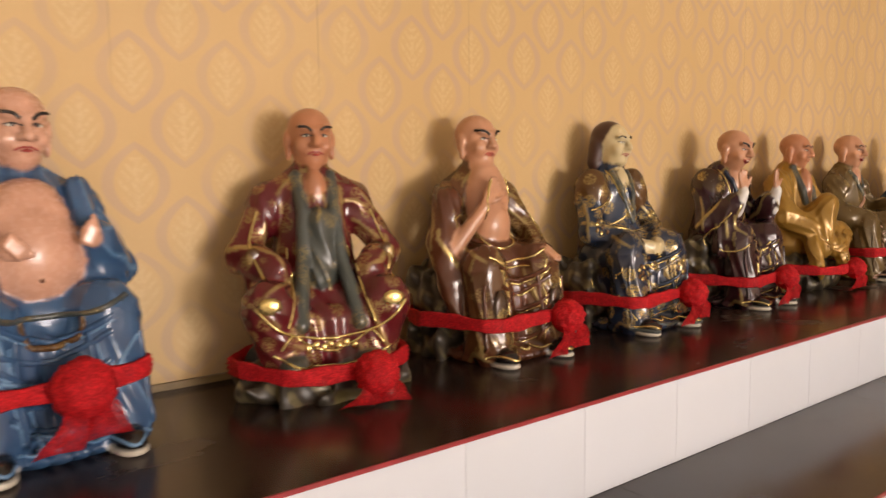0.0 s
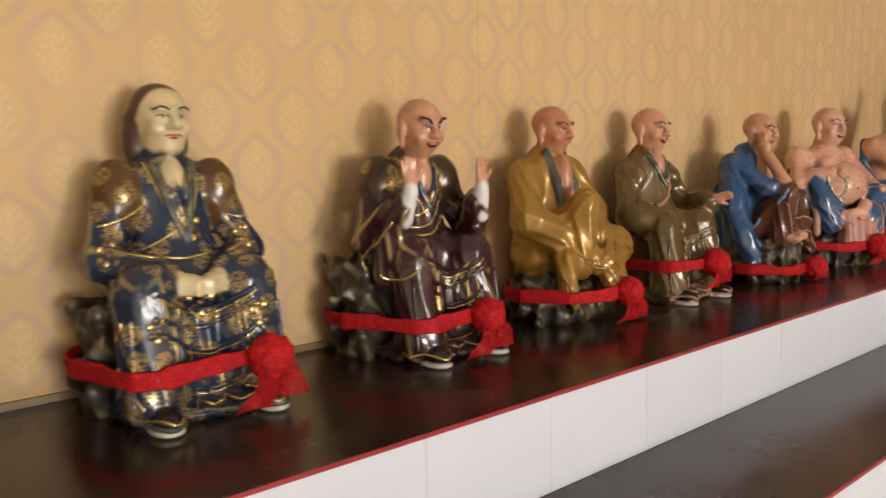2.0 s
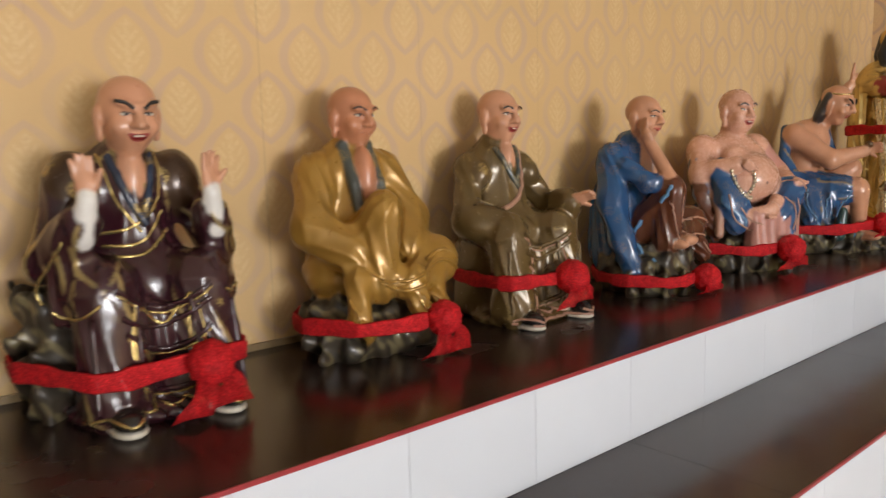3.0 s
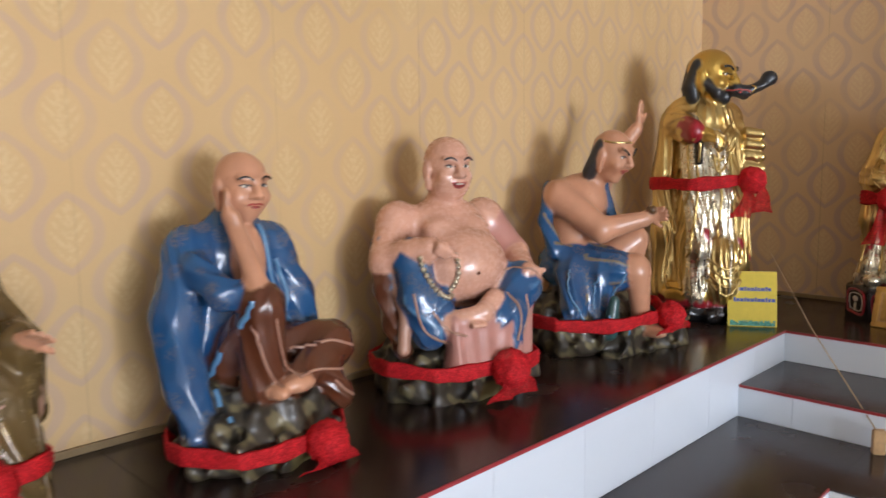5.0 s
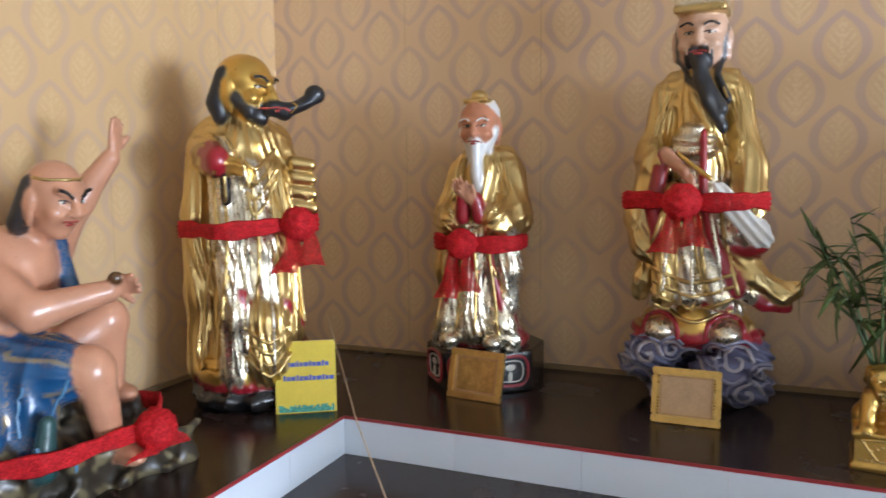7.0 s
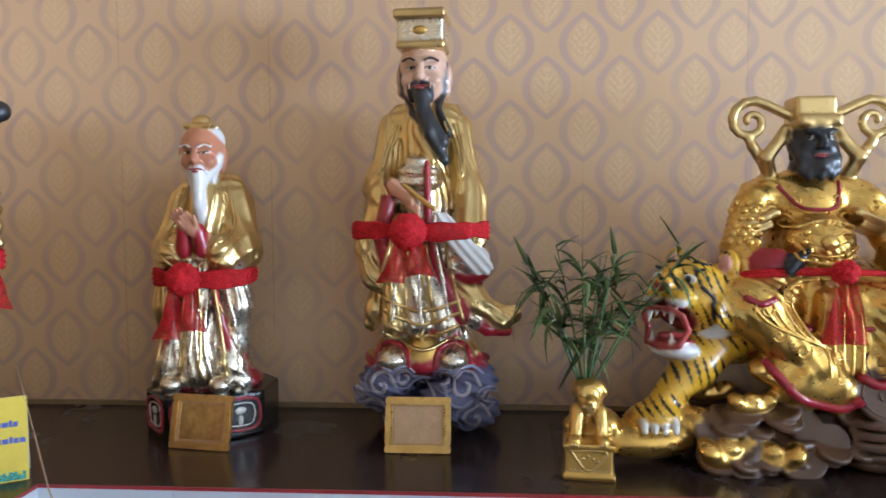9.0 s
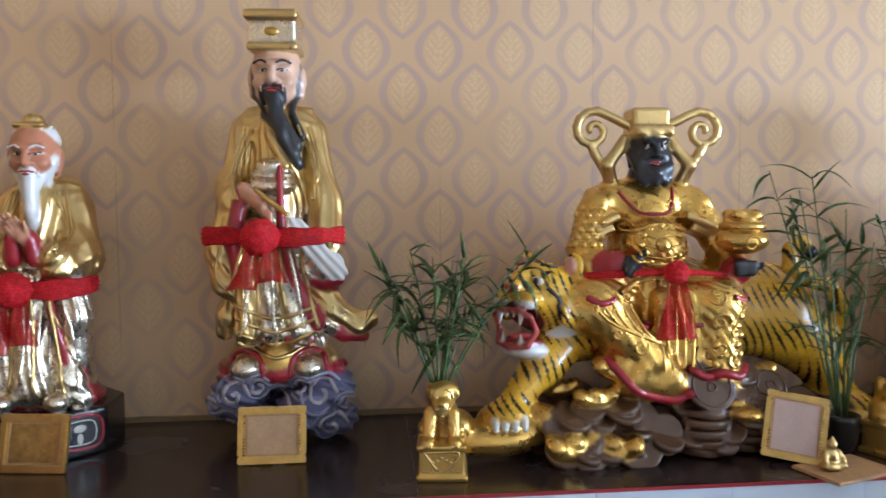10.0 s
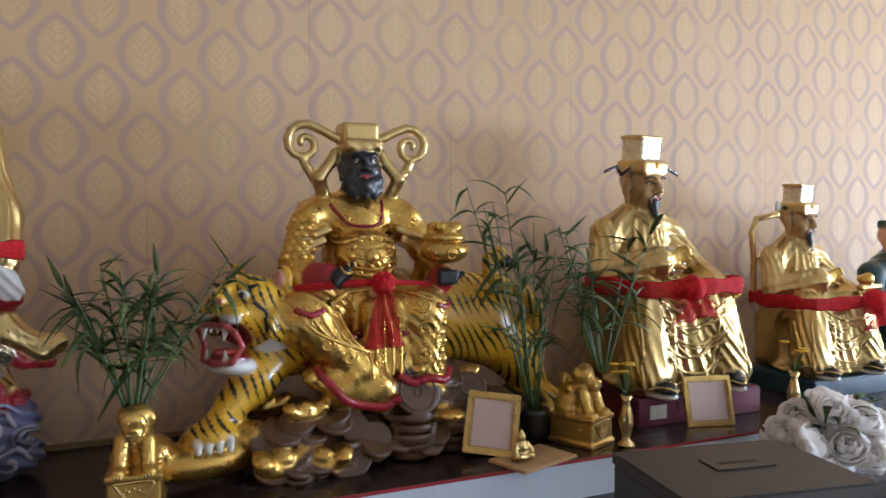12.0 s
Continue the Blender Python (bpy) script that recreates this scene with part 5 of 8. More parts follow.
folds(S, [[(-0.20, 0.30), (-0.17, 0.20), (-0.10, 0.16)], [(-0.15, 0.25), (-0.11, 0.2), (-0.06, 0.18)], [(0.10, 0.33), (0.17, 0.335), (0.22, 0.29)], [(0.08, 0.285), (0.11, 0.22), (0.10, 0.15)], [(0.14, 0.27), (0.14, 0.21), (0.12, 0.16)], [(-0.08, 0.075), (0, 0.06), (0.09, 0.072)]], 0.004, "pink_trim")
for i in range(22):
    a = math.pi * i / 21
    S.spot(-0.115 + 0.055 * math.cos(a) + 0.02 * math.sin(a), 0.385 - 0.105 * math.sin(a), (0.0085, 0.0085, 0.0085), "silver", 0, 0.003)
m = stand(5.33, 1.41, -16) @ Matrix.Diagonal((1.02, 1.0, 1.05, 1))
S.finish("seated_figure", m, "painted laughing fat figure with beads and blue robe", "statue", ROW)
ribbon(S, m, 0.085, 0.06, "red cloth ribbon with rosette round a dark rock base", -0.02, 0.042, 0.06)

# bare-backed crouching figure, one arm flung up, on a rock
S = Sculpt((-0.29, -0.27, -0.012), (0.34, 0.27, 0.84))
S.drape = (0.052, 0.0032, 1.0)
S.gild = ("trim", 0.35)
S.slim = (1.0, 0.97, 0.90, 0.08, 0.525, 0.565)
rock(S, (-0.05, 0.04, 0.075), (0.19, 0.17, 0.12), "rock")
S.box((0.08, -0.06, 0.035), (0.18, 0.13, 0.045), 0.02, "rock", 0.02, rough=0.021)
S.ell((-0.06, 0.07, 0.26), (0.125, 0.115, 0.085), "blue_rich", 0.03, rib=(16, 4, 8, 0.003))
S.cap((-0.06, 0.07, 0.31), (-0.03, 0.06, 0.45), 0.082, 0.090, "skin", 0.03)
S.cap((-0.12, 0.08, 0.47), (0.06, 0.09, 0.485), 0.055, 0.052, "skin", 0.03)
S.cap((-0.13, 0.06, 0.47), (-0.065, -0.085, 0.375), 0.050, 0.040, "skin", 0.02)
S.cap((-0.065, -0.085, 0.375), (0.075, -0.155, 0.405), 0.038, 0.024, "skin", 0.015)
hand(S, 0.10, -0.165, 0.415, "skin", 70, 60, 0, 1.1)
S.ell((0.085, -0.17, 0.432), (0.018, 0.018, 0.014), "umber", 0.004)
S.cap((0.075, 0.09, 0.49), (0.135, 0.07, 0.595), 0.044, 0.034, "skin", 0.02)
S.cap((0.135, 0.07, 0.595), (0.185, 0.02, 0.680), 0.033, 0.022, "skin", 0.015)
hand(S, 0.195, 0.015, 0.715, "skin", 0, 10, 30, 1.1)
S.line([(-0.14, 0.11, 0.50), (-0.18, 0.08, 0.40), (-0.175, 0.03, 0.31), (-0.10, -0.03, 0.275), (0.0, -0.05, 0.285)], 0.022, "blue_rich", 0.01, 0.03)
S.cap((0.06, 0.05, 0.50), (0.07, -0.01, 0.36), 0.022, 0.022, "blue_rich", 0.01)
S.cap((-0.07, 0.02, 0.25), (-0.02, -0.12, 0.25), 0.080, 0.062, "blue_rich", 0.02, rib=(18, 5, 8, 0.004))
S.cap((-0.06, -0.08, 0.23), (-0.10, -0.08, 0.10), 0.062, 0.046, "blue_rich", 0.02, rib=(24, 4, 3, 0.004))
S.cap((-0.14, -0.02, 0.24), (-0.18, -0.08, 0.14), 0.055, 0.040, "blue_rich", 0.02, rib=(24, 4, 3, 0.004))
S.ell((0.015, -0.165, 0.255), (0.050, 0.050, 0.050), "skin", 0.015)
S.cap((0.02, -0.175, 0.245), (0.060, -0.155, 0.075), 0.044, 0.027, "skin", 0.015)
S.ell((0.075, -0.195, 0.062), (0.030, 0.060, 0.020), "skin", 0.012)
S.cap((0.0, 0.0, 0.25), (0.12, -0.06, 0.33), 0.062, 0.045, "skin", 0.02)
S.cap((0.12, -0.06, 0.33), (0.135, -0.02, 0.16), 0.042, 0.030, "skin", 0.015)
S.ell((0.15, -0.05, 0.16), (0.028, 0.05, 0.018), "skin", 0.012)
S.box((0.14, 0.0, 0.09), (0.05, 0.06, 0.06), 0.02, "rock", 0.02, rough=0.01)
S.cap((-0.01, 0.06, 0.49), (0.015, 0.0, 0.555), 0.045, 0.038, "skin", 0.015)
head(S, 0.02, -0.035, 0.595, 1.08, "skin", 10, 14, hair="sides", fierce=1.0, smile=0.3)
S.at(0.02, -0.035, 0.605, 14, 0, -6, 1.15)
S.trim([(-0.045, 0.032), (0, 0.036), (0.045, 0.032)], 0.003, "trim")
S.at()
S.cap((-0.10, -0.17, 0.08), (-0.09, -0.18, 0.17), 0.028, 0.018, "jade", 0.01)
folds(S, [[(-0.18, 0.26), (-0.20, 0.18), (-0.17, 0.11)], [(-0.11, 0.24), (-0.12, 0.15), (-0.10, 0.08)], [(-0.04, 0.25), (-0.06, 0.16), (-0.05, 0.07)]], 0.004, "blue_light")
m = stand(6.02, 1.36, -12) @ Matrix.Diagonal((1.05, 1.05, 1.13, 1))
S.finish("seated_figure", m, "painted bare-backed crouching figure, one arm flung up", "statue", ROW)
ribbon(S, m, 0.105, 0.13, "red cloth ribbon with rosette round a craggy rock", 0.02, 0.036, 0.03, 0.04)

# ---- standing and enthroned figures by the corner and along the east wall ----
GODS = "large gilded figures"


def plinth(S, r, h, col, sides=8):
    """A low many-sided foot."""
    for i in range(sides // 2):
        S.box((0, 0, h / 2), (r * 0.985, r * 0.985 * math.tan(math.pi / sides), h / 2), 0.006, col, 0.0, (0, 0, 180 / sides * 2 * i))


# bearded gold figure with a stick, in the corner
S = Sculpt((-0.34, -0.27, -0.012), (0.36, 0.27, 1.13), 0.0056)
S.drape = (0.038, 0.0044, 0.9)
S.slim = (0.84, 0.80, 0.95, 0.0, 0.90, 0.95)
S.ell((0, 0.0, 0.035), (0.225, 0.19, 0.055), "black", 0.01, rough=0.006)
S.ell((0, 0.0, 0.075), (0.20, 0.165, 0.03), "crimson", 0.01)
S.cap((0, 0.02, 0.16), (0, 0.02, 0.48), 0.150, 0.125, "gold", 0.03, rib=(26, 10, 2, 0.006))
S.ell((0, 0.0, 0.115), (0.205, 0.165, 0.055), "gold_dark", 0.04, rib=(20, 12, 2, 0.006))
S.cap((0.02, 0.02, 0.48), (0.0, 0.03, 0.80), 0.125, 0.130, "gold", 0.04, rib=(20, 8, 5, 0.005))
S.cap((-0.11, 0.04, 0.83), (0.11, 0.04, 0.81), 0.078, 0.078, "gold", 0.04, rib=(10, 6, 14, 0.004))
S.line([(-0.16, 0.06, 0.80), (-0.185, 0.06, 0.60), (-0.18, 0.06, 0.35), (-0.19, 0.04, 0.12)], 0.060, "gold", 0.04, 0.05)
S.line([(-0.10, -0.05, 0.78), (-0.09, -0.10, 0.55), (-0.07, -0.13, 0.30), (-0.08, -0.12, 0.12)], 0.055, "silver", 0.03, 0.05)
S.line([(0.0, -0.08, 0.72), (0.02, -0.12, 0.5), (0.05, -0.14, 0.30)], 0.050, "silver", 0.03, 0.05)
S.line([(0.10, -0.06, 0.72), (0.11, -0.10, 0.5), (0.12, -0.12, 0.24)], 0.045, "gold", 0.03, 0.05)
S.cap((0.03, -0.13, 0.28), (0.03, -0.12, 0.16), 0.085, 0.095, "gold", 0.01, rib=(3, 2, 24, 0.005))
for i in range(4):
    S.trim([(-0.05, 0.27 - 0.03 * i), (0.03, 0.225 - 0.035 * i), (0.11, 0.27 - 0.03 * i)], 0.007, "gold")
S.cap((-0.06, -0.15, 0.36), (-0.02, -0.165, 0.29), 0.030, 0.018, "crimson", 0.008)
S.line([(0.10, -0.15, 0.33), (0.15, -0.13, 0.26), (0.165, -0.11, 0.16)], 0.022, "crimson", 0.01, 0.018)
S.cap((-0.15, 0.03, 0.80), (-0.14, -0.10, 0.77), 0.060, 0.052, "gold", 0.02)
S.cap((-0.14, -0.10, 0.775), (-0.125, -0.155, 0.765), 0.050, 0.046, "crimson", 0.008)
S.cap((-0.12, -0.15, 0.765), (-0.03, -0.19, 0.735), 0.030, 0.024, "gold_dark", 0.01)
S.ell((-0.015, -0.195, 0.715), (0.026, 0.018, 0.034), "gold_dark", 0.01)
S.cap((-0.10, -0.16, 0.74), (-0.095, -0.15, 0.65), 0.022, 0.018, "black", 0.008)
S.cap((0.13, 0.02, 0.78), (0.21, -0.05, 0.66), 0.058, 0.045, "gold", 0.02, rib=(4, 4, 18, 0.004))
for i in range(4):
    S.cap((0.17, -0.07, 0.76 - 0.045 * i), (0.235, -0.085, 0.752 - 0.045 * i), 0.024, 0.020, "gold", 0.008)
S.ell((0, -0.025, 0.72), (0.09, 0.09, 0.10), "gold", 0.02)
S.ell((0.02, -0.05, 0.80), (0.045, 0.05, 0.055), "gold_dark", 0.01)
S.cap((0, 0.02, 0.86), (0.005, -0.01, 0.93), 0.050, 0.045, "gold_dark", 0.015)
head(S, 0.005, -0.03, 0.985, 1.50, "gold_dark", 46, 6, brow="jet", lip="lip", hair="sides", fierce=0.4)
S.at(0.005, -0.03, 0.985, 6, 0, 46, 1.50)
S.line([(-0.042, -0.005, -0.02), (-0.030, -0.034, -0.045), (0, -0.050, -0.055), (0.030, -0.034, -0.045), (0.042, -0.005, -0.02)], 0.015, "jet", 0.01)
for q in (-1, 1):
    S.cap((q * 0.005, -0.056, -0.023), (q * 0.026, -0.048, -0.038), 0.005, 0.004, "jet", 0.004)
S.at()
S.line([(0.075, -0.10, 0.925), (0.135, -0.10, 0.915), (0.180, -0.10, 0.940)], 0.024, "jet", 0.012, 0.028)
S.ell((0.202, -0.10, 0.968), (0.032, 0.026, 0.030), "jet", 0.01)
for i in range(9):
    x = -0.17 + 0.042 * i
    S.trim([(x * 0.8, 0.74 - 0.02 * (i % 3)), (x * 0.85 + 0.012, 0.52), (x + 0.006 * (i % 2), 0.32), (x * 1.12, 0.13)], 0.0075, "silver" if i in (2, 3, 5) else "gold", 12)
for i in range(4):
    S.trim([(-0.09 + 0.02 * i, 0.84 - 0.02 * i), (0.0, 0.74 - 0.045 * i), (0.10, 0.80 - 0.03 * i)], 0.007, "gold")
m = pose(6.70, 1.36, SHELF, 0, 0, -46)
S.finish("bearded_figure", m, "gilded standing figure with black hair and beard", "statue", GODS)
ribbon(S, m, 0.565, 0.13, "red ribbon with rosette round the bearded gilded figure", 0.05, 0.042, 0.13, 0.050)

# old man with a white beard on an eight-sided plinth
S = Sculpt((-0.25, -0.25, -0.012), (0.25, 0.25, 1.02), 0.0056)
S.drape = (0.038, 0.0044, 0.9)
S.slim = (0.90, 0.78, 0.92, 0.0, 0.78, 0.84)
plinth(S, 0.215, 0.135, "black")
S.ell((0, 0.01, 0.150), (0.170, 0.15, 0.03), "crimson", 0.01)
S.cap((0, 0.03, 0.20), (0, 0.03, 0.48), 0.125, 0.110, "silver", 0.03, rib=(24, 8, 2, 0.005))
S.cap((0, 0.02, 0.48), (0, 0.03, 0.70), 0.110, 0.105, "gold", 0.03, rib=(14, 6, 8, 0.003))
S.cap((-0.07, 0.035, 0.735), (0.075, 0.035, 0.735), 0.062, 0.066, "gold", 0.03)
S.cap((0, -0.085, 0.50), (0, -0.10, 0.21), 0.050, 0.072, "silver", 0.02, rib=(38, 0, 3, 0.005))
for q in (-1, 1):
    S.line([(q * 0.115, 0.02, 0.70), (q * 0.150, -0.03, 0.57), (q * 0.09, -0.12, 0.56)], 0.060, "gold", 0.03, 0.055)
    S.line([(q * 0.115, -0.08, 0.54), (q * 0.125, -0.085, 0.40), (q * 0.120, -0.08, 0.28)], 0.052, "silver" if q > 0 else "gold", 0.03, 0.036)
    S.line([(q * 0.060, -0.135, 0.52), (q * 0.075, -0.145, 0.42), (q * 0.100, -0.13, 0.30), (q * 0.115, -0.12, 0.25)], 0.012, "crimson", 0.004, 0.018)
    S.line([(q * 0.08, -0.09, 0.30), (q * 0.11, -0.11, 0.22), (q * 0.14, -0.11, 0.165)], 0.050, "silver", 0.02, 0.034)
    S.line([(q * 0.13, -0.09, 0.27), (q * 0.155, -0.09, 0.19), (q * 0.17, -0.085, 0.16)], 0.014, "crimson", 0.006, 0.016)
    S.ell((q * 0.085, -0.155, 0.165), (0.040, 0.045, 0.028), "silver", 0.008)
    S.cap((q * 0.035, -0.145, 0.575), (q * 0.03, -0.16, 0.625), 0.030, 0.026, "crimson", 0.006)
    S.cap((q * 0.06, -0.13, 0.585), (q * 0.0, -0.165, 0.655), 0.024, 0.018, "skin", 0.008)
hand(S, -0.022, -0.172, 0.645, "skin", 10, -35, 0, 1.15)
hand(S, 0.012, -0.180, 0.635, "skin", 10, -40, 0, 1.15)
S.cap((0, 0.02, 0.76), (-0.01, -0.01, 0.82), 0.045, 0.040, "skin", 0.012)
head(S, -0.012, -0.02, 0.865, 1.25, "skin_red", 4, 8, brow="white", lip="lip", hair="white", beard="white")
S.at(-0.012, -0.02, 0.865, 8, 0, 4, 1.25)
S.line([(0.0, -0.052, -0.05), (0.002, -0.062, -0.12), (0.01, -0.055, -0.17)], 0.022, "white", 0.01, 0.018)
for q in (-1, 1):
    S.line([(q * 0.042, -0.01, -0.01), (q * 0.036, -0.02, -0.06), (q * 0.034, -0.03, -0.12)], 0.013, "white", 0.006, 0.009)
S.at()
S.box((-0.012, -0.02, 0.948), (0.046, 0.042, 0.008), 0.006, "gold", 0.004)
S.ell((-0.012, -0.015, 0.965), (0.030, 0.030, 0.022), "gold", 0.006)
S.line([(-0.06, -0.02, 0.948), (0.04, -0.02, 0.948)], 0.005, "silver", 0.002)
folds(S, [[(-0.10, 0.66), (-0.13, 0.58), (-0.07, 0.52)], [(0.10, 0.66), (0.14, 0.58), (0.08, 0.52)], [(0.05, 0.48), (0.09, 0.40), (0.12, 0.30)], [(-0.05, 0.48), (-0.08, 0.40), (-0.11, 0.30)]], 0.005, "gold")
for k in (-1, 0, 1):
    S.at(0, 0, 0, 0, 0, 45 * k)
    S.trim([(-0.058, 0.03), (-0.058, 0.112), (0.058, 0.112), (0.058, 0.03), (-0.058, 0.03)], 0.006, "crimson", 7)
    S.trim([(-0.042, 0.042), (-0.042, 0.10), (0.042, 0.10), (0.042, 0.042), (-0.042, 0.042)], 0.0025, "bone", 7)
    S.spot(0, 0.085, (0.022, 0.003, 0.012), "bone")
    S.spot(0, 0.055, (0.010, 0.003, 0.018), "bone")
    S.at()
for i in range(8):
    x = -0.13 + 0.037 * i
    S.trim([(x * 0.8, 0.47), (x * 0.95 + 0.008 * (i % 2), 0.34), (x * 1.15, 0.19)], 0.0065, "silver" if i % 2 else "gold", 12)
for q in (-1, 1):
    for i in range(3):
        S.trim([(q * (0.06 + 0.02 * i), 0.76), (q * (0.105 + 0.012 * i), 0.66 - 0.02 * i), (q * (0.11 - 0.02 * i), 0.585)], 0.006, "gold")
m = pose(7.18, 0.735, SHELF, 0, 0, -90) @ Matrix.Diagonal((1, 1, 1.015, 1))
S.finish("old_man_figure", m, "gilded white-bearded old man on an eight-sided plinth", "statue", GODS)
ribbon(S, m, 0.485, -0.02, "red ribbon with rosette round the white-bearded figure", 0.0, 0.040, 0.16, 0.052)

# tall scholar with a black beard and a feather fan, on clouds
S = Sculpt((-0.30, -0.29, -0.012), (0.33, 0.27, 1.36), 0.0056)
S.drape = (0.038, 0.0044, 0.9)
S.slim = (0.96, 0.67, 0.92, 0.0, 1.00, 1.06)
for i in range(9):
    a = i * 0.75
    S.ell((0.150 * math.cos(a), 0.10 * math.sin(a), 0.065 + 0.050 * (i % 3)), (0.092, 0.095, 0.058), "cloud", 0.012, rib=(9, 5, 26, 0.006))
for x, z, r in ((-0.13, 0.17, 0.045), (0.13, 0.165, 0.05), (0.0, 0.12, 0.05), (0.16, 0.06, 0.05), (-0.17, 0.07, 0.05), (0.05, 0.05, 0.04), (-0.07, 0.055, 0.04), (0.07, 0.185, 0.032), (-0.06, 0.19, 0.032), (0.205, 0.12, 0.032), (-0.205, 0.13, 0.03)):
    S.trim([(x + r * (1 - t * 0.1) * math.cos(t * 0.9), z + r * (1 - t * 0.1) * math.sin(t * 0.9)) for t in range(10)], 0.0075, "cloud_light", 3)
    S.trim([(x + r * (1.32 - t * 0.04) * math.cos(t * 0.7 + 0.5), z + r * (1.32 - t * 0.04) * math.sin(t * 0.7 + 0.5)) for t in range(8)], 0.006, "cloud_pale", 3)
S.ell((0, 0.0, 0.225), (0.205, 0.155, 0.035), "crimson", 0.02, rib=(12, 8, 2, 0.006))
S.ell((0, 0.0, 0.255), (0.180, 0.145, 0.05), "gold", 0.03, rib=(14, 8, 4, 0.006))
S.cap((0.0, 0.02, 0.30), (0.0, 0.02, 0.44), 0.145, 0.125, "silver", 0.03, rib=(10, 6, 16, 0.006))
for q in (-1, 1):
    S.ell((q * 0.095, -0.12, 0.245), (0.048, 0.055, 0.038), "silver", 0.006)
    S.trim([(q * 0.095 - 0.055, 0.225), (q * 0.095 - 0.045, 0.275), (q * 0.095, 0.295), (q * 0.095 + 0.045, 0.275), (q * 0.095 + 0.055, 0.225)], 0.009, "crimson")
S.ell((0.0, -0.11, 0.27), (0.055, 0.05, 0.055), "gold_dark", 0.02)
S.cap((0.0, 0.02, 0.44), (0.0, 0.025, 0.74), 0.140, 0.120, "silver", 0.03, rib=(22, 8, 2, 0.005))
S.cap((0.0, 0.02, 0.74), (0, 0.03, 0.92), 0.120, 0.115, "gold", 0.03, rib=(8, 4, 18, 0.003))
S.cap((-0.10, 0.03, 0.955), (0.11, 0.03, 0.955), 0.068, 0.070, "gold", 0.04)
S.line([(-0.155, 0.03, 0.93), (-0.19, -0.02, 0.78), (-0.165, -0.07, 0.74)], 0.068, "gold", 0.03, 0.055)
S.line([(-0.16, -0.07, 0.745), (-0.185, -0.09, 0.60), (-0.15, -0.11, 0.50), (-0.08, -0.12, 0.455)], 0.055, "gold", 0.03, 0.030)
S.line([(-0.125, -0.125, 0.76), (-0.135, -0.14, 0.62), (-0.10, -0.15, 0.52), (-0.05, -0.15, 0.49)], 0.028, "crimson", 0.01, 0.022)
S.cap((-0.12, -0.13, 0.77), (-0.03, -0.19, 0.72), 0.024, 0.016, "skin", 0.008)
for i in range(3):
    S.cap((-0.045, -0.185, 0.735 - 0.012 * i), (0.0, -0.20, 0.70 - 0.012 * i), 0.008, 0.006, "skin", 0.003)
S.cap((-0.06, -0.195, 0.77), (0.055, -0.205, 0.70), 0.0075, 0.009, "gold_dark", 0.003)
S.ell((0.135, -0.205, 0.605), (0.110, 0.011, 0.038), "white", 0.004, (0, 50, 0), rib=(34, 0, 26, 0.003))
S.ell((0.180, -0.200, 0.555), (0.055, 0.011, 0.042), "white", 0.006, (0, 45, 0), rib=(34, 0, 26, 0.003))
S.line([(0.16, 0.03, 0.93), (0.19, -0.03, 0.74), (0.165, -0.10, 0.62)], 0.064, "gold", 0.03, 0.058)
S.ell((0.145, -0.12, 0.545), (0.075, 0.055, 0.045), "silver", 0.02, rib=(20, 0, 6, 0.004))
S.ell((0.15, -0.115, 0.505), (0.062, 0.045, 0.028), "crimson", 0.01)
S.cap((0.19, -0.10, 0.615), (0.205, -0.10, 0.635), 0.026, 0.020, "gold_dark", 0.01)
for x0, x1, c in ((-0.075, -0.085, "gold"), (-0.02, -0.01, "silver"), (0.035, 0.075, "silver")):
    S.line([(x0, -0.125, 0.66), (x0 * 0.9 + x1 * 0.1, -0.145, 0.50), (x1, -0.145, 0.36)], 0.030, c, 0.012, 0.040)
S.line([(0.03, -0.155, 0.83), (0.028, -0.16, 0.66), (0.06, -0.165, 0.50), (0.12, -0.15, 0.38)], 0.012, "crimson", 0.004, 0.026)
S.line([(0.10, -0.10, 0.52), (0.16, -0.10, 0.42), (0.24, -0.07, 0.365), (0.285, -0.05, 0.375)], 0.045, "gold", 0.03, 0.026)
S.line([(0.13, -0.12, 0.38), (0.20, -0.09, 0.335), (0.265, -0.06, 0.325)], 0.024, "crimson", 0.01, 0.018)
S.line([(0.10, -0.135, 0.40), (0.16, -0.12, 0.36)], 0.030, "silver", 0.01, 0.022)
S.line([(-0.13, -0.02, 0.46), (-0.16, -0.05, 0.39), (-0.17, -0.05, 0.345)], 0.040, "gold", 0.02, 0.024)
S.cap((-0.02, -0.14, 0.36), (0.10, -0.14, 0.325), 0.020, 0.018, "crimson", 0.012)
S.ell((-0.015, -0.085, 0.80), (0.090, 0.065, 0.060), "silver", 0.02, rib=(3, 2, 30, 0.005))
S.line([(-0.06, 0.0, 1.01), (-0.02, -0.08, 0.93), (0.05, -0.11, 0.84)], 0.022, "gold", 0.006, 0.018)
S.cap((0.0, 0.02, 0.98), (0, 0.0, 1.06), 0.045, 0.042, "skin_pale", 0.012)
head(S, 0.0, -0.005, 1.115, 1.42, "skin_pale", -3, 2, brow="jet", lip="lip")
S.at(0.0, -0.005, 1.115, 2, 0, -3, 1.42)
for q in (-1, 1):
    S.cap((q * 0.044, 0.0, 0.02), (q * 0.042, -0.005, -0.05), 0.010, 0.008, "jet", 0.004)
    S.line([(q * 0.006, -0.058, -0.021), (q * 0.022, -0.054, -0.034), (q * 0.026, -0.045, -0.06)], 0.005, "jet", 0.004, 0.007)
S.line([(0, -0.048, -0.046), (0.004, -0.064, -0.085), (0.03, -0.075, -0.130), (0.075, -0.066, -0.185)], 0.019, "jet", 0.01, 0.016)
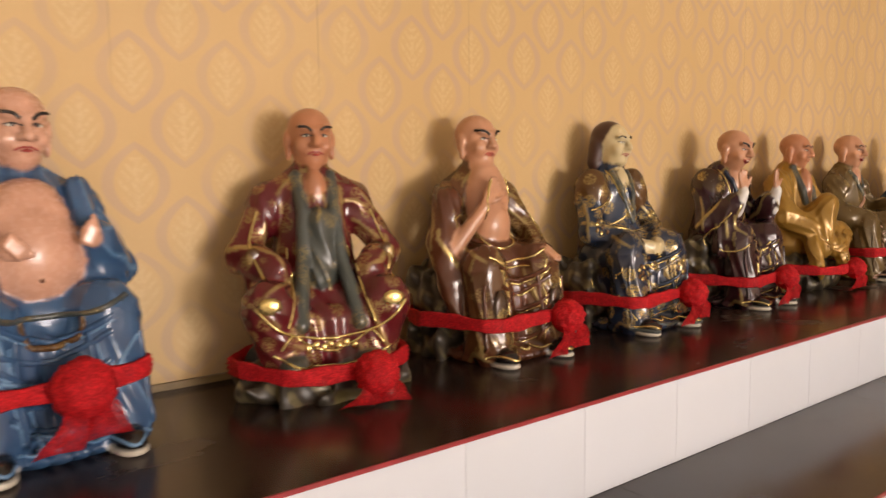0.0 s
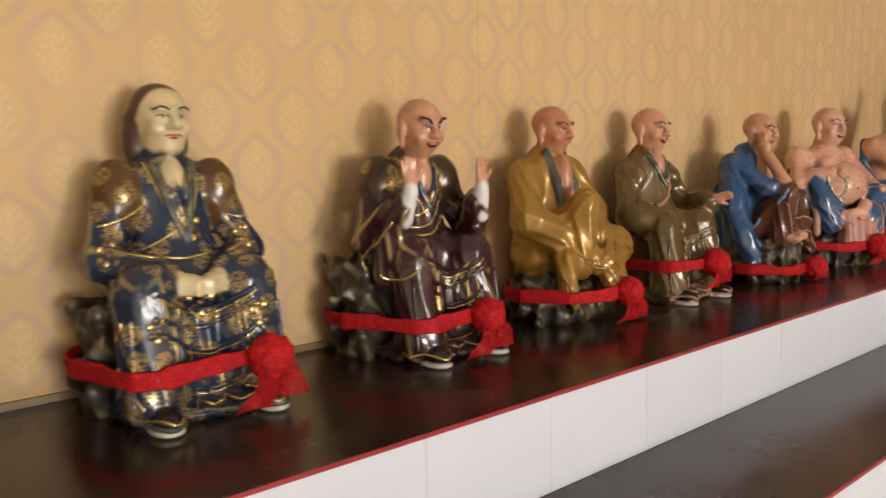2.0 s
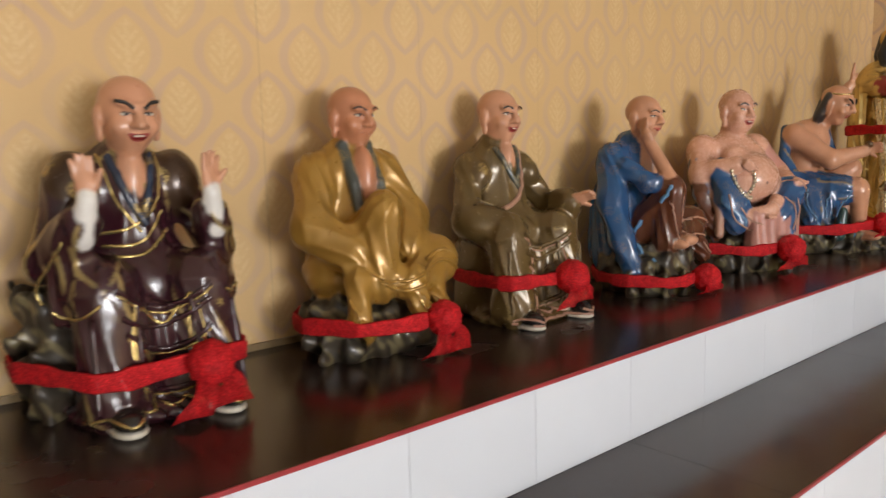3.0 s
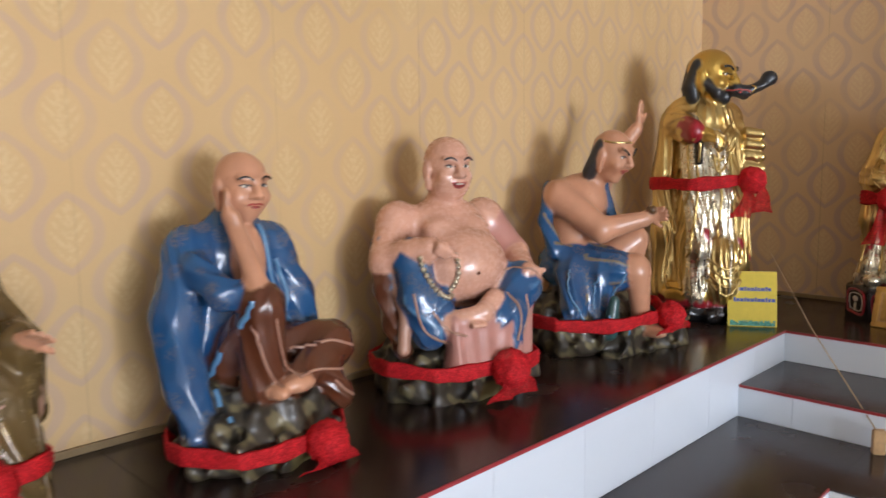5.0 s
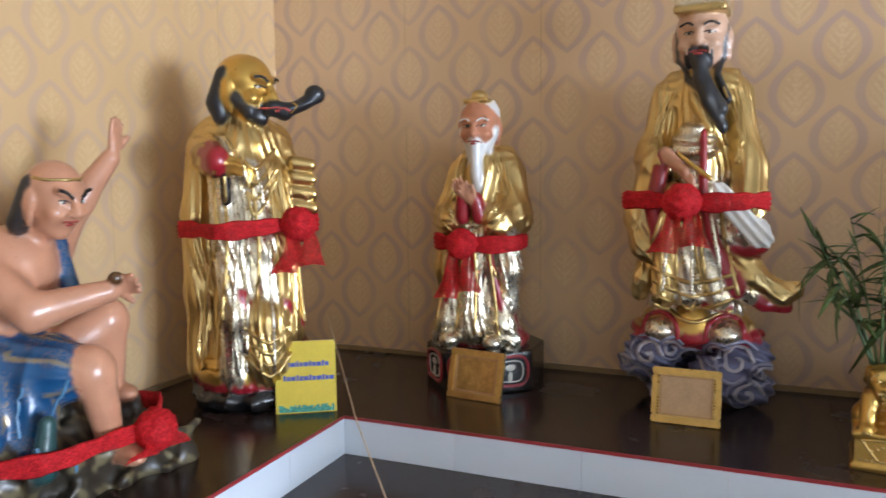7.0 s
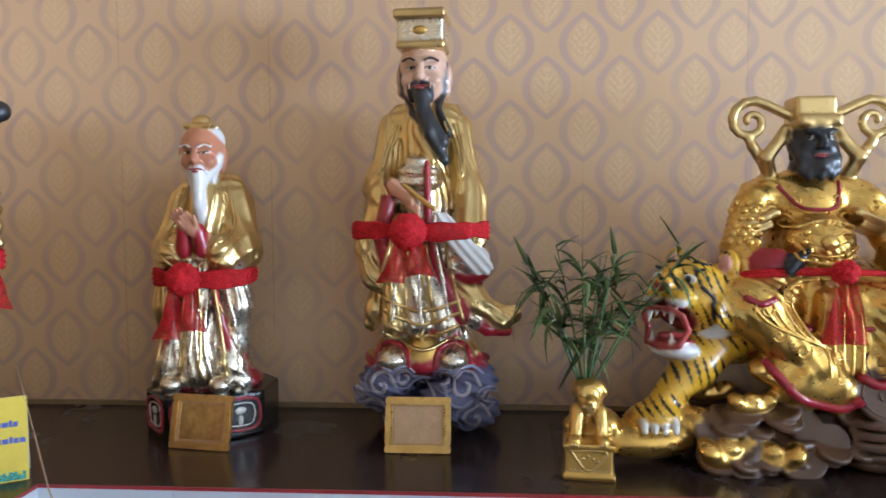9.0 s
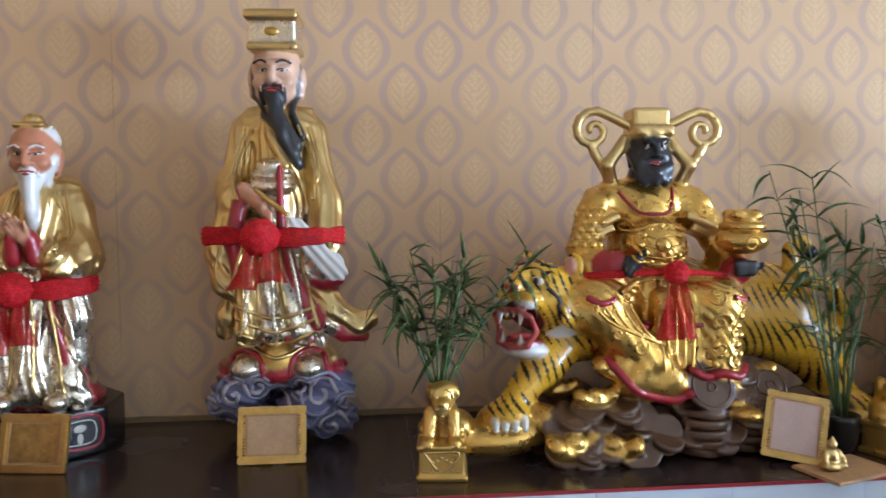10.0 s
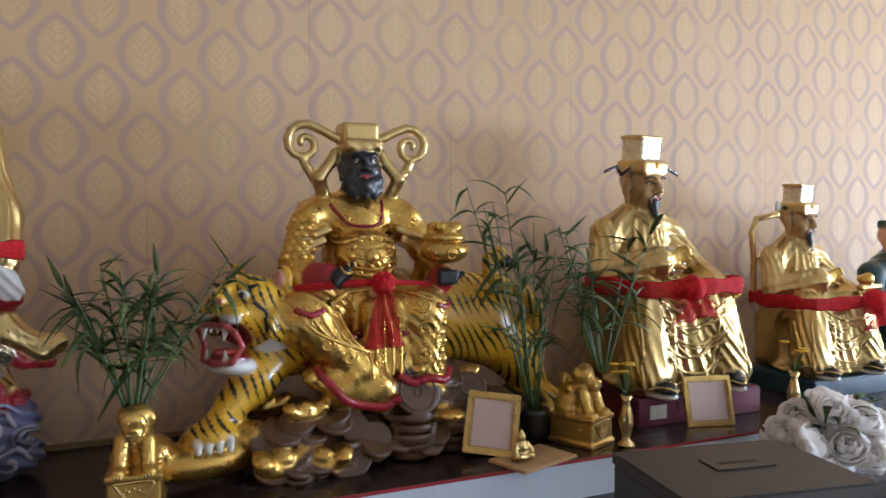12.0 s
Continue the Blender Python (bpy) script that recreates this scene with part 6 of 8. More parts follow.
S.line([(0.0, -0.05, -0.05), (0.03, -0.066, -0.105), (0.072, -0.066, -0.150)], 0.016, "jet", 0.01, 0.018)
S.line([(-0.040, -0.005, -0.05), (-0.035, -0.035, -0.085), (0.0, -0.06, -0.105)], 0.008, "jet", 0.004, 0.010)
S.line([(0.040, -0.005, -0.05), (0.055, -0.03, -0.085), (0.085, -0.045, -0.13)], 0.009, "jet", 0.004, 0.012)
S.box((0, 0.004, 0.085), (0.050, 0.050, 0.032), 0.010, "silver", 0.004)
S.box((0, -0.006, 0.118), (0.055, 0.056, 0.010), 0.006, "gold", 0.003)
S.box((0, 0.004, 0.055), (0.052, 0.054, 0.008), 0.005, "gold", 0.003)
S.spot(0, 0.085, (0.016, 0.004, 0.010), "gold_dark")
S.at()
folds(S, [[(-0.17, 0.62), (-0.18, 0.53), (-0.12, 0.46)], [(-0.20, 0.80), (-0.17, 0.84)], [(-0.09, 0.55), (-0.09, 0.42), (-0.10, 0.35)], [(0.0, 0.62), (0.01, 0.48), (0.04, 0.36)]], 0.006, "gold")
for i in range(7):
    x = -0.12 + 0.036 * i
    S.trim([(x * 0.8, 0.62), (x + 0.008 * (i % 2), 0.50), (x * 1.2 + 0.015, 0.37)], 0.0075, "silver" if i % 2 else "gold", 12)
for i in range(4):
    S.trim([(-0.12, 0.44 - 0.035 * i), (0.0, 0.40 - 0.04 * i), (0.12, 0.43 - 0.035 * i)], 0.007, "gold")
for q in (-1, 1):
    for i in range(3):
        S.trim([(q * (0.10 + 0.02 * i), 0.96), (q * (0.16 + 0.012 * i), 0.84), (q * (0.15 - 0.01 * i), 0.74)], 0.0065, "gold")
m = pose(7.17, 0.04, SHELF, 0, 0, -90)
S.finish("scholar_figure", m, "tall gilded scholar, black beard, feather fan, on clouds", "statue", GODS)
ribbon(S, m, 0.635, -0.03, "red ribbon with rosette round the tall scholar figure", 0.0, 0.042, 0.13, 0.050)

# black-faced god seated on a tiger over coins and ingots
S = Sculpt((-0.66, -0.36, -0.012), (0.78, 0.28, 1.06), 0.0056)
S.stripes = True


def ingot(S, x, y, z, s, rz=0, rx=0):
    S.at(x, y, z, rx, 0, rz, s)
    S.ell((0, 0, 0), (0.085, 0.042, 0.030), "gold_relief", 0.006)
    for q in (-1, 1):
        S.ell((q * 0.070, 0, 0.026), (0.030, 0.036, 0.024), "gold_relief", 0.02)
    S.ell((0, 0, 0.026), (0.036, 0.032, 0.026), "gold_relief", 0.006)
    S.at()


S.box((0.05, 0.0, 0.05), (0.45, 0.16, 0.075), 0.05, "coin", 0.02, rough=0.014)
S.ell((0.62, 0.02, 0.05), (0.13, 0.14, 0.07), "rock", 0.02, rough=0.012)
for x, y, z, r in ((0.10, -0.20, 0.0, 0.075), (0.235, -0.19, 0.0, 0.055), (-0.10, -0.21, 0.0, 0.052)):
    for i in range({0.075: 5, 0.055: 3, 0.052: 3}[r]):
        S.disc((x + 0.008 * math.sin(i * 2.1), y + 0.006 * math.cos(i * 1.7), 0.016 + 0.027 * i), r, 0.0115, "coin")
rnd = random.Random(21)
heap = [(0.11, -0.225, 0.195, 0.070, 62, 0), (0.12, -0.18, 0.275, 0.055, 66, 6), (0.25, -0.225, 0.13, 0.058, 64, 4), (0.30, -0.20, 0.19, 0.050, 50, -10)]
for i in range(58):
    x = rnd.uniform(-0.34, 0.43)
    top = 0.15 + 0.13 * math.exp(-((x - 0.14) / 0.13) ** 2)
    z = top * rnd.uniform(0.15, 1.0)
    heap.append((x, -0.275 + 0.45 * z + rnd.uniform(-0.01, 0.02), z, rnd.uniform(0.040, 0.058), rnd.uniform(12, 62), rnd.uniform(-24, 24)))
for x, y, z, r, rx, ry in heap:
    S.disc((x, y, z), r, 0.0085, "coin", (rx, ry, 0), 0.002)
for x, y, z, r, rx, ry in heap[:4]:
    S.at(x, y, z, rx - 90, 0, 0)
    S.trim([(r * 0.80 * math.cos(t * 0.6283), r * 0.80 * math.sin(t * 0.6283)) for t in range(11)], 0.0032, "coin", 3, 0.03)
    S.trim([(-0.010, -0.010), (-0.010, 0.010), (0.010, 0.010), (0.010, -0.010), (-0.010, -0.010)], 0.0026, "coin", 2, 0.03)
    S.at()
ingot(S, -0.50, -0.19, 0.065, 1.75, 6)
ingot(S, -0.30, -0.255, 0.045, 0.95, 25, 25)
ingot(S, -0.185, -0.26, 0.040, 0.85, -20, 25)
ingot(S, -0.14, -0.19, 0.245, 0.85, -14, 30)
ingot(S, -0.22, -0.20, 0.165, 0.7, 12, 20)
ingot(S, 0.34, -0.20, 0.04, 0.75, 20, 20)
ingot(S, 0.32, -0.12, 0.21, 0.6, 30)
ingot(S, -0.30, -0.10, 0.17, 0.7, 10)
# tiger
S.line([(-0.22, 0.02, 0.38), (0.10, 0.04, 0.40), (0.42, 0.05, 0.38)], 0.150, "tiger", 0.03, 0.150)
S.line([(0.42, 0.05, 0.36), (0.56, 0.02, 0.26), (0.64, 0.0, 0.12)], 0.135, "tiger", 0.04, 0.055)
S.ell((0.665, -0.04, 0.085), (0.055, 0.085, 0.045), "tiger", 0.02)
S.line([(-0.23, -0.04, 0.36), (-0.35, -0.12, 0.26), (-0.455, -0.18, 0.16)], 0.085, "tiger", 0.03, 0.038)
S.ell((-0.475, -0.205, 0.135), (0.062, 0.060, 0.036), "tiger", 0.02)
for i in range(4):
    S.cap((-0.515 + 0.027 * i, -0.245, 0.125), (-0.517 + 0.027 * i, -0.272, 0.108), 0.014, 0.009, "bone", 0.004)
    S.cap((0.63 + 0.024 * i, -0.10, 0.075), (0.63 + 0.024 * i, -0.125, 0.062), 0.016, 0.012, "gold_dark", 0.004)
S.cap((-0.30, -0.07, 0.40), (-0.31, -0.10, 0.30), 0.060, 0.045, "white", 0.03)
S.line([(0.63, 0.0, 0.30), (0.62, -0.05, 0.40), (0.55, -0.09, 0.465), (0.47, -0.10, 0.49), (0.415, -0.10, 0.53), (0.415, -0.10, 0.58), (0.455, -0.10, 0.60)], 0.027, "tiger", 0.004, 0.022)
S.ell((0.472, -0.105, 0.572), (0.024, 0.022, 0.024), "black", 0.006)
S.at(-0.365, -0.115, 0.435, -6, 0, -48, 1.04)
S.ell((0, 0.0, 0.02), (0.105, 0.10, 0.098), "tiger", 0.02)
S.ell((0, 0.045, -0.03), (0.104, 0.055, 0.084), "white", 0.02)
for q in (-1, 1):
    S.ell((q * 0.082, 0.04, 0.108), (0.032, 0.018, 0.038), "tiger", 0.015)
    S.ell((q * 0.082, 0.022, 0.108), (0.018, 0.010, 0.024), "rose", 0.004)
    S.ell((q * 0.034, -0.098, 0.012), (0.036, 0.034, 0.027), "tiger", 0.016)
    S.ell((q * 0.036, -0.112, 0.000), (0.030, 0.022, 0.016), "white", 0.010)
    S.ell((q * 0.108, 0.0, -0.015), (0.014, 0.042, 0.046), "tiger", 0.02, rib=(60, 40, 30, 0.003))
    S.spot(q * 0.047, 0.062, (0.020, 0.006, 0.013), "bone", q * 10, 0.002)
    S.spot(q * 0.045, 0.061, (0.010, 0.008, 0.010), "jet", 0, 0.003)
    S.spot(q * 0.052, 0.082, (0.028, 0.005, 0.006), "jet", -q * 18)
    S.trim([(q * 0.075, 0.045), (q * 0.098, 0.01), (q * 0.09, -0.04)], 0.006, "jet")
    S.trim([(q * 0.06, 0.10), (q * 0.03, 0.108)], 0.005, "jet")
S.cap((0, -0.115, 0.045), (0, -0.085, 0.075), 0.026, 0.020, "tiger", 0.012)
S.ell((0, -0.130, 0.042), (0.023, 0.012, 0.015), "lip", 0.008)
S.ell((0, -0.105, -0.062), (0.068, 0.084, 0.056), "mouth", 0, cut=True)
S.ell((0, -0.058, -0.126), (0.066, 0.062, 0.026), "white", 0.012)
S.ell((0, -0.062, -0.104), (0.054, 0.058, 0.014), "mouth", 0.004)
S.ell((0, -0.077, -0.090), (0.026, 0.048, 0.010), "lip", 0.004)
S.line([(-0.062, -0.09, -0.072), (-0.060, -0.118, -0.035), (-0.03, -0.128, -0.020), (0.03, -0.128, -0.020), (0.060, -0.118, -0.035), (0.062, -0.09, -0.072), (0.05, -0.108, -0.112), (0, -0.120, -0.120), (-0.05, -0.108, -0.112), (-0.062, -0.09, -0.072)], 0.0085, "lip", 0.003)
for q in (-1, 1):
    S.cap((q * 0.034, -0.124, -0.022), (q * 0.034, -0.128, -0.058), 0.010, 0.004, "bone", 0.002)
    S.cap((q * 0.030, -0.112, -0.112), (q * 0.030, -0.116, -0.084), 0.008, 0.004, "bone", 0.002)
    S.cap((q * 0.012, -0.128, -0.022), (q * 0.012, -0.129, -0.036), 0.007, 0.005, "bone", 0.002)
S.at()
# rider
S.cap((0.0, 0.02, 0.46), (0.0, 0.03, 0.69), 0.118, 0.105, "gold_relief", 0.03, rib=(18, 13, 28, 0.0016))
S.cap((-0.10, 0.03, 0.735), (0.10, 0.03, 0.735), 0.064, 0.064, "gold_relief", 0.04, rib=(20, 7, 31, 0.0016))
S.ell((0.0, -0.07, 0.595), (0.10, 0.075, 0.085), "gold_relief", 0.02, rib=(33, 5, 28, 0.0016))
for q in (-1, 1):
    S.ell((q * 0.150, 0.01, 0.715), (0.056, 0.062, 0.056), "gold_relief", 0.02, rough=0.006)
S.cap((-0.17, 0.0, 0.69), (-0.21, -0.04, 0.585), 0.050, 0.048, "gold_relief", 0.02, rib=(28, 18, 39, 0.0016))
S.cap((-0.21, -0.04, 0.575), (-0.165, -0.12, 0.535), 0.048, 0.042, "gold_relief", 0.02, rib=(28, 18, 39, 0.0016))
S.cap((-0.165, -0.12, 0.54), (-0.145, -0.145, 0.545), 0.046, 0.042, "crimson", 0.006)
hand(S, -0.115, -0.17, 0.55, "jet", 70, -50, 0, 1.5, True)
S.cap((0.17, 0.0, 0.69), (0.225, -0.05, 0.575), 0.050, 0.045, "gold_relief", 0.02, rib=(28, 18, 39, 0.0016))
S.cap((0.235, -0.05, 0.57), (0.225, -0.14, 0.525), 0.050, 0.040, "gold_relief", 0.02)
S.cap((0.225, -0.14, 0.525), (0.222, -0.155, 0.525), 0.044, 0.040, "crimson", 0.006)
hand(S, 0.225, -0.17, 0.53, "jet", 30, 0, 0, 1.5, True)
S.ell((0.225, -0.17, 0.615), (0.078, 0.066, 0.042), "gold_relief", 0.006)
S.disc((0.225, -0.17, 0.655), 0.066, 0.010, "gold_relief")
for i in range(8):
    S.ell((0.225 + 0.034 * math.cos(i * 0.8), -0.17 + 0.030 * math.sin(i * 0.8), 0.675 + 0.012 * (i % 2)), (0.026, 0.022, 0.018), "gold_relief", 0.006)
S.cap((-0.06, -0.02, 0.45), (-0.215, -0.16, 0.43), 0.105, 0.082, "gold_relief", 0.03, rib=(23, 13, 31, 0.0016))
S.cap((-0.215, -0.165, 0.42), (-0.06, -0.185, 0.28), 0.074, 0.055, "gold_relief", 0.02, rib=(31, 13, 18, 0.0016))
S.cap((-0.06, -0.185, 0.29), (0.0, -0.21, 0.23), 0.046, 0.034, "gold_relief", 0.02)
S.line([(-0.14, -0.14, 0.27), (-0.10, -0.18, 0.22), (0.0, -0.18, 0.20)], 0.052, "gold_relief", 0.02, 0.06)
S.trim([(-0.20, 0.30), (-0.15, 0.24), (-0.10, 0.19), (0.0, 0.165), (0.05, 0.19)], 0.014, "crimson")
S.cap((0.07, -0.02, 0.45), (0.155, -0.15, 0.43), 0.100, 0.082, "gold_relief", 0.03, rib=(18, 13, 31, 0.0016))
S.cap((0.155, -0.155, 0.42), (0.165, -0.17, 0.20), 0.074, 0.056, "gold_relief", 0.02, rib=(33, 10, 23, 0.0016))
S.cap((0.165, -0.17, 0.19), (0.195, -0.22, 0.135), 0.042, 0.030, "gold_relief", 0.015)
S.ell((0.205, -0.235, 0.125), (0.048, 0.062, 0.022), "gold_relief", 0.012)
S.box((0.03, -0.145, 0.36), (0.075, 0.055, 0.12), 0.03, "gold_relief", 0.02, rib=(39, 7, 5, 0.0016))
S.trim([(0.06, 0.245), (0.10, 0.225), (0.15, 0.235), (0.20, 0.225), (0.235, 0.245)], 0.014, "crimson")
S.disc((0, -0.01, 0.505), 0.135, 0.022, "gold_relief", (0, 0, 0), 0.01)
S.disc((0, -0.01, 0.515), 0.140, 0.008, "gold", (0, 0, 0), 0.004)
for i in range(5):
    S.box((-0.085 + 0.042 * i, -0.150 + 0.012 * abs(i - 2), 0.43), (0.020, 0.012, 0.075), 0.008, "gold_relief" if i % 2 else "gold", 0.004, (8, 0, 0))
    S.spot(-0.085 + 0.042 * i, 0.372, (0.018, 0.006, 0.008), "crimson")
for q in (-1, 1):
    S.box((q * 0.215, -0.075, 0.505), (0.036, 0.060, 0.055), 0.024, "gold_relief", 0.02, (0, q * 8, q * 20), rib=(30, 12, 8, 0.003))
    S.trim([(q * 0.175, 0.455), (q * 0.215, 0.445), (q * 0.25, 0.46)], 0.010, "crimson")
    S.box((q * 0.15, -0.01, 0.665), (0.052, 0.062, 0.012), 0.008, "gold", 0.006, (0, q * 25, 0))
    S.box((q * 0.165, -0.01, 0.630), (0.050, 0.060, 0.012), 0.008, "gold", 0.006, (0, q * 25, 0))
for q in (-1, 1):
    S.line([(q * 0.115, 0.0, 0.80), (q * 0.13, -0.02, 0.84), (q * 0.085, -0.01, 0.895), (q * 0.075, -0.01, 0.92)], 0.022, "gold", 0.01, 0.016)
    curl = [(q * (0.172 + 0.066 * (1 - t / 20) * math.cos(2.3 - t * 0.52)), -0.01, 0.945 + 0.064 * (1 - t / 20) * math.sin(2.3 - t * 0.52)) for t in range(18)]
    S.line([(q * 0.05, -0.01, 0.955), (q * 0.085, -0.01, 0.972)] + curl, 0.015, "gold", 0.003, 0.009)
    S.line([curl[7], (q * 0.165, -0.008, 0.875), (q * 0.12, 0.0, 0.81)], 0.012, "gold", 0.006, 0.018)
S.cap((0, 0.03, 0.77), (0, 0.01, 0.83), 0.055, 0.048, "jet", 0.015)
head(S, 0.0, -0.02, 0.885, 1.10, "jet", 2, 4, brow="jet", lip="lip", fierce=0.8)
S.at(0.0, -0.02, 0.885, 4, 0, 2, 1.10)
S.line([(-0.046, -0.005, -0.012), (-0.040, -0.036, -0.046), (0, -0.056, -0.062), (0.040, -0.036, -0.046), (0.046, -0.005, -0.012)], 0.017, "jet", 0.01)
for i in range(7):
    S.ell((-0.042 + 0.014 * i, -0.045 - 0.012 * math.cos((i - 3) * 0.5), -0.070 - 0.010 * (i % 2)), (0.013, 0.012, 0.022), "jet", 0.004)
for i in range(13):
    a = math.pi * (i / 12)
    S.ell((0.048 * math.cos(a), -0.022 - 0.030 * math.sin(a), -0.030 - 0.046 * math.sin(a)), (0.010, 0.012, 0.013 + 0.004 * (i % 2)), "jet", 0.002)
for q in (-1, 1):
    S.spot(q * 0.019, 0.012, (0.0085, 0.003, 0.0055), "bone", q * 8, 0.0015)
    S.spot(q * 0.018, 0.012, (0.0042, 0.004, 0.0044), "black", 0, 0.0025)
S.at()
S.box((0, -0.015, 0.940), (0.062, 0.064, 0.018), 0.012, "gold", 0.006, rib=(26, 10, 26, 0.0016))
S.box((0, 0.005, 0.980), (0.058, 0.050, 0.034), 0.010, "gold", 0.006)
folds(S, [[(-0.10, 0.76), (-0.05, 0.70), (0.0, 0.69), (0.05, 0.70), (0.07, 0.77)]], 0.0065, "crimson")
folds(S, [[(-0.15, 0.47), (-0.06, 0.50), (0.06, 0.50), (0.16, 0.47)], [(-0.08, 0.64), (0, 0.66), (0.08, 0.64)], [(-0.08, 0.56), (0, 0.54), (0.08, 0.56)]], 0.009, "gold_relief")
for i in range(6):
    for j in range(4):
        S.spot(-0.245 + 0.024 * j + 0.012 * (i % 2), 0.60 + 0.022 * i, (0.013, 0.006, 0.011), "gold_relief")
        S.spot(0.13 + 0.024 * j * 0.8 + 0.010 * (i % 2), 0.26 + 0.028 * i, (0.013, 0.006, 0.015), "gold_relief", 30 * i)
for i in range(12):
    S.spot(0.062 * math.cos(i * 0.52), 0.60 + 0.055 * math.sin(i * 0.52), (0.013, 0.006, 0.010), "gold_relief", 25 * i)
S.spot(0, 0.60, (0.026, 0.012, 0.024), "gold_relief")
# scrolls chased into the armour and robe
for i, (x, z, s) in enumerate(((-0.085, 0.655, 0.026), (0.085, 0.655, 0.026), (-0.095, 0.575, 0.026), (0.095, 0.575, 0.026), (-0.055, 0.715, 0.020), (0.055, 0.715, 0.020), (-0.20, 0.43, 0.032), (-0.13, 0.46, 0.026), (-0.165, 0.36, 0.024), (-0.10, 0.32, 0.024), (0.13, 0.46, 0.028), (0.20, 0.44, 0.028), (0.14, 0.385, 0.028), (0.19, 0.35, 0.026), (0.14, 0.31, 0.026), (0.185, 0.27, 0.024), (0.02, 0.40, 0.024), (0.06, 0.345, 0.022), (0.0, 0.30, 0.022), (0.225, 0.605, 0.026), (-0.21, 0.62, 0.024), (-0.17, 0.70, 0.024), (0.17, 0.70, 0.024))):
    q = 1 if x > 0 else -1
    S.trim([(x + q * s * (1 - k / 13) * math.cos(k * 0.75 + i), z + s * (1 - k / 13) * math.sin(k * 0.75 + i)) for k in range(12)], 0.0042, "gold_relief", 3)
for k in range(5):
    S.trim([(-0.075, 0.695 - 0.03 * k), (0, 0.68 - 0.03 * k), (0.075, 0.695 - 0.03 * k)], 0.0035, "gold_relief", 3)
    S.trim([(-0.03 + 0.022 * k, 0.42), (-0.035 + 0.026 * k, 0.33), (-0.03 + 0.024 * k, 0.25)], 0.0055, "gold_relief", 3)
    S.trim([(-0.26 + 0.035 * k, 0.475 - 0.008 * k), (-0.20 + 0.03 * k, 0.40 - 0.01 * k), (-0.10 + 0.02 * k, 0.35 - 0.008 * k)], 0.0055, "gold_relief", 4)
m = pose(7.09, -1.09, SHELF, 0, 0, -90)
S.finish("tiger_rider_figure", m, "gilded black-faced god riding a tiger over coins", "statue", GODS)
TIGER, TIGER_M = S, m


def sash(m, pts, pom, label, r=0.034):
    """A red cloth sash along points with a rosette and hanging tails."""
    th = thing("red_ribbon", m, label, "ribbon", "ribbons on the figures")
    bm = bmesh.new()
    tube(bm, pts, [0.010 + 0.003 * math.sin(i) for i in range(len(pts))], 10)
    part("band", bm, RED_CLOTH, th, smooth=True)
    bm = bmesh.new()
    bmesh.ops.create_icosphere(bm, subdivisions=4, radius=r)
    for v in bm.verts:
        d = v.co.normalized()
        v.co += d * r * (0.2 * noise.noise(d * 4.2) + 0.16 * noise.noise(d * 11))
    bmesh.ops.translate(bm, verts=bm.verts, vec=pom)
    part("rosette", bm, RED_CLOTH, th, "puffed red tulle rosette", True)
    for q in (-1, 1):
        bm = bmesh.new()
        rows = []
        for i in range(10):
            f = i / 9
            rows.append([bm.verts.new((pom[0] + q * (0.012 + 0.02 * f) + (0.012 + 0.018 * f) * u, pom[1] - 0.012 + 0.008 * math.sin(9 * u + 5 * f), pom[2] - 0.02 - 0.17 * f)) for u in (-1, -0.5, 0, 0.5, 1)])
        for a, b in zip(rows, rows[1:]):
            for i in range(4):
                bm.faces.new((a[i], a[i + 1], b[i + 1], b[i]))
        bmesh.ops.solidify(bm, geom=bm.faces[:], thickness=0.0022)
        part("tail", bm, RED_CLOTH, th, smooth=True)


sash(TIGER_M, [(-0.27, -0.02, 0.46), (-0.23, -0.17, 0.515), (-0.12, -0.185, 0.525), (0, -0.185, 0.525), (0.12, -0.185, 0.52), (0.22, -0.16, 0.505), (0.28, -0.02, 0.49)], (0.01, -0.215, 0.525), "red cloth sash and rosette across the tiger rider's lap", 0.034)


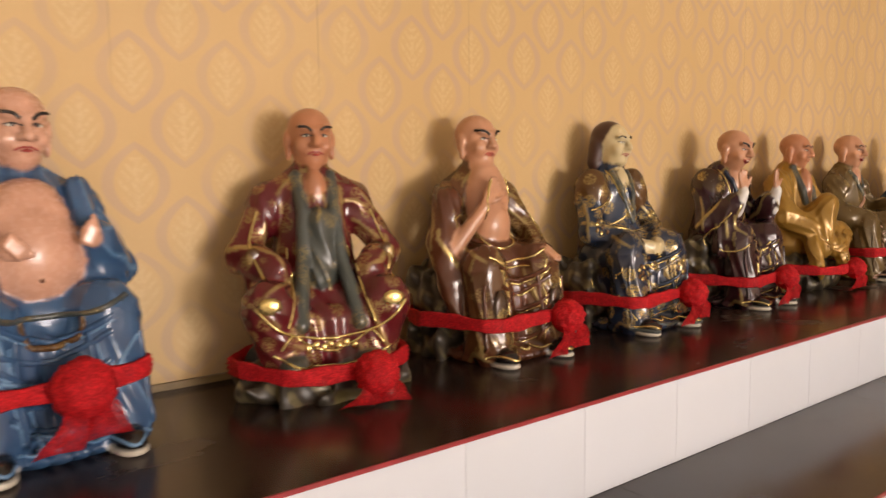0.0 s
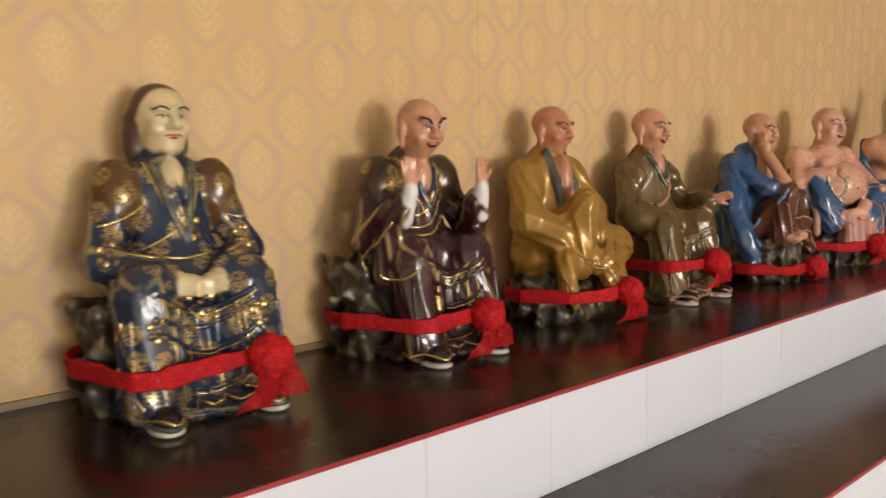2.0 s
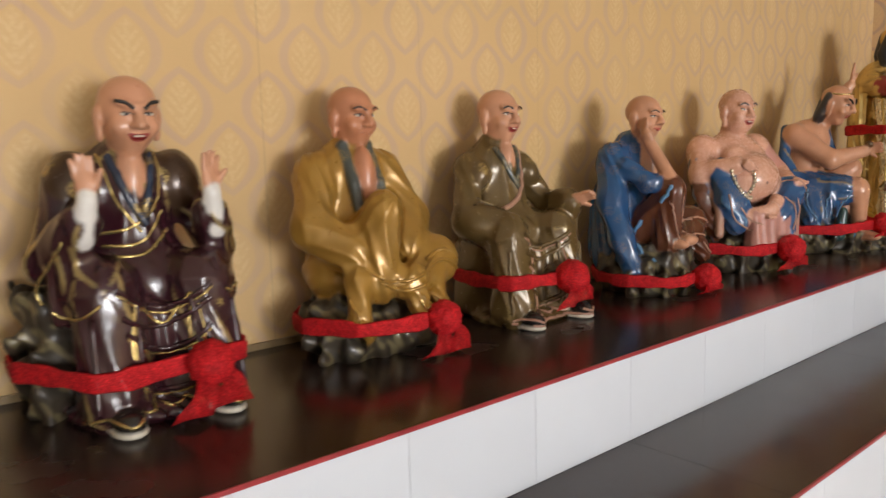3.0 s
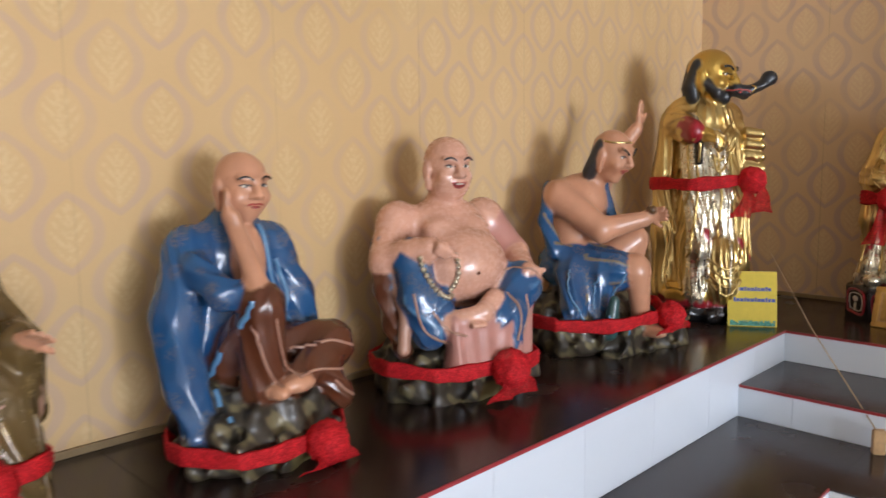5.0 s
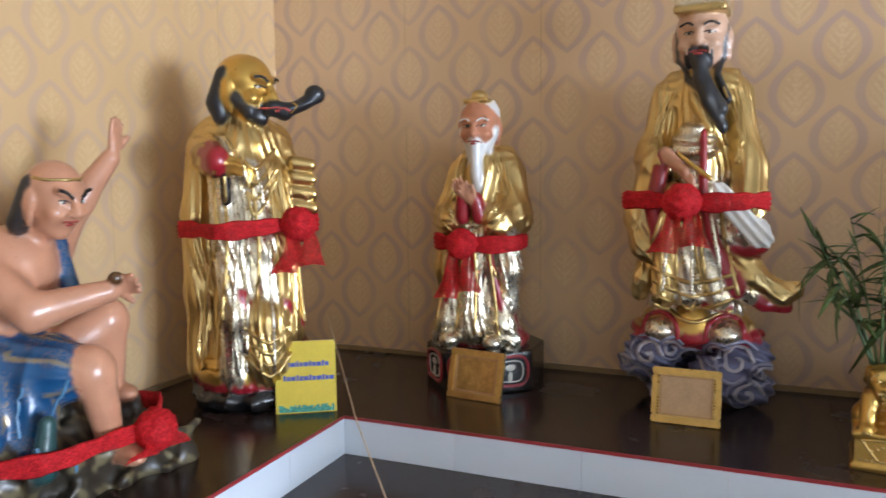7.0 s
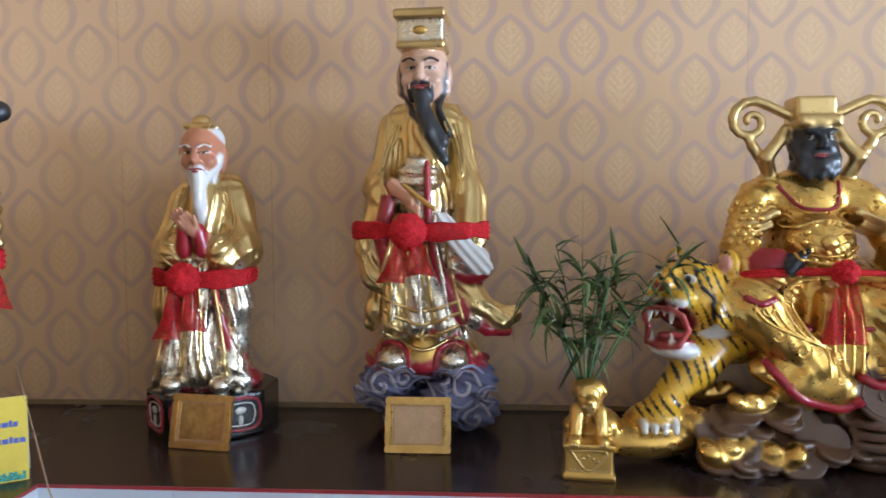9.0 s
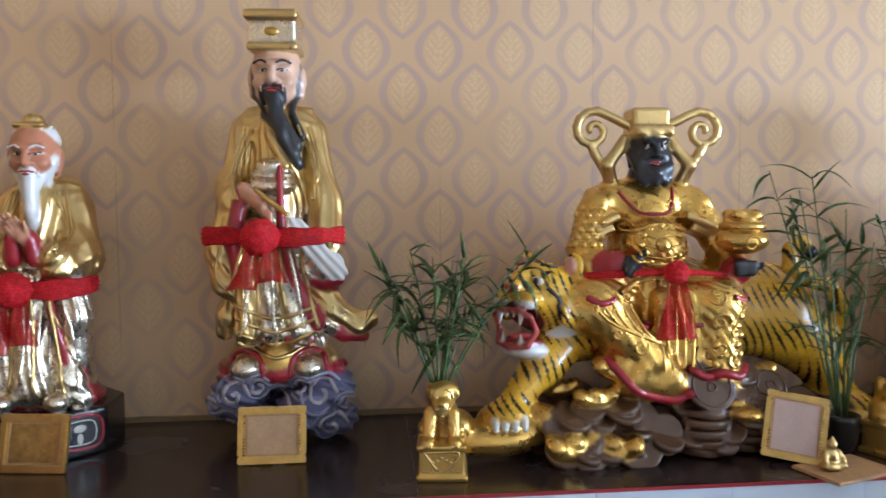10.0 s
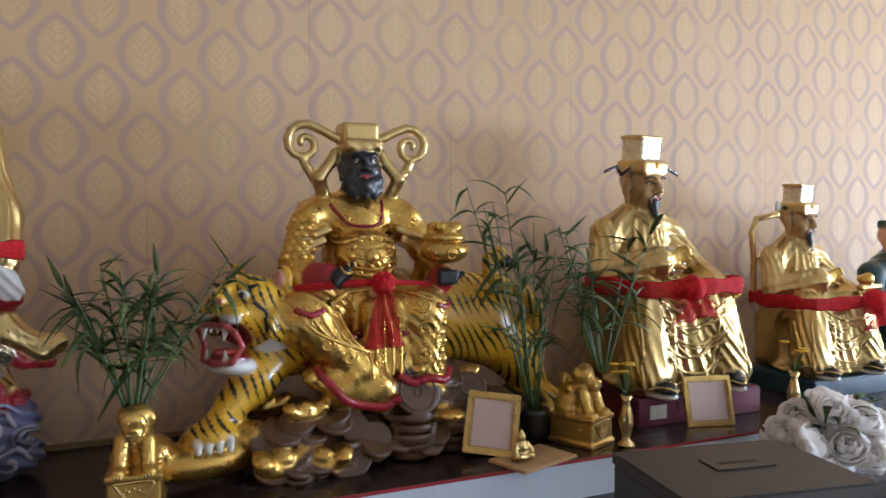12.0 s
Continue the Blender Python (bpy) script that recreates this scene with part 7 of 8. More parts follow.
def official(m, label, wings, staff, scale=1.3):
    """A seated gilded official in a tall hat; wings: thin drooping hat wings, else a broad round-ended one."""
    S = Sculpt((-0.30, -0.27, -0.012), (0.30, 0.29, 0.82), 0.0056)
    S.drape = (0.036, 0.0050, 0.9)
    S.slim = (1.04, 0.88, 0.95, 0.08, 0.525, 0.565)
    if staff:
        for q in (-1, 1):
            S.line([(q * 0.13, 0.19, 0.30), (q * 0.16, 0.19, 0.52), (q * 0.11, 0.19, 0.62), (0, 0.19, 0.64)], 0.014, "gold", 0.006)
    legs_down(S, "gold", "gold", spread=0.12, shoe="black")
    torso(S, "gold", 1.0)
    for q in (-1, 1):
        S.cap((q * 0.13, -0.13, 0.25), (q * 0.135, -0.155, 0.05), 0.040, 0.05, "gold", 0.02, rib=(30, 4, 2, 0.003))
    S.box((0, -0.115, 0.135), (0.17, 0.055, 0.125), 0.05, "gold", 0.03, rib=(26, 6, 6, 0.005))
    S.cap((0.05, -0.15, 0.26), (0.16, -0.16, 0.05), 0.045, 0.05, "gold", 0.02)
    S.cap((0.02, -0.14, 0.22), (0.03, -0.15, 0.05), 0.030, 0.035, "gold", 0.02, rib=(30, 4, 2, 0.004))
    S.line([(-0.045, -0.155, 0.24), (-0.035, -0.16, 0.14), (0.0, -0.155, 0.03)], 0.014, "crimson", 0.004, 0.016)
    arm(S, -1, (-0.19, 0.03, 0.345), (-0.06, -0.085, 0.375), "gold", "gold_dark", sleeve=0.09)
    arm(S, 1, (0.195, 0.03, 0.335), (0.15, -0.09, 0.295), "gold", "gold_dark", sleeve=0.03)
    hand(S, 0.15, -0.13, 0.295, "gold_dark", 110, 0, 0, 1.15)
    hand(S, -0.02, -0.105, 0.388, "gold_dark", 20, 70, 0, 1.15)
    S.ell((0.01, -0.035, 0.37), (0.070, 0.05, 0.05), "silver", 0.012, rib=(30, 4, 28, 0.003))
    S.ell((0.0, -0.12, 0.275), (0.05, 0.03, 0.03), "gold", 0.012, rib=(30, 4, 28, 0.003))
    neck(S, "tan")
    head(S, 0, 0.075, 0.61, 1.12, "tan", 10, 4, brow="jet", lip="lip")
    S.at(0, 0.075, 0.61, 4, 0, 10, 1.12)
    S.line([(0, -0.046, -0.046), (0.0, -0.056, -0.08), (0.004, -0.052, -0.145)], 0.014, "jet", 0.008, 0.008)
    for q in (-1, 1):
        S.line([(q * 0.005, -0.057, -0.022), (q * 0.02, -0.052, -0.036), (q * 0.018, -0.05, -0.06)], 0.0035, "jet", 0.003)
        S.cap((q * 0.044, -0.005, 0.03), (q * 0.044, -0.005, -0.01), 0.008, 0.006, "jet", 0.004)
    S.box((0, 0.004, 0.050), (0.050, 0.054, 0.020), 0.010, "gold", 0.004)
    S.box((0, 0.010, 0.096), (0.042, 0.038, 0.042), 0.010, "silver", 0.004)
    S.box((0, 0.010, 0.134), (0.046, 0.040, 0.006), 0.004, "gold", 0.003)
    S.spot(0.004, 0.056, (0.012, 0.004, 0.010), "gold_dark")
    if wings:
        for q in (-1, 1):
            S.line([(q * 0.05, 0.0, 0.048), (q * 0.085, 0.0, 0.028), (q * 0.105, 0.0, 0.050), (q * 0.150, 0.0, 0.034)], 0.0052, "maroon", 0.002)
    else:
        S.line([(-0.05, 0.02, 0.05), (-0.095, 0.02, 0.05)], 0.006, "maroon", 0.002)
        S.ell((-0.105, 0.02, 0.055), (0.016, 0.008, 0.022), "bone", 0.003)
    S.at()
    if staff:
        S.cap((0.12, -0.14, 0.34), (0.22, -0.15, 0.345), 0.016, 0.012, "gold", 0.006)
        S.ell((0.15, -0.14, 0.37), (0.035, 0.03, 0.025), "gold_relief", 0.01, rough=0.008)
    folds(S, [[(-0.09, 0.24), (-0.02, 0.17), (0.06, 0.22)], [(-0.08, 0.17), (0.0, 0.10), (0.09, 0.17)], [(-0.05, 0.52), (0, 0.475), (0.05, 0.52)]], 0.0055, "gold")
    S.finish("official_figure", m @ Matrix.Scale(scale, 4), label, "statue", GODS)
    return S


def base_box(x, y, w, d, h, mat, label, plate=False):
    th = thing("pedestal", pose(x, y, SHELF, 0, 0, -90), label, "pedestal", "pedestals")
    part("block", boxed((-w / 2, -d / 2, 0), (w / 2, d / 2, h), 0.006), mat, th)
    if plate:
        part("plate", boxed((-w / 2 + 0.05, -d / 2 - 0.004, h * 0.25), (-w / 2 + 0.12, -d / 2 + 0.001, h * 0.75)), PLATE, th, "small pale label plate")


base_box(7.06, -2.27, 0.56, 0.44, 0.095, MAROON, "maroon lacquered pedestal under the large official", True)
m15 = pose(7.06, -2.25, SHELF + 0.095, 0, 0, -90)
S15 = official(m15, "gilded seated official with a tall winged hat", True, False, 1.22)
ribbon(S15, m15 @ Matrix.Scale(1.22, 4), 0.305, -0.03, "red cloth ribbon round the seated official's waist", 0.0, 0.03, 0.08, 0.050)
base_box(7.06, -3.08, 0.46, 0.40, 0.075, plain("teal_lacquer", (0.02, 0.05, 0.07), 0.3), "dark teal pedestal under the smaller official")
m16 = pose(7.06, -3.07, SHELF + 0.075, 0, 0, -90)
S16 = official(m16, "smaller gilded official on a round-backed chair", False, True, 1.02)
ribbon(S16, m16 @ Matrix.Scale(1.02, 4), 0.29, 0.10, "red cloth ribbon with rosette round the smaller official", 0.0, 0.04, 0.09,0.050)
S = Sculpt(LO, HI, 0.007)
legs_down(S, "green_robe", "green_robe")
torso(S, "green_robe")
for q in (-1, 1):
    arm(S, q, (q * 0.19, 0.03, 0.34), (q * 0.10, -0.09, 0.33), "green_robe", "skin", sleeve=0.08)
neck(S, "skin")
head(S, 0, 0.085, 0.61, 1.1, "skin", 0, 0, beard="jet")
S.box((0, 0.09, 0.68), (0.05, 0.05, 0.02), 0.01, "green_robe", 0.006)
S.finish("green_figure", pose(7.06, -3.70, SHELF, 0, 0, -90), "dark green robed seated figure", "statue", GODS)

# ---- small things on the east shelf ----


def picture_frame(m, w, h, bar, print_mat, label, beads=True):
    """A small gilt frame leaning back on its strut; m is the middle of its foot."""
    th = thing("picture_frame", m, label, "picture frame", "small gilt frames")
    lean = pose(0, 0, 0, -14, 0, 0)
    bm = bmesh.new()
    for a, b, c, d in ((-w / 2, 0, w / 2, bar), (-w / 2, h - bar, w / 2, h), (-w / 2, bar, -w / 2 + bar, h - bar), (w / 2 - bar, bar, w / 2, h - bar)):
        box(bm, (a, -0.010, b), (c, 0.008, d), 0.003, lean)
    part("frame", bm, GILT, th)
    bm = bmesh.new()
    e = bar + 0.005
    for a, b, c, d in ((-w / 2 + bar, bar, w / 2 - bar, e), (-w / 2 + bar, h - e, w / 2 - bar, h - bar), (-w / 2 + bar, e, -w / 2 + e, h - e), (w / 2 - e, e, w / 2 - bar, h - e)):
        box(bm, (a, -0.0045, b), (c, 0.006, d), 0, lean)
    part("liner", bm, WOOD_TAN, th, "narrow brown inner lip")
    if beads:
        for side in (-1, 1):
            bm = bmesh.new()
            n = int(h / 0.0085)
            for i in range(3, n - 2):
                bmesh.ops.create_icosphere(bm, subdivisions=1, radius=0.0036, matrix=lean @ Matrix.Translation((side * (w / 2 - bar * 0.82), -0.0105, h * i / n)))
            part("beading", bm, BRASS, th, "bright beaded inner edge", True)
    part("print", boxed((-w / 2 + bar + 0.004, -0.002, bar + 0.004), (w / 2 - bar - 0.004, 0.004, h - bar - 0.004), 0, lean), print_mat, th, "faded print behind glass")
    part("strut", boxed((-0.012, 0.008, 0.0), (0.012, 0.055, 0.004), 0, None), CARD_BACK, th)
    return th


picture_frame(pose(6.935, 0.69, SHELF, 0, 0, -98), 0.192, 0.158, 0.022, MAT_GOLD, "gilt frame with a gold print before the old man", False)
picture_frame(pose(6.935, 0.045, SHELF, 0, 0, -90), 0.190, 0.158, 0.022, PRINT, "gilt frame with a brown print before the scholar")
picture_frame(pose(6.76, -1.385, SHELF + 0.012, -8, 6, -118), 0.160, 0.185, 0.018, PRINT_PINK, "upright gilt frame with a pale print")
picture_frame(pose(6.76, -2.235, SHELF, 0, 0, -104), 0.175, 0.170, 0.016, PRINT_PINK, "gilt frame with a pinkish print by the pedestal")


def lion(m, label):
    """A gold lion seated on a carved block, with a hollow back that holds stems."""
    S = Sculpt((-0.085, -0.11, -0.008), (0.085, 0.11, 0.27), 0.0042)
    S.box((0, 0, 0.045), (0.062, 0.078, 0.045), 0.006, "gold_dark", 0.004)
    S.box((0, 0, 0.008), (0.068, 0.084, 0.009), 0.004, "gold_dark", 0.003)
    S.box((0, 0, 0.088), (0.066, 0.082, 0.007), 0.003, "gold_dark", 0.003)
    S.cap((0, 0.03, 0.13), (0, 0.0, 0.19), 0.045, 0.036, "gold_dark", 0.02)
    S.ell((0, 0.045, 0.12), (0.055, 0.04, 0.035), "gold_dark", 0.02)
    for q in (-1, 1):
        S.cap((q * 0.030, -0.025, 0.165), (q * 0.034, -0.05, 0.10), 0.020, 0.017, "gold_dark", 0.01)
        S.ell((q * 0.036, -0.062, 0.100), (0.018, 0.022, 0.013), "gold_dark", 0.006)
        S.ell((q * 0.030, 0.0, 0.228), (0.012, 0.012, 0.016), "gold_dark", 0.006)
        S.ell((q * 0.048, 0.03, 0.11), (0.020, 0.034, 0.022), "gold_dark", 0.01)
    S.ell((0, -0.012, 0.205), (0.038, 0.038, 0.036), "gold_dark", 0.01, rough=0.006)
    S.ell((0, -0.045, 0.194), (0.025, 0.022, 0.020), "gold_dark", 0.008)
    S.ell((0, -0.066, 0.201), (0.010, 0.006, 0.007), "gold_dark", 0.003)
    S.cap((0, 0.05, 0.13), (0, 0.062, 0.20), 0.025, 0.016, "gold_dark", 0.012)
    for i in range(13):
        a = 0.3 + i * 0.2 * 1.0
        S.ell((0.040 * math.cos(a - 0.15), -0.006, 0.202 + 0.038 * math.sin(a)), (0.011, 0.014, 0.011), "gold_dark", 0.004)
        S.ell((0.034 * math.cos(i * 0.48), 0.022, 0.200 - 0.03 * (i % 3)), (0.012, 0.012, 0.012), "gold_dark", 0.004)
    S.cap((-0.014, -0.062, 0.186), (0.014, -0.062, 0.186), 0.005, 0.005, "gold", 0.002)
    S.ell((0, -0.050, 0.176), (0.018, 0.016, 0.010), "gold_dark", 0.003)
    S.trim([(-0.045, 0.075), (0, 0.025), (0.045, 0.075), (-0.045, 0.075)], 0.0035, "gold")
    for q in (-1, 1):
        S.spot(q * 0.014, 0.214, (0.006, 0.003, 0.005), "gold")
        S.trim([(q * 0.012, 0.232), (q * 0.026, 0.222), (q * 0.030, 0.208)], 0.003, "gold", 3)
        S.trim([(q * 0.024, 0.155), (q * 0.034, 0.135), (q * 0.030, 0.115)], 0.0025, "gold", 3)
        for k in range(3):
            S.spot(q * (0.028 + 0.007 * k), 0.092 + 0.001 * k, (0.003, 0.004, 0.005), "gold")
            S.trim([(q * (0.012 + 0.014 * k), 0.030), (q * (0.018 + 0.014 * k), 0.022), (q * (0.024 + 0.012 * k), 0.030)], 0.002, "gold", 3)
    for k in range(9):
        S.trim([(0.007 * math.cos(t * 0.9) + 0.011 * (k % 3 - 1) * 1.5, 0.158 + 0.016 * (k // 3) - 0.028 + 0.007 * math.sin(t * 0.9)) for t in range(6)], 0.0022, "gold", 2)
    for k in range(5):
        S.spot(-0.024 + 0.012 * k, 0.062 - 0.006 * abs(k - 2), (0.0045, 0.003, 0.0045), "gold")
    return S.finish("lion_ornament", m, label, "ornament", "gold lions")


lion(pose(6.825, -0.425, SHELF, 0, 0, -96), "gold lion on a carved block holding bamboo")
lion(pose(6.80, -1.735, SHELF, 0, 0, -66), "gold lion on a carved block beside the frames")


def leaf_mesh(length, width, droop, name="leaf"):
    bm = bmesh.new()
    rows = []
    for i in range(6):
        f = i / 5
        w = width * math.sin(math.pi * (0.08 + 0.9 * f) ** 0.75) * (1 - 0.25 * f) + 0.0004
        z = length * (0.35 * f - droop * f * f)
        rows.append([bm.verts.new((u * w, length * f * (1 - 0.25 * droop * f), z - abs(u) * w * 0.35)) for u in (-1, 0, 1)])
    for a, b in zip(rows, rows[1:]):
        for k in (0, 1):
            bm.faces.new((a[k], a[k + 1], b[k + 1], b[k]))
    bmesh.ops.solidify(bm, geom=bm.faces[:], thickness=0.0007)
    return mesh_of(name, bm, LEAF, True)


LEAVES = [leaf_mesh(0.085, 0.0060, 0.25), leaf_mesh(0.11, 0.0068, 0.55), leaf_mesh(0.125, 0.0060, 0.9), leaf_mesh(0.07, 0.0052, 0.1)]


def bamboo(m, stems, height, spread, leaves, label, seed, lean=(0, 0)):
    """Slender bamboo stems with drooping leaves."""
    rnd = random.Random(seed)
    th = thing("bamboo_plant", m, label, "plant", "bamboo sprays")
    for s in range(stems):
        a = rnd.uniform(0, 6.28)
        top = Vector((math.cos(a) * spread * 0.55 * rnd.uniform(0.2, 1) + lean[0], math.sin(a) * spread * 1.05 * rnd.uniform(0.2, 1) + lean[1], height * rnd.uniform(0.62, 1.0)))
        foot = Vector((math.cos(a) * 0.012, math.sin(a) * 0.012, 0))
        mid = foot.lerp(top, 0.5) + Vector((0, 0, 0.03))
        pts = [(1 - f) ** 2 * foot + 2 * f * (1 - f) * mid + f * f * top for f in [i / 8 for i in range(9)]]
        stem = part("stem", tube(bmesh.new(), pts, [0.0038 - 0.0025 * i / 8 for i in range(9)], 6), STEM, th, smooth=True)
        for k in range(leaves):
            f = rnd.uniform(0.30, 1.0)
            p = pts[min(8, int(f * 8))].lerp(pts[min(8, int(f * 8) + 1)], f * 8 % 1)
            lf = new("leaf", LEAVES[rnd.randrange(4)])
            lf.parent = stem
            sc = rnd.uniform(0.9, 1.6)
            lf.matrix_basis = Matrix.Translation(p) @ pose(0, 0, 0, rnd.uniform(-25, 45), rnd.uniform(-30, 30), rnd.uniform(0, 360)) @ Matrix.Scale(sc, 4)
    return th


bamboo(pose(6.85, -0.42, SHELF + 0.215), 12, 0.40, 0.30, 12, "green bamboo spray standing in the gold lion", 3)
bamboo(pose(6.87, -1.60, SHELF + 0.10), 9, 0.74, 0.26, 11, "tall green bamboo spray behind the frame", 8, (0.0, 0.05))
bamboo(pose(6.83, -1.84, SHELF + 0.21), 9, 0.50, 0.26, 11, "green bamboo spray by the gold lion", 5, (0.0, 0.02))


def jar(m, label):
    """A pot that holds the tall spray."""
    th = thing("vase", m, label, "vase", "brass vases")
    part("body", lathe([(0.026, 0), (0.027, 0.006), (0.015, 0.018), (0.012, 0.03), (0.021, 0.065), (0.023, 0.085), (0.014, 0.120), (0.011, 0.140), (0.020, 0.160), (0.018, 0.160), (0.009, 0.140)], 28), BRASS, th, smooth=True)
    return th


pot = thing("plant_pot", pose(6.87, -1.60, SHELF), "dark small pot with bamboo stems", "pot")
part("body", lathe([(0.035, 0), (0.045, 0.03), (0.05, 0.09), (0.053, 0.105), (0.047, 0.105), (0.042, 0.09)], 24), BLACK_WOOD, pot, smooth=True)


def flower_sprig(m, label, seed):
    rnd = random.Random(seed)
    th = thing("yellow_flowers", m, label, "flowers", "yellow flower sprigs")
    for i in range(6):
        p = Vector((rnd.uniform(-0.04, 0.04), rnd.uniform(-0.02, 0.02), rnd.uniform(0.06, 0.11)))
        part("stem", tube(bmesh.new(), [(0, 0, -0.03), p * 0.5, p], 0.0016, 5), STEM, th)
        bm = bmesh.new()
        for k in range(9):
            a = k * 0.698
            bmesh.ops.create_icosphere(bm, subdivisions=1, radius=1.0, matrix=Matrix.Translation(p) @ pose(0, 0, 0, 0, -20, math.degrees(a)) @ pose(0.010, 0, 0.002) @ Matrix.Diagonal((0.011, 0.005, 0.0025, 1)))
        part("blossom", bm, PETAL_Y, th, smooth=True)
    for k in range(5):
        lf = new("leaf", LEAVES[k % 4])
        lf.parent = th
        lf.matrix_basis = pose(0, 0, 0.0, 40, 0, 72 * k) @ Matrix.Scale(0.8, 4)
    return th


jar(pose(6.70, -1.835, SHELF), "slim turned brass vase")
flower_sprig(pose(6.70, -1.835, SHELF + 0.158), "yellow flowers in a brass vase by the bamboo", 2)
jar(pose(6.74, -2.60, SHELF), "slim turned brass vase by the small official")
flower_sprig(pose(6.74, -2.60, SHELF + 0.158), "yellow flowers in a brass vase by the pedestal", 4)

# tan board with a little brass figure
tray = thing("wooden_board", pose(6.70, -1.50, SHELF, 0, 0, -72), "thin tan wooden board jutting over the edge", "board")
part("board", boxed((-0.115, -0.075, 0.0005), (0.115, 0.075, 0.010), 0.003), WOOD_TAN, tray)
S = Sculpt((-0.05, -0.045, -0.004), (0.05, 0.045, 0.095), 0.0028)
S.ell((0, 0, 0.012), (0.034, 0.026, 0.014), "gold", 0.008)
S.ell((0, 0.002, 0.036), (0.024, 0.020, 0.024), "gold", 0.008)
S.ell((0, 0, 0.068), (0.013, 0.013, 0.015), "gold", 0.006)
S.cap((0, 0, 0.080), (0, 0, 0.088), 0.007, 0.004, "gold", 0.004)
for q in (-1, 1):
    S.cap((q * 0.020, 0, 0.048), (q * 0.030, -0.012, 0.028), 0.007, 0.006, "gold", 0.004)
    S.ell((q * 0.020, -0.014, 0.016), (0.016, 0.014, 0.009), "gold", 0.006)
S.finish("brass_figurine", pose(6.69, -1.455, SHELF + 0.010, 0, 0, -80), "tiny brass seated figurine on the wooden board", "figurine")

# yellow tent card in the corner
card = thing("tent_card", pose(6.635, 1.12, SHELF, 0, 0, -58) @ Matrix.Scale(1.06, 4), "yellow folded notice card with two lines of print", "sign")
front, back = pose(0, 0, 0, -12, 0, 0), pose(0, 0.088, 0, 12, 0, 0)
part("front", boxed((-0.086, -0.001, 0), (0.086, 0.001, 0.205), 0, front), YELLOW, card)
part("back", boxed((-0.086, -0.001, 0), (0.086, 0.001, 0.205), 0, back), CARD_BACK, card, "plain card back")
for z, n in ((0.138, 11), (0.098, 12)):
    bm = bmesh.new()
    x = -0.064
    for i in range(n):
        w = 0.007 + 0.003 * ((i * 7) % 3)
        box(bm, (x, -0.0022, z - 0.006), (x + w, -0.0012, z + 0.006 + 0.004 * ((i * 5) % 3 == 0)), 0, front)
        x += w + 0.0022
    part("print_line", bm, INK, card, "line of blue print too small to read")
bm = bmesh.new()
rnd = random.Random(6)
for i in range(26):
    x = -0.078 + i * 0.006
    box(bm, (x, -0.0020, 0.003), (x + 0.007, -0.0012, 0.012 + rnd.uniform(0, 0.014)), 0, front)
part("border", bm, TEAL, card, "teal leafy border")

# wooden block with a long thin cane
block = thing("cane_holder", pose(6.20, 0.555, LOW, 0, 0, 30), "small pale wooden block holding a thin cane", "holder")
part("block", boxed((-0.012, -0.018, 0), (0.012, 0.018, 0.075), 0.003), WOOD_TAN, block)
part("cane", tube(bmesh.new(), [(0, 0, 0.06)] + [tuple(pose(6.20, 0.555, LOW, 0, 0, 30).inverted() @ Vector(p)) for p in ((6.45, 0.84, 0.985), (6.735, 1.10, 1.205))], [0.0022, 0.0018, 0.001], 6), STRAW, block, "long thin straw-coloured cane")

# grey steel donation box
bx = thing("donation_box", Matrix.Translation((6.19, -1.41, LOW)) @ pose(0, 0, 0, 0, 0, -100), "grey steel donation box with a slot on top", "donation box")
part("body", boxed((0, -0.30, 0), (0.42, 0, 0.385), 0.003), BOX_GREY, bx)
part("lid", boxed((-0.004, -0.304, 0.385), (0.424, 0.004, 0.412), 0.004), BOX_GREY, bx)
part("slot_plate", boxed((0.15, -0.17, 0.412), (0.29, -0.10, 0.416), 0.001), plain("slot_plate", (0.05, 0.046, 0.042), 0.4, 0.4), bx)
part("slot", boxed((0.175, -0.142, 0.416), (0.265, -0.128, 0.4165)), SLOT, bx, "dark coin slot")
part("padlock", boxed((0.20, -0.312, 0.33), (0.23, -0.300, 0.37), 0.003), BRASS, bx)

# white artificial peonies in a vase


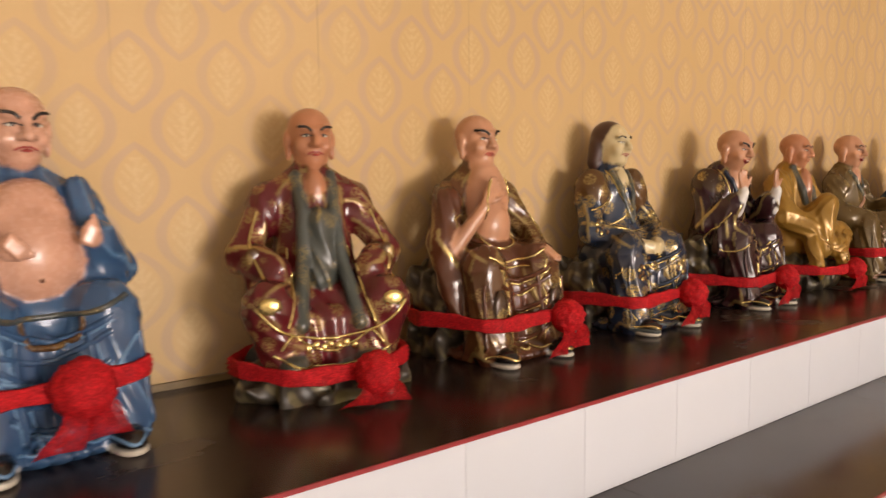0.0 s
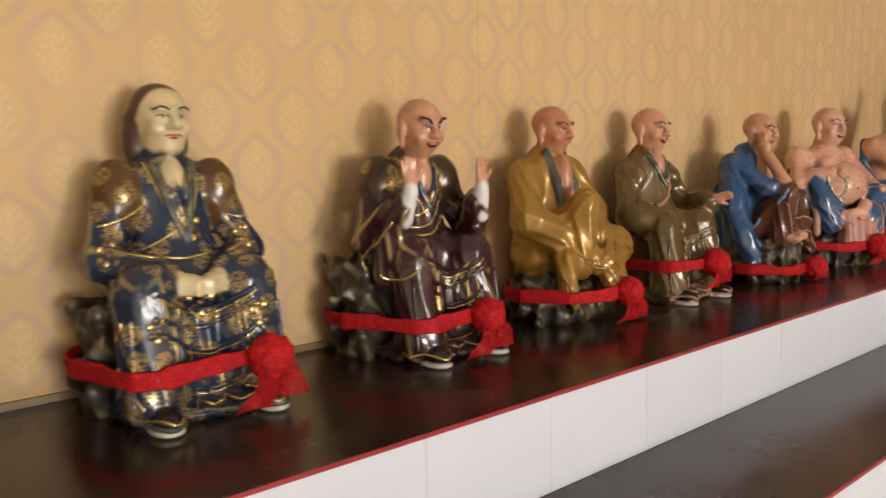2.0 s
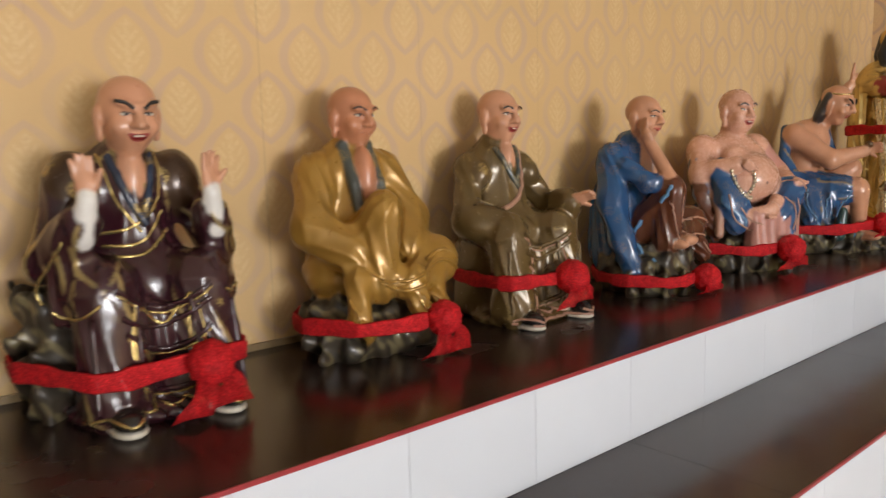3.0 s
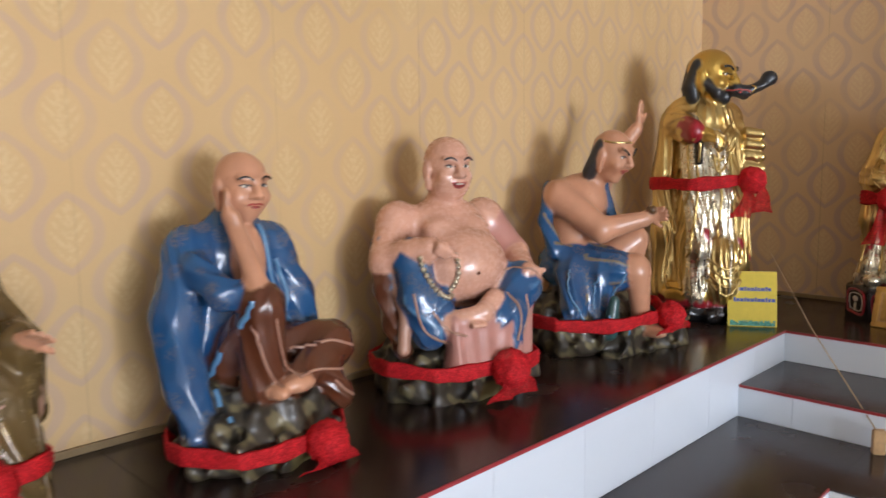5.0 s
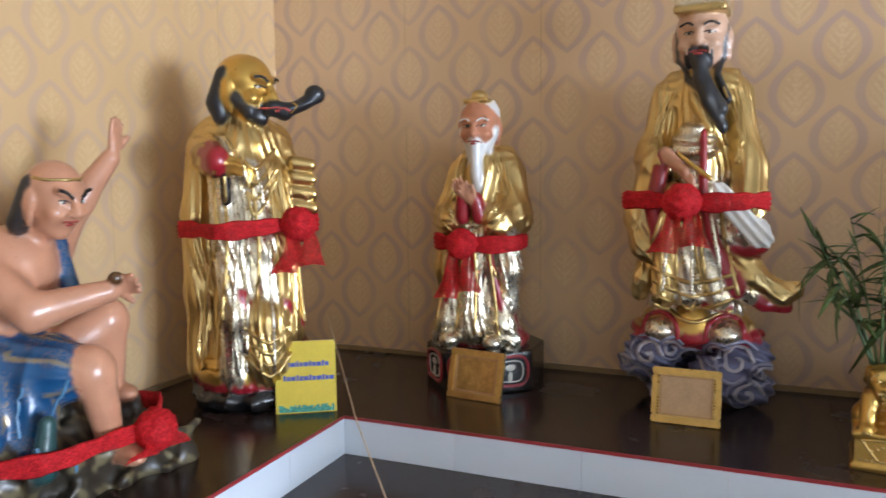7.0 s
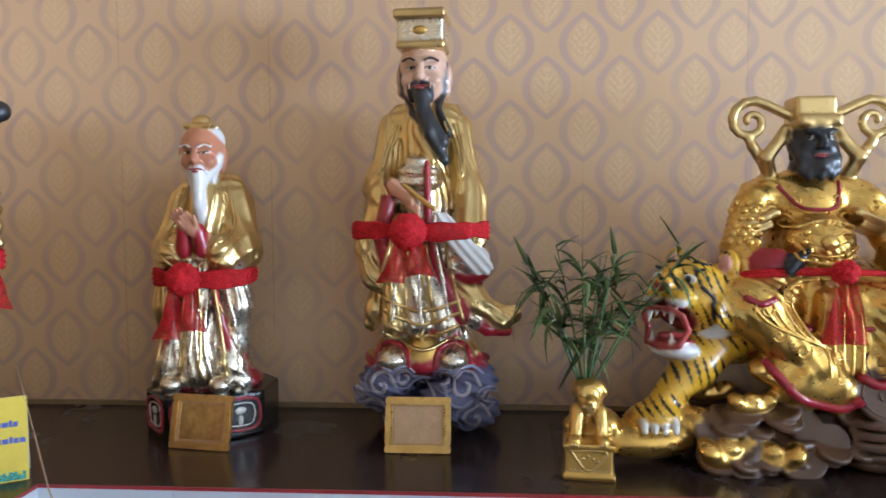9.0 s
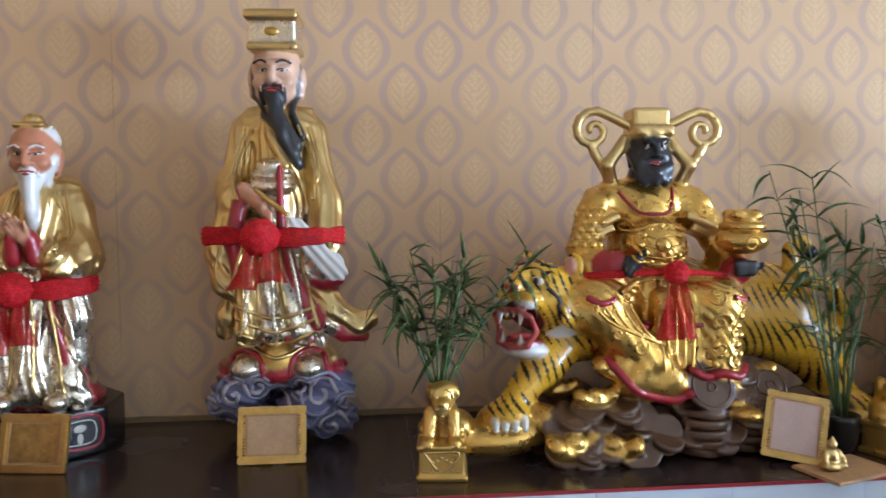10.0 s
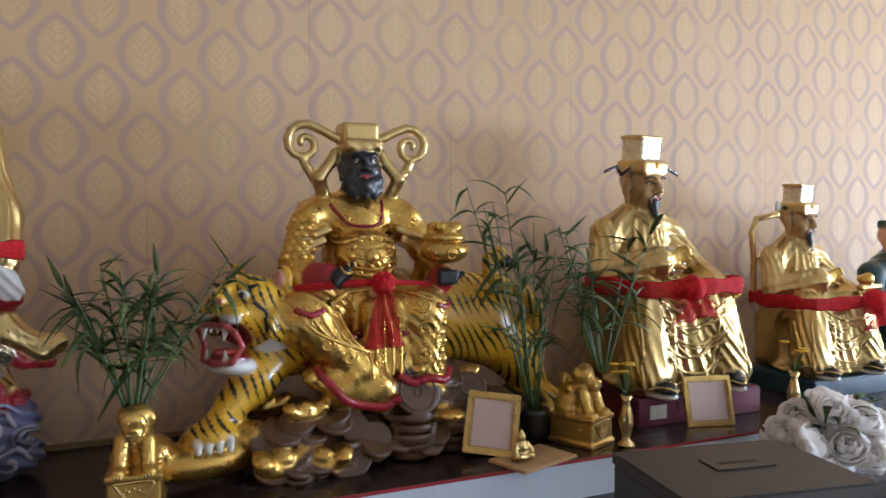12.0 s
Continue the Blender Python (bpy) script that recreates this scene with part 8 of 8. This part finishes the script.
def peony(p, r, parent, seed):
    rnd = random.Random(seed)
    bm = bmesh.new()
    face = pose(0, 0, 0, rnd.uniform(-35, 35), rnd.uniform(-60, -10), 0)
    for n, top, rr in ((7, 4, 1.0), (7, 24, 0.88), (6, 44, 0.70), (5, 62, 0.48), (3, 78, 0.30)):
        for i in range(n):
            a = 360 * i / n + rnd.uniform(0, 40)
            lift, curl = rnd.uniform(-8, 10), rnd.uniform(0.05, 0.24)
            rows = []
            for j in range(6):
                f = j / 5
                row = []
                for u in (-1, -0.5, 0, 0.5, 1):
                    el = radians(-50 + (top + lift + 50) * f - 9 * f * u * u)
                    az = radians(a + u * 46 * math.sin(math.pi * (0.18 + 0.66 * f)))
                    q = r * rr * (1 + curl * f ** 3 + 0.05 * math.sin(6 * u + i) * f)
                    row.append(bm.verts.new(Vector(p) + face @ Vector((q * math.cos(el) * math.cos(az), q * math.cos(el) * math.sin(az), q * math.sin(el) * 0.8))))
                rows.append(row)
            for x, y in zip(rows, rows[1:]):
                for k in range(4):
                    bm.faces.new((x[k], x[k + 1], y[k + 1], y[k]))
    return part("blossom", bm, PETAL, parent, smooth=True)


bunch = thing("peony_bouquet", pose(6.43, -2.42, MID), "white artificial peonies with green leaves in a vase", "flowers")
part("vase", lathe([(0.05, 0), (0.06, 0.02), (0.055, 0.08), (0.035, 0.12), (0.045, 0.14), (0.04, 0.14), (0.03, 0.12)], 24), SKY_TINTED_TILE, bunch, "white glazed vase", True)
rnd = random.Random(12)
for i in range(24):
    a = i * 2.4
    q = 0.04 + 0.17 * math.sqrt(i / 24)
    p = Vector((q * math.cos(a) * 0.7, q * math.sin(a) * 1.25, 0.265 - 0.8 * q * q / 0.19 + rnd.uniform(-0.025, 0.025)))
    part("stem", tube(bmesh.new(), [(0, 0, 0.10), (p.x * 0.4, p.y * 0.4, 0.16), tuple(p)], 0.003, 6), STEM, bunch)
    peony(p, rnd.uniform(0.050, 0.062), bunch, 40 + i)
for i in range(22):
    lf = new("leaf", LEAVES[i % 4])
    lf.parent = bunch
    a = i * 2.4
    lf.matrix_basis = Matrix.Translation((0.06 * math.cos(a), 0.09 * math.sin(a), 0.19 + 0.03 * (i % 3))) @ pose(0, 0, 0, 10 + 9 * (i % 4), 0, math.degrees(a) - 90) @ Matrix.Diagonal((2.2, 0.9, 1, 1))
